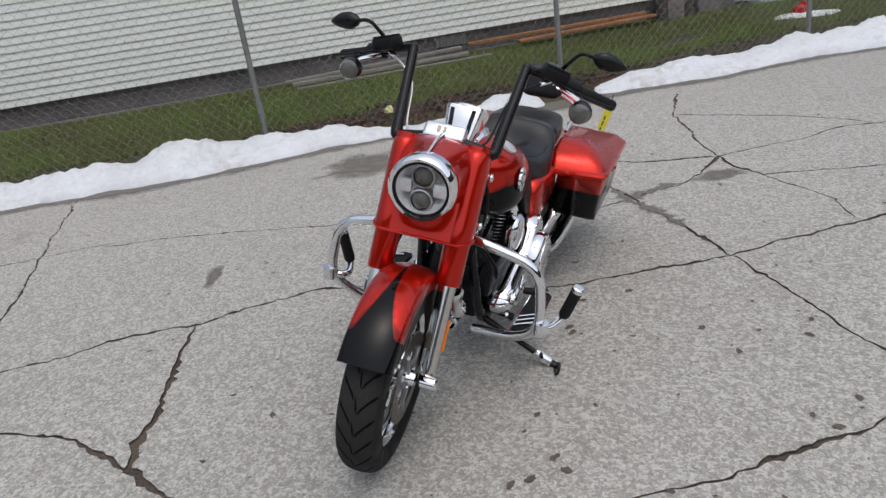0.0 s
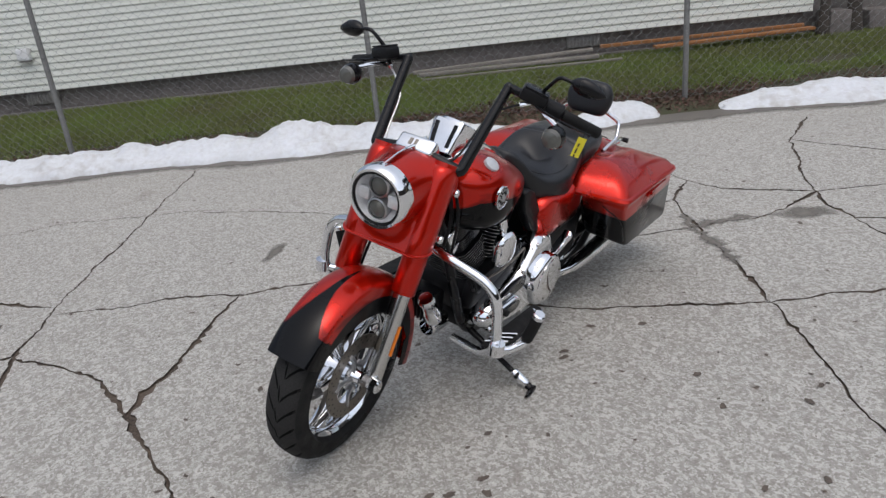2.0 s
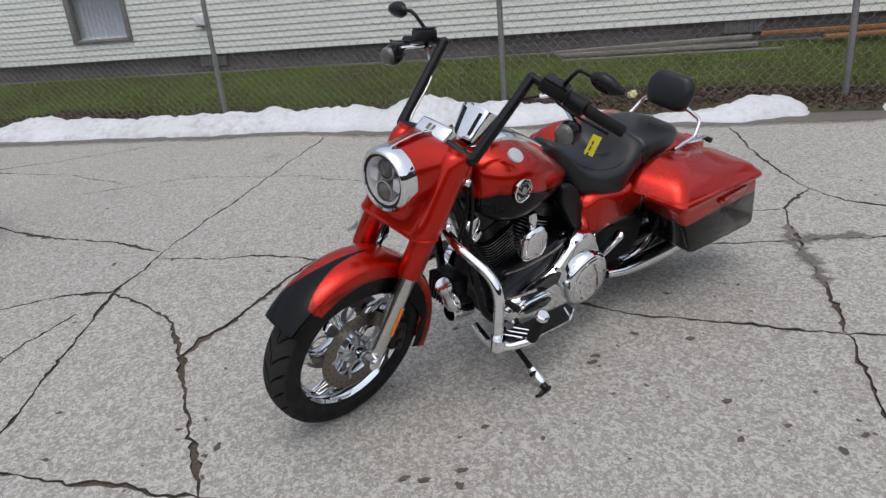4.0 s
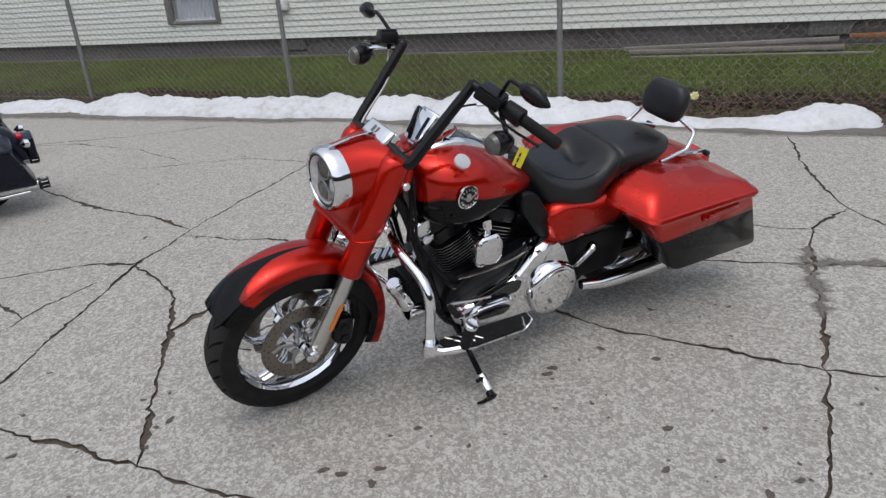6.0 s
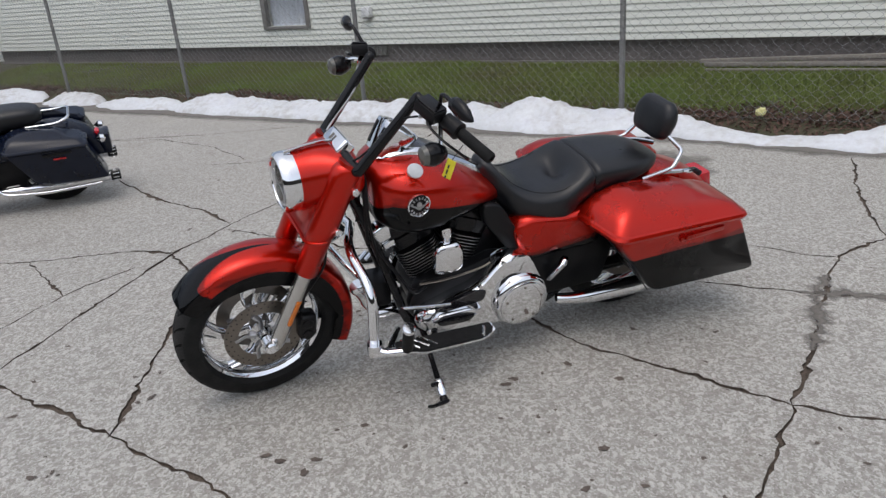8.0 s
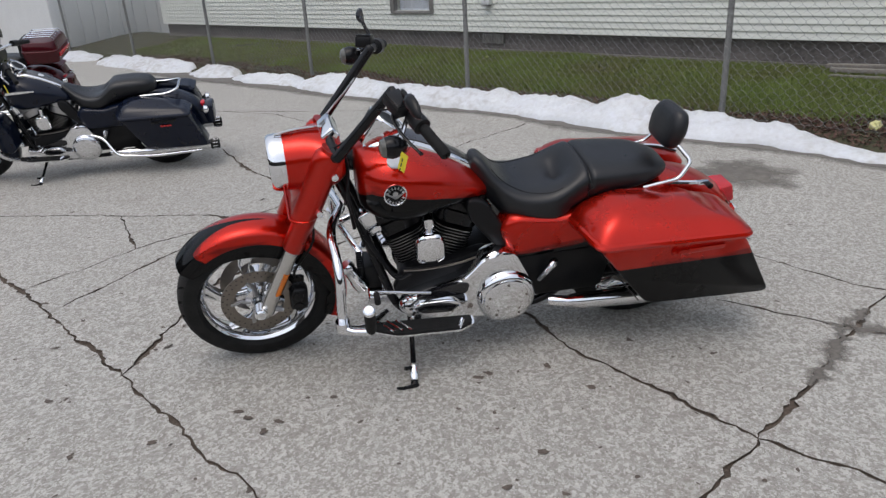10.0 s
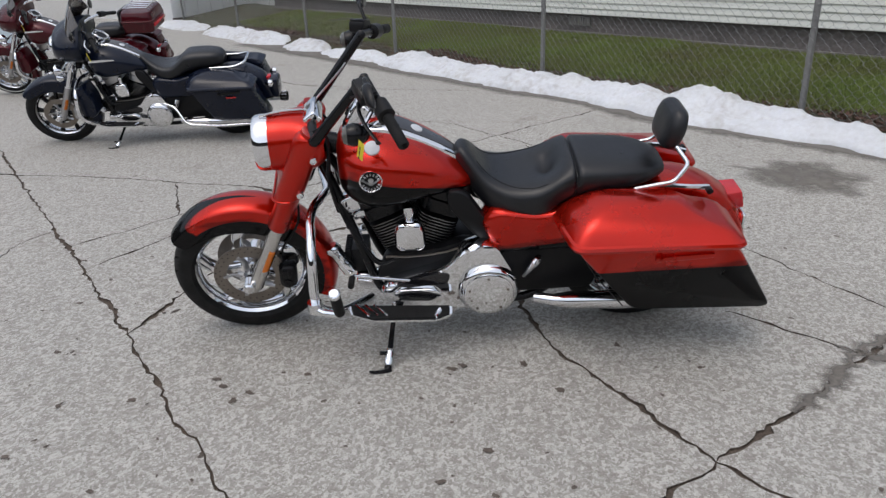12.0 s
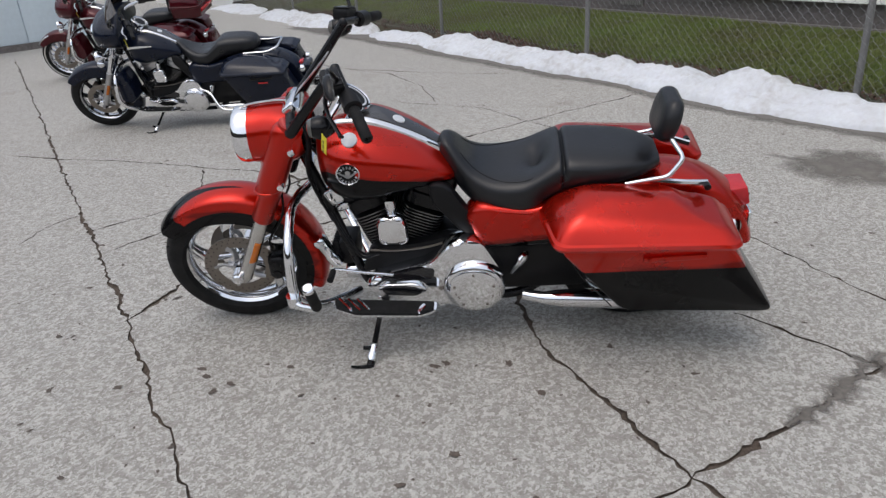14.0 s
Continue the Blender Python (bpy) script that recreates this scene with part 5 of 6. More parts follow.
def frame_and_stand(root, tubes, stand_foot):
    for sg in (1, -1):
        part("frame_tube", tube(bend([(1.26, sg * 0.03, 0.86), (1.20, sg * 0.075, 0.74), (1.06, sg * 0.12, 0.26), (0.98, sg * 0.12, 0.185), (0.45, sg * 0.13, 0.185), (0.30, sg * 0.12, 0.30), (0.28, sg * 0.13, 0.60)], 0.08), 0.018, 12), tubes, root, "black frame tube")
        part("swingarm", tube([(0.50, sg * 0.12, 0.33), (0.25, sg * 0.13, 0.30), (0.0, sg * 0.13, 0.31)], [0.03, 0.026, 0.03], 10), tubes, root)
        part("shock", tube([(0.20, sg * 0.15, 0.52), (0.05, sg * 0.15, 0.35)], 0.025, 10), satin_black, root)
    part("backbone", tube([(1.30, 0, 0.90), (1.10, 0, 0.84), (0.80, 0, 0.74), (0.50, 0, 0.62)], 0.04, 12), tubes, root)
    part("steering_head", tube([AXLE + STEM * 0.47 + Vector((-0.07, 0, 0)), AXLE + STEM * 0.66 + Vector((-0.07, 0, 0))], 0.038, 16), tubes, root)
    part("battery_box", block(0.34, 0.62, -0.11, 0.11, 0.40, 0.62, 0.03), black_plastic, root)
    a, b = Vector((1.0, 0.13, 0.205)), Vector(stand_foot)
    st = part("side_stand", tube([a, a + (b - a) * 0.35, a + (b - a) * 0.8, b], [0.015, 0.010, 0.012, 0.016], 10), satin_black, root, "lowered black and chrome side stand")
    lift = (b - a).normalized()
    part("stand_foot", tube([b + Vector((-0.012, -0.004, 0.002)), b + Vector((0.0, 0.0, 0.004)), b + Vector((0.045, 0.010, 0.008)), b + Vector((0.068, 0.014, 0.018))], [0.015, 0.020, 0.014, 0.009], 10, flat=0.5), satin_black, st)
    part("stand_sleeve", tube([a + (b - a) * 0.70, a + (b - a) * 0.72, a + (b - a) * 0.90, a + (b - a) * 0.93], [0.012, 0.0185, 0.0195, 0.014], 12), chrome, st)
    part("stand_stop", tube([a + (b - a) * 0.78 + Vector((0.0, 0, 0.01)), a + (b - a) * 0.78 + Vector((0.035, 0.01, 0.02))], 0.008, 8), satin_black, st)


def crash_bar(root, peg):
    pts = []
    for sg in (1, -1):
        pts.append(bend([(1.235, sg * 0.02, 0.672), (1.285, sg * 0.16, 0.672), (1.262, sg * 0.365, 0.615), (1.275, sg * 0.395, 0.395), (1.20, sg * 0.30, 0.29), (1.10, sg * 0.12, 0.215)], 0.085, 8))
    bar = part("engine_guard", tube(pts[0][::-1] + pts[1][1:], 0.0175, 14), chrome, root, "chrome engine guard")
    if peg:
        for sg in (1, -1):
            out = 0.45 if sg > 0 else 0.365
            arm = part("peg_arm", tube(bend([(1.272, sg * 0.395, 0.40), (1.245, sg * (out - 0.03), 0.392), (1.175, sg * out, 0.405)], 0.03), 0.0145, 12), chrome, root, "chrome highway peg arm")
            part("clamp", lathe([(-0.022, 0.0), (-0.022, 0.026), (0.022, 0.026), (0.022, 0.0)], 18, 'Z', (1.273, sg * 0.395, 0.405)), chrome, arm)
            d = Vector((0.004, sg * 0.035, 0.125))
            o = Vector((1.175, sg * out, 0.412))
            part("foot_peg", tube([o, o + d * 0.08, o + d * 0.86], [0.017, 0.020, 0.020], 14), rubber, arm, "rubber highway peg")
            part("peg_cap", tube([o + d * 0.86, o + d * 0.97, o + d], [0.0215, 0.0215, 0.017], 14), chrome, arm)


def grip_and_controls(bars, S, sg, end, start):
    """Grip, switches, lever, reservoir and mirror on one bar end, under the bars."""
    a, b = Vector(start), Vector(end)
    d = (b - a).normalized()
    part("grip", tube([b - d * 0.135, b - d * 0.13, b - d * 0.006, b], [0.016, 0.0185, 0.0185, 0.014], 16), rubber, bars, "black rubber grip")
    part("switch_housing", tube([b - d * 0.205, b - d * 0.20, b - d * 0.14, b - d * 0.135], [0.018, 0.028, 0.030, 0.022], 14), black_plastic, bars)
    fwd = Vector((0.9, 0, 0.12)).normalized()
    c = b - d * 0.225
    part("lever", tube(smooth_path([c + fwd * 0.035, c + fwd * 0.075 + d * 0.05, c + fwd * 0.085 + d * 0.13, c + fwd * 0.075 + d * 0.215]), [0.011] * 6 + [0.008] * 12 + [0.011], 8, flat=0.55), satin_black, bars)
    up = Vector((0.25, 0, 0.97)).normalized()
    res = block(-0.045, 0.045, -0.030, 0.030, -0.02, 0.022, 0.008)
    mm = Matrix.Translation(c + fwd * 0.03 + up * 0.022) @ d.to_track_quat('X', 'Z').to_matrix().to_4x4()
    rs = part("reservoir", res, black_plastic, bars, "black fluid reservoir", mm)
    part("cover", block(-0.04, 0.04, -0.026, 0.026, 0.022, 0.027, 0.002), satin_black, rs)
    # turn signal below the perch
    s = Vector((1.095, sg * 0.387, 1.098))
    ind = part("indicator", lathe([(0.034, 0.0), (0.031, 0.018), (0.022, 0.031), (0.0, 0.0375), (-0.02, 0.034), (-0.045, 0.02), (-0.055, 0.0)], 24, 'X', s), satin_black, bars, "black bullet turn signal")
    part("indicator_lens", lathe([(0.020, 0.0325), (0.033, 0.026), (0.039, 0.012), (0.040, 0.0)], 24, 'X', s), lens_smoke, ind)
    part("indicator_stem", tube([s + Vector((-0.03, 0, 0.02)), c + Vector((0, 0, -0.01))], 0.008, 8), chrome, ind)
    # mirror
    base, elbow = c + up * 0.02, Vector((1.045, sg * 0.350, 1.262 + 0.008 * sg))
    tip = Vector((1.022, sg * 0.492, 1.232 + 0.008 * sg))
    st = part("mirror", tube(bend([base, elbow, elbow + (tip - elbow) * 0.42], 0.02), 0.0065, 10), satin_black, bars, "black rear-view mirror")
    rows = []
    ax = (tip - elbow)
    n = Vector((-0.93, sg * -0.25, 0.12)).normalized()
    w = n.cross(ax.normalized())
    for t, h in ((0.26, 0.006), (0.36, 0.020), (0.50, 0.029), (0.70, 0.028), (0.86, 0.019), (0.99, 0.008), (1.04, 0.001)):
        o = elbow + ax * t
        rows.append([o + w * (h * cc) + n * (ss * (0.010 if ss > 0 else 0.019) * min(1, h / 0.02)) for cc, ss in ((1, 0), (0.8, -0.6), (0.3, -1), (-0.3, -1), (-0.8, -0.6), (-1, 0), (-0.9, 0.9), (0, 1), (0.9, 0.9))])
    part("mirror_shell", loft(rows), satin_black, st)
    return ind


def front_end(root, S, spec):
    """Fork, wheel, mudguard and everything else that steers."""
    paint = spec["paint"]
    wheel(root, AXLE, WR, 0.13, spec["spokes"], S, (1, -1), spec.get("whitewall", False), spec.get("far", False), spec.get("spoke_mat"))
    for sg in (1, -1):
        lo, mid = 0.30, 0.585
        y = sg * 0.114
        sl = part("fork_slider", tube([(fork_x(0.275), y, 0.275), (fork_x(0.30), y, 0.30), (fork_x(0.34), y, 0.34), (fork_x(mid), y, mid)], [0.020, 0.030, 0.029, 0.029], 18), spec["slider"], root, "fork slider", S)
        part("axle_nut", lathe([(sg * 0.10, 0.024), (sg * 0.152, 0.024), (sg * 0.158, 0.018), (sg * 0.158, 0.0)], 18, 'Y', (WB, 0, WR)), chrome, sl)
        rf = [(fork_x(z) - 0.012, sg * (0.112 + 0.0265), z) for z in (0.385, 0.475)]
        part("reflector", tube([Vector(rf[0]), Vector(rf[1])], 0.0165, 8, flat=0.4), lens_amber, sl, "amber reflector")
        cal = bmesh.new()
        block(WB - 0.190, WB - 0.118, sg * 0.070 - 0.034, sg * 0.070 + 0.034, WR - 0.045, WR + 0.065, 0.02, cal, seg=3)
        for dz in (-0.020, 0.030):
            lathe([(sg * 0.095, 0.021), (sg * 0.108, 0.020), (sg * 0.111, 0.014), (sg * 0.110, 0.0)], 16, 'Y', (WB - 0.152, 0, WR + dz), cal)
        bmesh.ops.rotate(cal, verts=cal.verts, cent=(WB, 0, WR), matrix=Matrix.Rotation(radians(-4), 3, 'Y'))
        part("brake_caliper", cal, spec["caliper"], root, "brake caliper", S)
        if spec["covers"]:
            cov = part("fork_cover", tube([(fork_x(0.575), y, 0.575), (fork_x(0.582), y, 0.582), (fork_x(0.80), y, 0.80), (fork_x(0.97), y, 0.97)], [0.037, 0.041, 0.042, 0.042], 22), paint, root, "painted fork cover", S)
            if spec["two"]:
                stripe(cov, lambda c: 0.3)
            for z in (0.745, 0.885):
                part("bolt", lathe([(sg * 0.140, 0.010), (sg * 0.162, 0.010), (sg * 0.166, 0.014), (sg * 0.172, 0.012), (sg * 0.175, 0.0)], 14, 'Y', (fork_x(z) - 0.032, 0, z)), chrome, cov)
        else:
            part("fork_tube", tube([(fork_x(0.585), y, 0.585), (fork_x(1.0), y, 1.0)], 0.026, 14), chrome, root, "", S)
    # mudguard
    fm = arc_fender((WB, 0, WR), 0.350, 0.158, 38, 205, 0.07, 64, 0.012, lambda t: 0.040 + 0.055 * math.sin(math.pi * min(1, t * 1.15)) ** 0.7 if t < 0.87 else 0.06)
    fen = part("front_mudguard", fm, paint, root, "deep valanced front mudguard", S, crease=50)
    if spec["two"]:
        def band(c):
            d = c - AXLE
            a = math.degrees(math.atan2(d.z, d.x)) % 360
            q = math.hypot(d.x, d.z)
            side = 0.350 - q            # depth below the crown
            s = abs(c.y) / 0.0775
            start = 104 - 50 * min(1, s / 0.8) ** 0.45
            front = (a - start) * 0.006
            low = (0.064 if a < 125 else 0.10) - side + 0.0
            if a > 125:
                low = 0.048 + 0.0 - (side - 0.0)
                low = max(low, min((a - 186) * 0.004, (0.92 - s) * 0.05))
            return min(front, low)
        stripe(fen, band)
    for sg in (1, -1):
        part("brake_hose", tube(smooth_path([(fork_x(0.66) - 0.05, sg * 0.07, 0.70), (fork_x(0.55) - 0.09, sg * 0.10, 0.58), (WB - 0.16, sg * 0.09, 0.46), (WB - 0.15, sg * 0.08, 0.41)]), 0.005, 6), black_plastic, root, "", S)


def headlamp(root, S, c, r, bezel):
    """LED headlamp in a chrome bezel, facing forward."""
    c = Vector(c)
    bz = part("headlamp", lathe([(-0.055, r + 0.006), (-0.02, r + 0.008), (0.0, r + 0.006), (0.010, r - 0.002), (0.008, r - 0.010), (-0.004, r - 0.014)], 48, 'X', c), bezel, root, "round LED headlamp in a chrome bezel", S)
    part("rubber_ring", lathe([(-0.006, r - 0.012), (0.004, r - 0.013), (0.004, r - 0.019), (-0.008, r - 0.020)], 48, 'X', c), satin_black, bz)
    part("reflector_bowl", lathe([(0.0, r - 0.02), (-0.02, r - 0.03), (-0.045, r * 0.5), (-0.05, 0.0)], 40, 'X', c), lamp_silver, bz)
    for dz in (0.038, -0.038):
        part("lamp_eye", lathe([(-0.045, 0.037), (-0.012, 0.036), (-0.010, 0.031), (-0.016, 0.030)], 28, 'X', c + Vector((0, 0, dz))), brushed, bz)
        part("eye_lens", lathe([(-0.018, 0.030), (-0.010, 0.026), (-0.003, 0.014), (-0.001, 0.0)], 24, 'X', c + Vector((0, 0, dz))), lens_smoke, bz)
    for dy in (1, -1):
        part("side_reflector", block(-0.035, -0.012, dy * 0.052 - 0.02, dy * 0.052 + 0.02, -0.022, 0.022, 0.008), lamp_silver, bz, m=Matrix.Translation(c))
    ln = part("lens", lathe([(0.0, r - 0.018), (0.006, r * 0.8), (0.012, r * 0.5), (0.014, 0.001)], 40, 'X', c), glass, bz)
    ln.visible_shadow = False
    return bz


def nacelle(root, S, paint, two):
    """Painted shell behind the headlamp that carries the fork covers."""
    c, r = Vector((1.450, 0, 0.885)), 0.098
    rows = []
    for x, hw, zt, zb, e in section_table([(1.447, 0.100, 0.986, 0.783, 1.0), (1.42, 0.104, 0.989, 0.780, 1.0), (1.375, 0.109, 0.993, 0.776, 0.98), (1.335, 0.118, 0.996, 0.776, 0.92), (1.295, 0.136, 0.995, 0.785, 0.86), (1.262, 0.150, 0.990, 0.80, 0.82), (1.235, 0.154, 0.982, 0.82, 0.82), (1.215, 0.142, 0.970, 0.84, 0.82)], 4):
        rows.append(oval(x, hw, zt, zb, min(e, 1.0), 48))
    nb = loft(rows, caps=False)
    # raked columns over the fork legs, with the web between them under the lamp
    for sg in (1, -1):
        rings = []
        for z, k in ((0.712, 0.95), (0.718, 1.0), (0.76, 1.0), (0.86, 1.0), (0.93, 0.99), (0.952, 0.94), (0.964, 0.80), (0.969, 0.55)):
            rings.append([Vector((fork_x(z) + 0.004 + 0.056 * k * math.cos(a), sg * 0.115 + 0.046 * k * math.sin(a), z + 0.25 * 0.056 * k * math.cos(a) * max(0, z - 0.86) / 0.1)) for a in (2 * math.pi * q / 28 for q in range(28))])
        loft(rings, bm=nb)
    rings = []
    for z in (0.713, 0.730, 0.750, 0.775, 0.80, 0.83):
        side = fork_x(z) + 0.056
        mid = side + (1.416 - side) * min(1, (z - 0.70) / 0.08)
        front = [Vector((side + (mid - side) * math.cos(math.pi / 2 * q / 7) ** 2, 0.118 * q / 7, z)) for q in range(-7, 8)]
        rings.append(front + [Vector((fork_x(z) + 0.02, 0.118 * q / 7, z)) for q in range(7, -8, -1)])
    loft(rings, bm=nb)
    sh = part("nacelle", nb, paint, root, "painted headlamp shell", S, crease=60)
    if two:
        stripe(sh, lambda q: 0.3)
    x0 = fork_x(0.714) + 0.004
    arc = [Vector((x0 + 0.057 * math.cos(a), 0.115 + 0.047 * math.sin(a), 0.714)) for a in (math.pi * (0.55 - 0.055 * q) for q in range(11))]
    lip = arc + [Vector((x0 + 0.055, y, 0.714)) for y in (0.06, 0, -0.06)] + [Vector((q.x, -q.y, q.z)) for q in reversed(arc)]
    lp = part("lower_lip", tube(lip, 0.0045, 8), paint, sh, "rolled lower edge of the shell")
    if two:
        stripe(lp, lambda q: 0.3)
    part("trim_strip", tube(smooth_path([(1.44, 0, 0.992), (1.37, 0, 1.003), (1.30, 0, 1.005), (1.25, 0, 0.998)]), 0.0095, 8, flat=0.5), chrome, sh)
    return c, r


def ape_bars(root, S):
    """Black angular high handlebars with their riser, cables and controls."""
    low, top, end = (1.246, 0.162, 0.955), (1.045, 0.190, 1.194), (0.942, 0.484, 1.096)
    path = []
    for sg in (1, -1):
        path.append([Vector((1.255, sg * 0.02, 0.985)), Vector((low[0], sg * low[1], low[2])), Vector((top[0], sg * top[1], top[2])), Vector((end[0], sg * end[1], end[2]))])
    bars = part("handlebar", tube(bend([(1.255, -0.03, 0.985), (1.255, 0.03, 0.985)], 0.01), 0.016, 14), satin_black, root, "black angular high handlebar", S)
    for p in path:
        b = bmesh.new()
        tube(bend(p[:3], 0.012, 3), [0.016] + [0.019] * 4 + [0.0165] , 16, b)
        tube(bend([p[1] + (p[2] - p[1]) * 0.98, p[2], p[2] + (p[3] - p[2]) * 0.35], 0.01, 3), [0.0165] + [0.0175] * 3 + [0.0145] * 2, 16, b)
        tube([p[2] + (p[3] - p[2]) * 0.2, p[3]], 0.0135, 14, b)
        part("bar_upright", b, satin_black, bars, crease=25)
    part("bar_clamp", block(-0.030, 0.030, -0.068, 0.068, -0.026, 0.026, 0.012, seg=3), chrome, bars, "chrome handlebar clamp", Matrix.Translation((1.248, 0, 0.990)) @ pose(0, 0, 0, 0, 38, 0))
    part("clamp_mark", block(-0.012, 0.012, -0.004, 0.006, 0.0264, 0.0272), steel, bars, m=Matrix.Translation((1.248, 0, 0.990)) @ pose(0, 0, 0, 0, 38, 0))
    part("clamp_mark", block(-0.012, 0.012, -0.024, -0.012, 0.0264, 0.0272), steel, bars, m=Matrix.Translation((1.248, 0, 0.990)) @ pose(0, 0, 0, 0, 38, 0))
    for sg in (1, -1):
        end3, st3 = Vector((end[0], sg * end[1], end[2])), Vector((top[0], sg * top[1], top[2]))
        grip_and_controls(bars, S, sg, end3, st3)
        c = end3 - (end3 - st3).normalized() * 0.235 + Vector((0.03, 0, 0))
        hose = smooth_path([c, c + Vector((0.05, sg * -0.07, -0.03)), Vector((1.125, sg * 0.160, 1.09)), Vector((1.225, sg * 0.135, 0.995)), Vector((1.262, sg * 0.10, 0.975)), Vector((1.265, sg * 0.06, 0.985))], 8)
        part("cable", tube(hose, 0.0036, 8), brushed if sg < 0 else black_plastic, bars)
        part("cable_ferrule", tube([hose[0], hose[3]], 0.008, 8), chrome, bars)
    for k, (ya, xb, yb, zb) in enumerate(((0.06, 1.20, 0.11, 0.62), (0.085, 1.17, 0.13, 0.55), (-0.06, 1.20, -0.11, 0.60), (0.03, 1.22, 0.06, 0.70))):
        run = smooth_path([(1.235, ya, 0.97), (1.205, ya + 0.03 * (1 if ya > 0 else -1), 0.90), (1.215, yb * 1.25, 0.78), (xb, yb, zb)], 7)
        part("cable", tube(run, 0.0055 if k else 0.0075, 8), black_plastic, bars)
    # stock tag hung on the clutch lever
    t = Vector((1.070, 0.470, 1.115))
    tg = part("price_tag", block(-0.0006, 0.0006, -0.014, 0.014, -0.064, 0.0, 0.0), tag_yellow, bars, "yellow paper tag", Matrix.Translation(t) @ pose(0, 0, 0, -14, -4, 35))
    for k, w in enumerate((0.012, 0.016, 0.010)):
        part("writing", block(0.0008, 0.0014, -0.006, -0.001, -0.025 - k * 0.018 - w / 2, -0.025 - k * 0.018 + w / 2), mark_dark, tg)
        part("writing", block(-0.0014, -0.0008, -0.006, -0.001, -0.025 - k * 0.018 - w / 2, -0.025 - k * 0.018 + w / 2), mark_dark, tg)
    part("string", tube([(0, 0, 0), (-0.02, 0.01, 0.05)], 0.0012, 5), black_plastic, tg)
    return bars


TANK_ROWS = [(1.172, 0.06, 0.885, 0.77), (1.16, 0.13, 0.914, 0.715), (1.11, 0.186, 0.934, 0.678), (1.04, 0.213, 0.941, 0.662), (0.96, 0.213, 0.926, 0.668), (0.87, 0.192, 0.888, 0.685), (0.78, 0.157, 0.834, 0.696), (0.70, 0.110, 0.774, 0.698), (0.650, 0.055, 0.730, 0.690)]


def tank(root, paint, two, badge, caps=True):
    rings = []
    for x, hw, zt, zb in section_table(TANK_ROWS, 6):
        ring, mid = [], zb + (zt - zb) * 0.48
        for k in range(52):
            a = 2 * math.pi * k / 52
            c, s = math.cos(a), math.sin(a)
            e, h = (0.80, zt - mid) if s > 0 else (0.52, mid - zb)
            ring.append(Vector((x, hw * math.copysign(abs(c) ** (0.80 if s > 0 else 0.62), c), mid + h * math.copysign(abs(s) ** e, s))))
        rings.append(ring)
    tk = part("fuel_tank", loft(rings), paint, root, "large teardrop fuel tank", crease=70)
    if two:
        stripe(tk, lambda c: c.z - 0.806 + 0.20 * max(0, 1.04 - c.x) + 0.004 * math.sin((c.x - 0.7) * 9) + max(0, (c.x - 1.12)) * 0.6 + max(0, 0.86 - c.x) * 0.12)
    # console on the spine
    rows = []
    for x, hw, z in section_table([(1.13, 0.045, 0.932), (1.09, 0.066, 0.950), (1.02, 0.071, 0.957), (0.95, 0.067, 0.942), (0.86, 0.057, 0.900), (0.77, 0.047, 0.848), (0.70, 0.037, 0.800)], 5):
        rows.append([Vector((x, hw * c, z + 0.016 * s - 0.016)) for c, s in ((-1.0, -1.2), (-0.96, 0.3), (-0.80, 0.85), (-0.3, 1.0), (0.3, 1.0), (0.80, 0.85), (0.96, 0.3), (1.0, -1.2))])
    con = part("console", loft(rows), chrome, tk, "chrome-edged tank console")
    rows = []
    for x, hw, z in section_table([(1.10, 0.042, 0.948), (1.05, 0.050, 0.9575), (0.95, 0.049, 0.9445), (0.86, 0.040, 0.9025), (0.77, 0.031, 0.8505), (0.715, 0.020, 0.8125)], 5):
        rows.append([Vector((x, hw * c, z + dz)) for c, dz in ((-1, -0.006), (-0.97, -0.0006), (-0.4, 0.0012), (0.4, 0.0012), (0.97, -0.0006), (1, -0.006))])
    part("console_inlay", loft(rows), console_grey, con, "dark grey console inlay")
    part("console_badge", lathe([(0.0, 0.024), (0.004, 0.022), (0.005, 0.0)], 24, 'Z'), dial_face, con, m=Matrix.Translation((0.875, 0, 0.911)) @ pose(0, 0, 0, 0, -24, 0))
    dm = Matrix.Translation((1.035, 0, 0.998)) @ pose(0, 0, 0, 0, -36, 0)
    dial = part("speedometer", lathe([(-0.03, 0.060), (-0.01, 0.066), (0.0, 0.069), (0.014, 0.070), (0.018, 0.067), (0.015, 0.062)], 40, 'Z'), chrome, con, "round speedometer", dm)
    rows = []
    for z, w, d0, d1 in ((-0.100, 0.050, 0.030, 0.060), (-0.050, 0.058, 0.025, 0.066), (0.002, 0.064, 0.0, 0.070), (0.010, 0.062, 0.0, 0.068)):
        rows.append([Vector((q.x, q.y, z)) for q in outline([(-d0, -w), (d1, -w), (d1, w), (-d0, w)], 0.018, 3)])
    part("dial_pod", loft(rows), chrome, dial.parent, "chrome instrument pod", dm)
    if two:
        for sg in (1, -1):
            slot = []
            for z, w, x in ((-0.085, 0.031, 0.0625), (-0.045, 0.034, 0.0668), (-0.004, 0.038, 0.0700)):
                slot.append([Vector((x + dx, sg * w + dy, z)) for dx, dy in ((-0.004, -0.0075), (0.0022, -0.0065), (0.0022, 0.0065), (-0.004, 0.0075))])
            part("pod_slot", loft(slot), satin_black, dial.parent, "", dm)
    part("dial_face", lathe([(0.0145, 0.064), (0.0147, 0.001)], 32, 'Z', caps=True), black_plastic, dial.parent, m=dm)
    part("dial_mark", lathe([(0.0152, 0.054), (0.0156, 0.054), (0.0156, 0.047), (0.0152, 0.047)], 32, 'Z'), dial_face, dial.parent, m=dm)
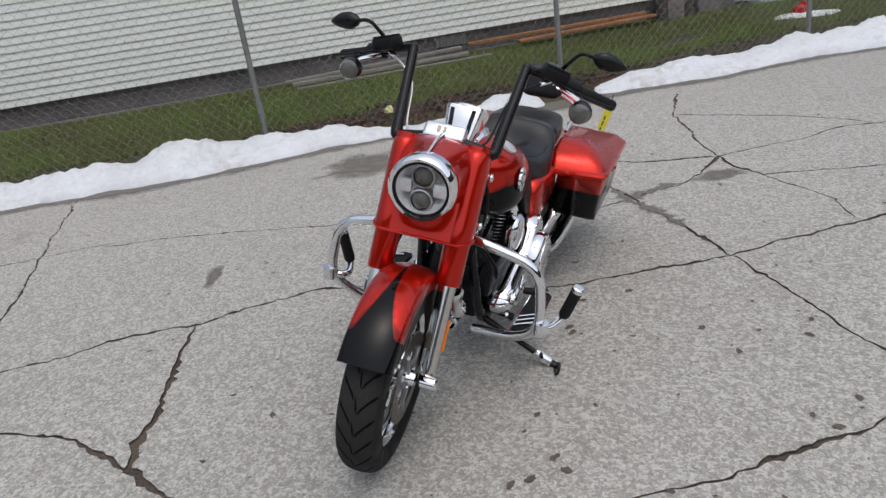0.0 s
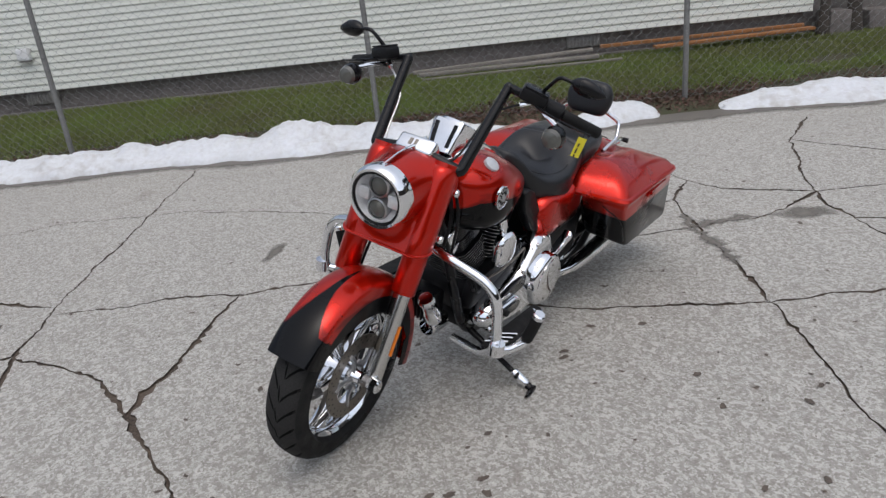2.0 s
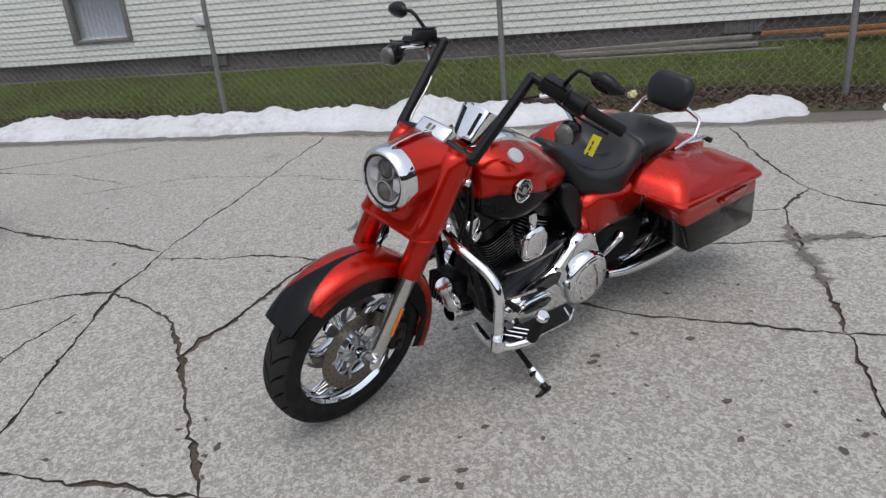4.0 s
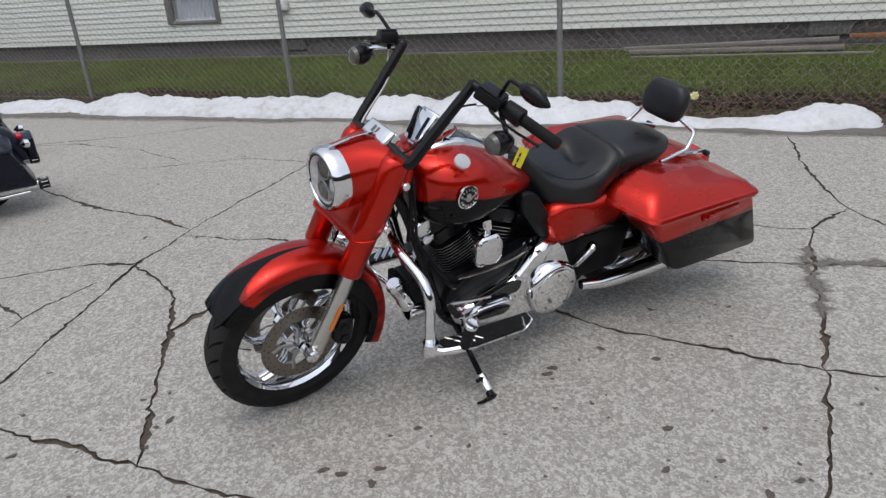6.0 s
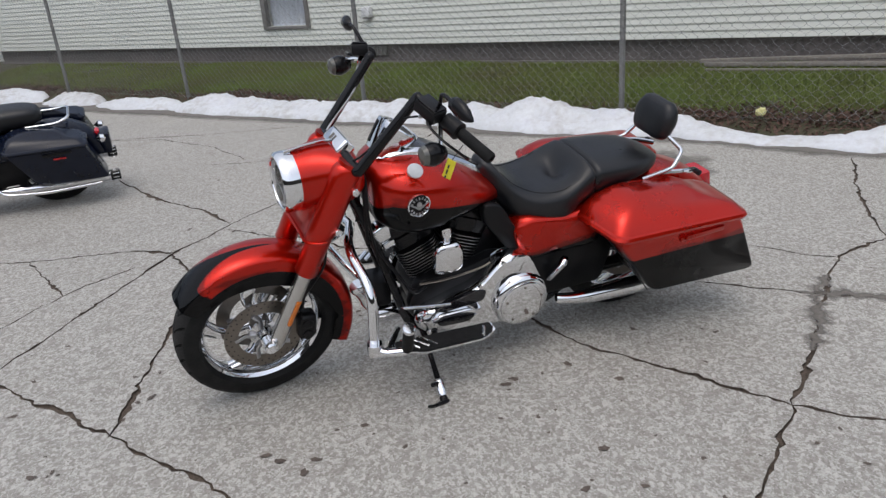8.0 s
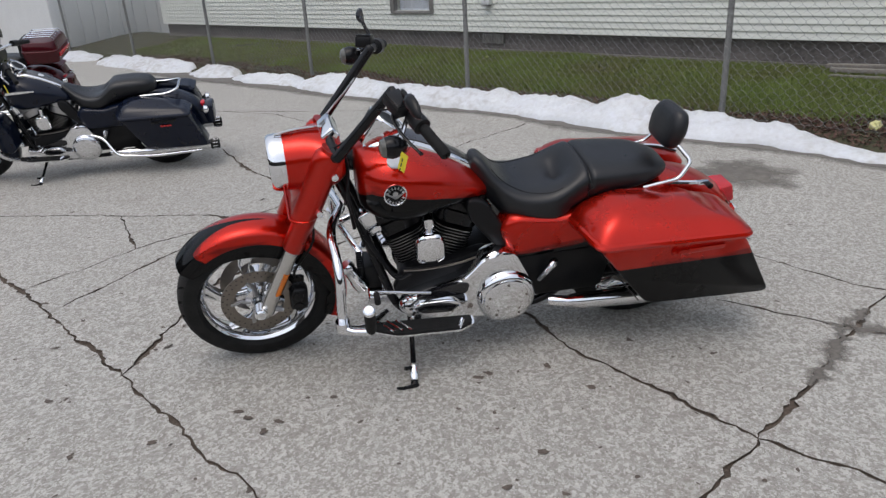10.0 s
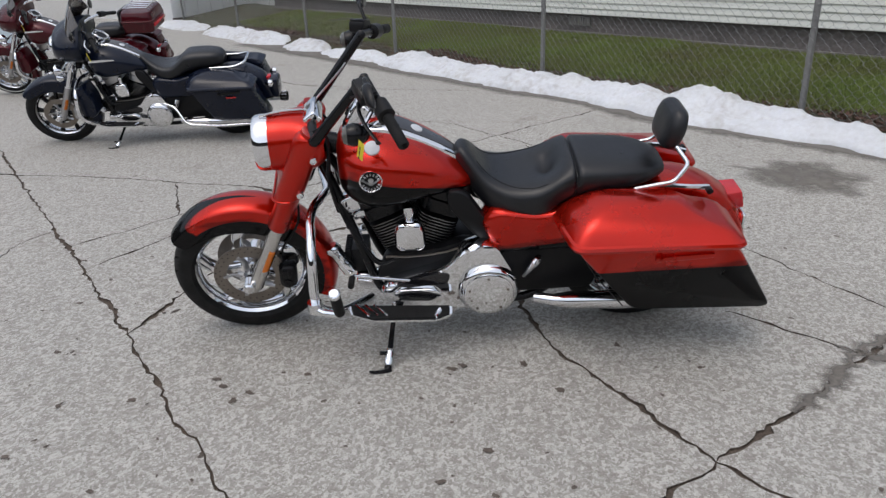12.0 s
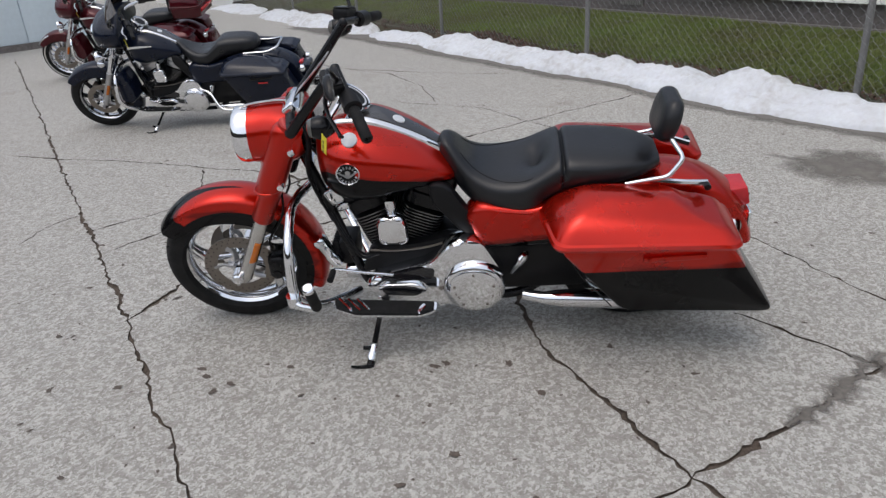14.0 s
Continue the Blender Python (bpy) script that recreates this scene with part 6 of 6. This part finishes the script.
    if caps:
        for sg in (1, -1):
            mm = Matrix.Translation((1.03, sg * 0.153, 0.917)) @ pose(0, 0, 0, -sg * 35, -2, 0)
            g = part("fuel_gauge" if sg > 0 else "filler_cap", lathe([(-0.012, 0.028), (0.002, 0.0275), (0.0032, 0.025), (0.0038, 0.0)], 32, 'Z'), dial_face if sg > 0 else chrome, tk, "round pale fuel gauge" if sg > 0 else "chrome filler cap", mm)
    if badge:
        for sg in (1, -1):
            mm = Matrix.Translation((1.04, sg * 0.2085, 0.815)) @ pose(0, 0, 0, 0, 0, 3 * sg)
            e = part("emblem", lathe([(0.0, 0.042), (sg * 0.008, 0.042), (sg * 0.010, 0.038), (sg * 0.0075, 0.036)], 36, 'Y'), chrome, tk, "round chrome and black tank emblem", mm)
            b = part("emblem_field", lathe([(sg * 0.0076, 0.0365), (sg * 0.0078, 0.001)], 32, 'Y', caps=True), satin_black, tk, m=mm)
            lt = bmesh.new()
            for k in range(16):
                if k in (0, 8):
                    continue
                a = 2 * math.pi * k / 16
                u, v = Vector((math.cos(a), 0, math.sin(a))), Vector((-math.sin(a), 0, math.cos(a)))
                tube([u * 0.0255 + Vector((0, sg * 0.0085, 0)), u * 0.0335 + Vector((0, sg * 0.0085, 0))], 0.0032, 5, lt)
            for s2 in (1, -1):
                tube([(s2 * 0.034, sg * 0.0085, 0.010), (0.0, sg * 0.0095, -0.010)], [0.002, 0.005], 6, lt)
            lathe([(sg * 0.008, 0.010), (sg * 0.010, 0.0095), (sg * 0.0105, 0.0)], 14, 'Y', (0, 0, 0.006), lt)
            part("emblem_relief", lt, brushed, tk, m=mm)
    return tk


def rear_end(root, paint, two, spec):
    wheel(root, Vector((0, 0, WR + 0.005)), WR + 0.005, 0.165, 5, Matrix.Identity(4), (1,), spec.get("whitewall", False), True)
    rf = arc_fender((0.0, 0, WR), 0.375, 0.21, 168, 20, 0.10, 40)
    for v in rf.verts:
        a = math.degrees(math.atan2(v.co.z - WR, v.co.x))
        k = 1 + 0.17 * max(0, min(1, (a - 85) / 55)) ** 1.1
        v.co.x, v.co.z = v.co.x * k, WR + (v.co.z - WR) * k
    f = part("rear_mudguard", rf, paint, root, "painted rear mudguard", crease=50)
    if two:
        stripe(f, lambda c: 0.3)
    for sg in (1, -1):
        rings, mid = [], Vector((0.425, 0.565))
        edge = outline([(0.235, 0.46), (0.60, 0.455), (0.655, 0.60), (0.60, 0.655), (0.42, 0.632), (0.25, 0.668)], 0.04, 4)
        for y, k in ((0.10, 1.0), (0.150, 1.0), (0.172, 0.975), (0.187, 0.92), (0.196, 0.82), (0.201, 0.66), (0.203, 0.40), (0.204, 0.12)):
            rings.append([Vector((mid.x + (q.x - mid.x) * k, sg * (y - 0.06 * max(0, 0.34 - q.x)), mid.y + (q.y - mid.y) * k)) for q in edge])
        body = loft(rings)
        sc = part("side_cover", body, paint, root, "painted side cover")
        if two:
            stripe(sc, lambda c: c.z - 0.50 + (c.x - 0.4) * 0.09)
        part("inner_panel", slab([(0.20, 0.25), (0.60, 0.24), (0.62, 0.50), (0.24, 0.56), (0.16, 0.45)], sg * 0.105, sg * 0.16, 0.03, 0.01), black_plastic, root, "black inner side panel")
        # heat deflector below the tank's rear
        poly = [(0.70, 0.72), (0.775, 0.735), (0.77, 0.66), (0.665, 0.52), (0.61, 0.50), (0.60, 0.56)]
        part("air_deflector", slab(poly, sg * 0.125, sg * 0.168, 0.03, 0.014), black_plastic, root, "black mid-frame air deflector")
        part("passenger_peg", tube([(0.478, sg * 0.18, 0.35), (0.472, sg * 0.19, 0.36), (0.437, sg * 0.228, 0.452), (0.433, sg * 0.230, 0.462)], [0.018, 0.027, 0.029, 0.016], 14, flat=0.6), chrome, root, "folded chrome passenger peg")
    return f


def red_bike():
    root = thing("motorcycle", pose(0.953, 3.452, 0.0, 0, 0, -113.7) @ pose(0, 0, 0, -13.0), "orange-red and black touring motorcycle leaning on its side stand", "motorcycle")
    S = steer_matrix(6.0)
    spec = dict(paint=paint_two, two=True, spokes=5, slider=slider_polish, caliper=satin_black, covers=True)
    front_end(root, S, spec)
    c, r = nacelle(root, S, paint_two, True)
    headlamp(root, S, c + Vector((0.012, 0, 0)), r, chrome)
    ape_bars(root, S)
    frame_and_stand(root, satin_black, (1.03, 0.44, 0.098))
    engine(root, chrome, satin_black)
    crash_bar(root, True)
    for sg in (1, -1):
        floorboard(root, sg)
        muffler(root, sg, 0.225, satin_black, -0.05)
        saddlebag(root, sg, paint_two, True, latch=paint_red)
    part("shift_lever", tube(bend([(0.93, 0.24, 0.385), (1.03, 0.26, 0.415), (1.14, 0.28, 0.452), (1.14, 0.31, 0.452)], 0.02), 0.0065, 10), chrome, root, "chrome heel-toe shifter")
    part("shift_peg", tube([(1.14, 0.295, 0.452), (1.14, 0.35, 0.454)], 0.012, 12), rubber, root)
    tank(root, paint_two, True, True)
    st = seat_part(root, [(0.738, 0.034, 0.824, 0.77, 0), (0.722, 0.058, 0.845, 0.735, 0), (0.688, 0.090, 0.834, 0.68, 0.002), (0.62, 0.140, 0.766, 0.612, 0.010), (0.54, 0.178, 0.740, 0.577, 0.018), (0.45, 0.192, 0.746, 0.578, 0.024), (0.40, 0.188, 0.765, 0.592, 0.030), (0.36, 0.180, 0.784, 0.625, 0.026), (0.325, 0.173, 0.798, 0.640, 0.006), (0.305, 0.168, 0.802, 0.648, 0.0), (0.294, 0.160, 0.788, 0.652, 0.0), (0.283, 0.164, 0.799, 0.658, 0.0), (0.26, 0.167, 0.803, 0.664, 0.0), (0.15, 0.162, 0.798, 0.676, 0.002), (0.05, 0.142, 0.788, 0.694, 0.002), (-0.01, 0.112, 0.772, 0.708, 0), (-0.045, 0.078, 0.760, 0.718, 0)], "black leather two-up seat")
    rear_end(root, paint_two, True, spec)
    # backrest
    poly = outline([(-0.095, -0.055), (0.095, -0.055), (0.115, 0.04), (0.08, 0.10), (-0.08, 0.10), (-0.115, 0.04)], 0.05, 5)
    rows = []
    for x, k in ((-0.028, 0.80), (-0.022, 0.95), (-0.006, 1.0), (0.012, 0.98), (0.026, 0.90), (0.032, 0.75), (0.034, 0.4)):
        rows.append([Vector((x, p.x * k, p.y * k)) for p in poly])
    bk = part("backrest", loft(rows), leather, root, "black padded passenger backrest", Matrix.Translation((-0.062, 0, 0.868)) @ pose(0, 0, 0, 0, -14, 0), crease=60)
    for sg in (1, -1):
        part("backrest_strut", tube(bend([(-0.072, sg * 0.09, 0.838), (-0.108, sg * 0.150, 0.795), (-0.060, sg * 0.168, 0.735), (0.085, sg * 0.170, 0.712)], 0.022), 0.0085, 10), chrome, root, "chrome backrest strut")
        part("rack_rail", tube(bend([(0.0, sg * 0.165, 0.722), (-0.12, sg * 0.165, 0.708), (-0.20, sg * 0.14, 0.69)], 0.03), 0.011, 8), chrome, root)
        part("rail_knob", lathe([(sg * 0.155, 0.012), (sg * 0.178, 0.012), (sg * 0.180, 0.0)], 12, 'Y', (-0.195, 0, 0.692)), satin_black, root)
    # tail lamp
    tm = Matrix.Translation((-0.306, 0, 0.552)) @ pose(0, 0, 0, 0, 16, 0)
    tl = part("tail_lamp", block(-0.012, 0.016, -0.066, 0.066, -0.055, 0.052, 0.010, seg=2), chrome, root, "red tail lamp in a chrome housing", tm)
    ln = block(-0.086, -0.0125, -0.058, 0.058, -0.045, 0.045, 0.010, seg=2)
    for v in ln.verts:
        if v.co.x < -0.06:
            v.co.z, v.co.y = v.co.z * 0.86 - 0.004, v.co.y * 0.93
    part("lamp_lens", ln, lens_red, tl)
    part("lens_rib", block(-0.0875, -0.074, -0.050, 0.050, -0.003, 0.003), paint_wine, tl)
    part("number_bracket", block(-0.40, -0.385, -0.09, 0.09, 0.40, 0.52, 0.006), chrome, root, "chrome bracket below the tail lamp")
    for sg in (1, -1):
        ind = part("indicator", lathe([(-0.035, 0.0), (-0.033, 0.022), (-0.018, 0.036), (0.01, 0.036), (0.04, 0.0)], 20, 'X', (-0.315, sg * 0.10, 0.475)), chrome, root, "chrome rear turn signal")
        part("indicator_lens", lathe([(-0.036, 0.030), (-0.046, 0.018), (-0.050, 0.0)], 20, 'X', (-0.315, sg * 0.10, 0.475)), lens_smoke, ind)
    return root


red_bike()


def batwing(root, S, paint, screen_mat, r):
    """Fork-mounted batwing fairing with windscreen and headlamp."""
    half = [(0.0, 0.80), (0.09, 0.80), (0.14, 0.845), (0.20, 0.855), (0.30, 0.90), (0.355, 0.985), (0.345, 1.05), (0.27, 1.10), (0.16, 1.135), (0.0, 1.15)]
    ring = [Vector((0, y, z)) for y, z in half] + [Vector((0, -y, z)) for y, z in half[-2:0:-1]]
    c = Vector((0, 0, 0.94))
    rows = []
    for x, k in ((1.20, 0.965), (1.215, 1.0), (1.26, 1.0), (1.33, 0.97), (1.395, 0.87), (1.43, 0.70), (1.445, 0.45)):
        rows.append([Vector((x - 0.20 * (abs(p.y) * k) ** 1.5 + 0.10 * (0.94 - (c.z + (p.z - c.z) * k)), p.y * k, c.z + (p.z - c.z) * k)) for p in ring])
    fa = part("fairing", loft(rows), paint, root, "painted batwing fairing", S, crease=50)
    rows = []
    for k in range(13):
        y = -0.27 + 0.54 * k / 12
        top = 0.23 * (1 - (y / 0.30) ** 4)
        x = 1.315 - 0.9 * y * y
        rows.append([Vector((x, y, 1.10 - 0.2 * y * y)), Vector((x - 0.05, y * 0.95, 1.10 + top * 0.5)), Vector((x - 0.11, y * 0.85, 1.10 + top)), Vector((x - 0.115, y * 0.85, 1.10 + top)), Vector((x - 0.055, y * 0.95, 1.10 + top * 0.5)), Vector((x - 0.006, y, 1.10 - 0.2 * y * y))])
    part("windscreen", loft(rows), screen_mat, fa, "low smoked windscreen")
    for y in (-0.16, -0.06, 0.06, 0.16):
        part("gauge", lathe([(1.195, 0.036), (1.188, 0.036), (1.186, 0.030), (1.189, 0.028), (1.190, 0.0)], 20, 'X', (0, y, 1.02)), chrome, fa)
    headlamp(root, S, (1.462, 0, 0.93), r, chrome)
    for sg in (1, -1):
        part("passing_lamp", lathe([(-0.05, 0.0), (-0.045, 0.03), (-0.015, 0.052), (0.01, 0.055), (0.016, 0.048), (0.018, 0.0)], 24, 'X', (1.43, sg * 0.235, 0.80)), chrome, root, "chrome passing lamp", S)
        part("turn_signal", lathe([(0.03, 0.0), (0.026, 0.022), (0.008, 0.034), (-0.03, 0.02), (-0.04, 0.0)], 18, 'X', (1.41, sg * 0.285, 0.755)), chrome, root, "chrome turn signal", S)
        mir = part("fairing_mirror", tube([(1.18, sg * 0.29, 1.08), (1.17, sg * 0.36, 1.13)], 0.007, 8), satin_black, root, "black mirror", S)
        part("mirror_shell", lathe([(0.012, 0.0), (0.008, 0.035), (-0.008, 0.042), (-0.012, 0.0)], 20, 'X', (1.165, sg * 0.40, 1.15)), satin_black, mir)
    part("lamp_bar", tube([(1.405, -0.285, 0.765), (1.42, 0, 0.76), (1.405, 0.285, 0.765)], 0.011, 8), chrome, root, "", S)
    return fa


def low_bars(root, S):
    bars = part("handlebar", tube(bend([(1.00, -0.42, 1.045), (1.06, -0.27, 1.09), (1.17, -0.12, 1.10), (1.20, 0, 1.06), (1.17, 0.12, 1.10), (1.06, 0.27, 1.09), (1.00, 0.42, 1.045)], 0.05), 0.0135, 12), chrome, root, "chrome handlebar", S)
    for sg in (1, -1):
        a, b = Vector((1.045, sg * 0.31, 1.078)), Vector((0.985, sg * 0.455, 1.03))
        part("grip", tube([a, a + (b - a) * 0.03, b], [0.014, 0.018, 0.017], 12), rubber, bars, "black grip")
        part("switch_housing", tube([a - (b - a) * 0.45, a], 0.026, 10), black_plastic, bars)
        part("lever", tube(smooth_path([a + Vector((0.05, 0, 0)), a + (b - a) * 0.5 + Vector((0.075, 0, 0)), b + Vector((0.06, 0, 0))]), 0.007, 8), chrome, bars)
    part("price_tag", block(-0.0006, 0.0006, -0.018, 0.018, -0.075, 0.0), tag_yellow, bars, "yellow paper tag", Matrix.Translation((1.10, 0.37, 0.99)) @ pose(0, 0, 0, 8, 6, 30))
    return bars


def rounded_seat(root, label):
    return seat_part(root, [(0.735, 0.045, 0.825, 0.77, 0), (0.70, 0.075, 0.815, 0.71, 0), (0.62, 0.13, 0.768, 0.64, 0.006), (0.53, 0.170, 0.745, 0.61, 0.012), (0.44, 0.178, 0.755, 0.61, 0.012), (0.37, 0.165, 0.80, 0.64, 0.006), (0.32, 0.155, 0.835, 0.66, 0.002), (0.22, 0.145, 0.845, 0.675, 0), (0.10, 0.135, 0.842, 0.69, 0), (0.02, 0.11, 0.825, 0.71, 0), (-0.02, 0.06, 0.79, 0.73, 0)], label)


def touring_bike(m, label, paint, screen, trunk, ww, steer):
    root = thing("motorcycle", m, label, "motorcycle", "motorcycles parked in a row")
    S = steer_matrix(steer)
    spec = dict(paint=paint, two=False, spokes=18 if trunk else 9, spoke_mat=None if trunk else satin_black, slider=brushed, caliper=brushed, covers=False, whitewall=ww, far=True)
    front_end(root, S, spec)
    batwing(root, S, paint, screen, 0.09)
    low_bars(root, S)
    frame_and_stand(root, satin_black, (1.03, 0.42, 0.092))
    engine(root, chrome, brushed)
    crash_bar(root, False)
    for sg in (1, -1):
        floorboard(root, sg)
        muffler(root, sg, 0.245, satin_black, 0.01)
        bag = saddlebag(root, sg, paint, False, rails=False, latch=black_plastic)
        part("bag_mark", block(-0.14, -0.05, sg * 0.4055, sg * 0.4075, 0.520, 0.532), mark_red, bag)
        part("leg_shield", slab([(1.20, 0.36), (1.27, 0.40), (1.265, 0.64), (1.20, 0.67), (1.15, 0.55), (1.13, 0.40)], sg * 0.13, sg * 0.345, 0.03, 0.02), paint, root, "painted lower fairing")
        part("guard_bar", tube(bend([(0.60, sg * 0.20, 0.42), (0.47, sg * 0.25, 0.40), (0.36, sg * 0.36, 0.265), (0.05, sg * 0.385, 0.25), (-0.34, sg * 0.36, 0.25)], 0.06), 0.014, 12), chrome, root, "chrome saddlebag guard")
    tank(root, paint, False, False, False)
    for sg in (1, -1):
        part("tank_script", slab([(1.13, 0.83), (0.90, 0.842), (0.90, 0.850), (1.0, 0.856), (1.12, 0.852)], sg * 0.205, sg * 0.2135, 0.003, 0.002), chrome, root, "chrome tank badge")
    rounded_seat(root, "black leather touring seat")
    rear_end(root, paint, False, spec)
    part("tail_lamp", block(-0.40, -0.36, -0.045, 0.045, 0.52, 0.565, 0.012), lens_red, root, "red tail lamp")
    for sg in (1, -1):
        part("turn_signal", lathe([(-0.04, 0.0), (-0.03, 0.03), (0.0, 0.036), (0.04, 0.0)], 18, 'X', (-0.40, sg * 0.15, 0.54)), chrome, root, "chrome turn signal")
    part("rear_tip", block(-0.47, -0.38, -0.10, 0.10, 0.38, 0.55, 0.02), paint, root)
    if trunk:
        pts = [(-0.46, -0.24), (-0.46, 0.24), (-0.36, 0.28), (-0.10, 0.26), (-0.06, 0.20), (-0.06, -0.20), (-0.10, -0.26), (-0.36, -0.28)]
        ring = outline(pts, 0.06, 4)
        c = sum(ring, Vector((0, 0))) / len(ring)
        rows = []
        for z, k in ((0.78, 0.88), (0.79, 0.94), (0.86, 0.985), (0.905, 1.0), (0.91, 1.02), (0.925, 1.02), (0.93, 0.99), (0.99, 0.95), (1.02, 0.88), (1.03, 0.7)):
            rows.append([Vector((c.x + (p.x - c.x) * k, c.y + (p.y - c.y) * k, z)) for p in ring])
        tr = part("luggage_trunk", loft(rows), paint, root, "dark red luggage trunk")
        part("trunk_backrest", slab([(-0.055, 0.84), (-0.02, 0.84), (-0.03, 1.03), (-0.06, 1.03)], -0.17, 0.17, 0.012, 0.03), leather, root, "black trunk backrest")
        for k in range(5):
            y = -0.16 + 0.08 * k
            part("rack_bar", tube(bend([(-0.10, y, 1.03), (-0.12, y, 1.065), (-0.40, y, 1.065), (-0.43, y, 1.03)], 0.02), 0.006, 8), chrome, tr)
        part("rack_bar", tube([(-0.12, -0.19, 1.065), (-0.12, 0.19, 1.065)], 0.006, 8), chrome, tr)
        part("rack_bar", tube([(-0.40, -0.19, 1.065), (-0.40, 0.19, 1.065)], 0.006, 8), chrome, tr)
        part("trunk_lamp", block(-0.475, -0.45, -0.2, 0.2, 0.845, 0.885, 0.01), lens_red, tr, "red trunk light strip")
        part("fender_trim", tube([AXLE + Vector((0.36 * math.cos(radians(a)), 0.078, 0.36 * math.sin(radians(a)) - 0.03)) for a in range(42, 75, 4)], 0.008, 8), chrome, root, "chrome mudguard trim", S)
        part("rear_rail", tube(bend([(-0.30, 0.20, 0.42), (-0.50, 0.30, 0.40), (-0.50, 0.38, 0.33)], 0.03), 0.012, 10), chrome, root, "chrome bag rail")
    else:
        part("grab_rail", tube(bend([(0.10, 0.165, 0.715), (-0.12, 0.165, 0.718), (-0.21, 0.13, 0.745), (-0.21, -0.13, 0.745), (-0.12, -0.165, 0.718), (0.10, -0.165, 0.715)], 0.06), 0.011, 10), chrome, root, "chrome passenger grab rail")
    return root


smoke = material("smoked_screen", (0.045, 0.034, 0.025), rough=0.15, spread=0.1, coat=1.0)
touring_bike(pose(-3.60, 2.525, 0, 0, 0, -111.3) @ pose(0, 0, 0, -13) @ Matrix.Scale(0.96, 4), "dark blue touring motorcycle with a batwing fairing on its stand", paint_navy, smoke, False, False, 8)
touring_bike(pose(-6.968, 1.83, 0, 0, 0, -113.5) @ pose(0, 0, 0, -12), "dark red touring motorcycle with a luggage trunk on its stand", paint_wine, smoke, True, True, 8)
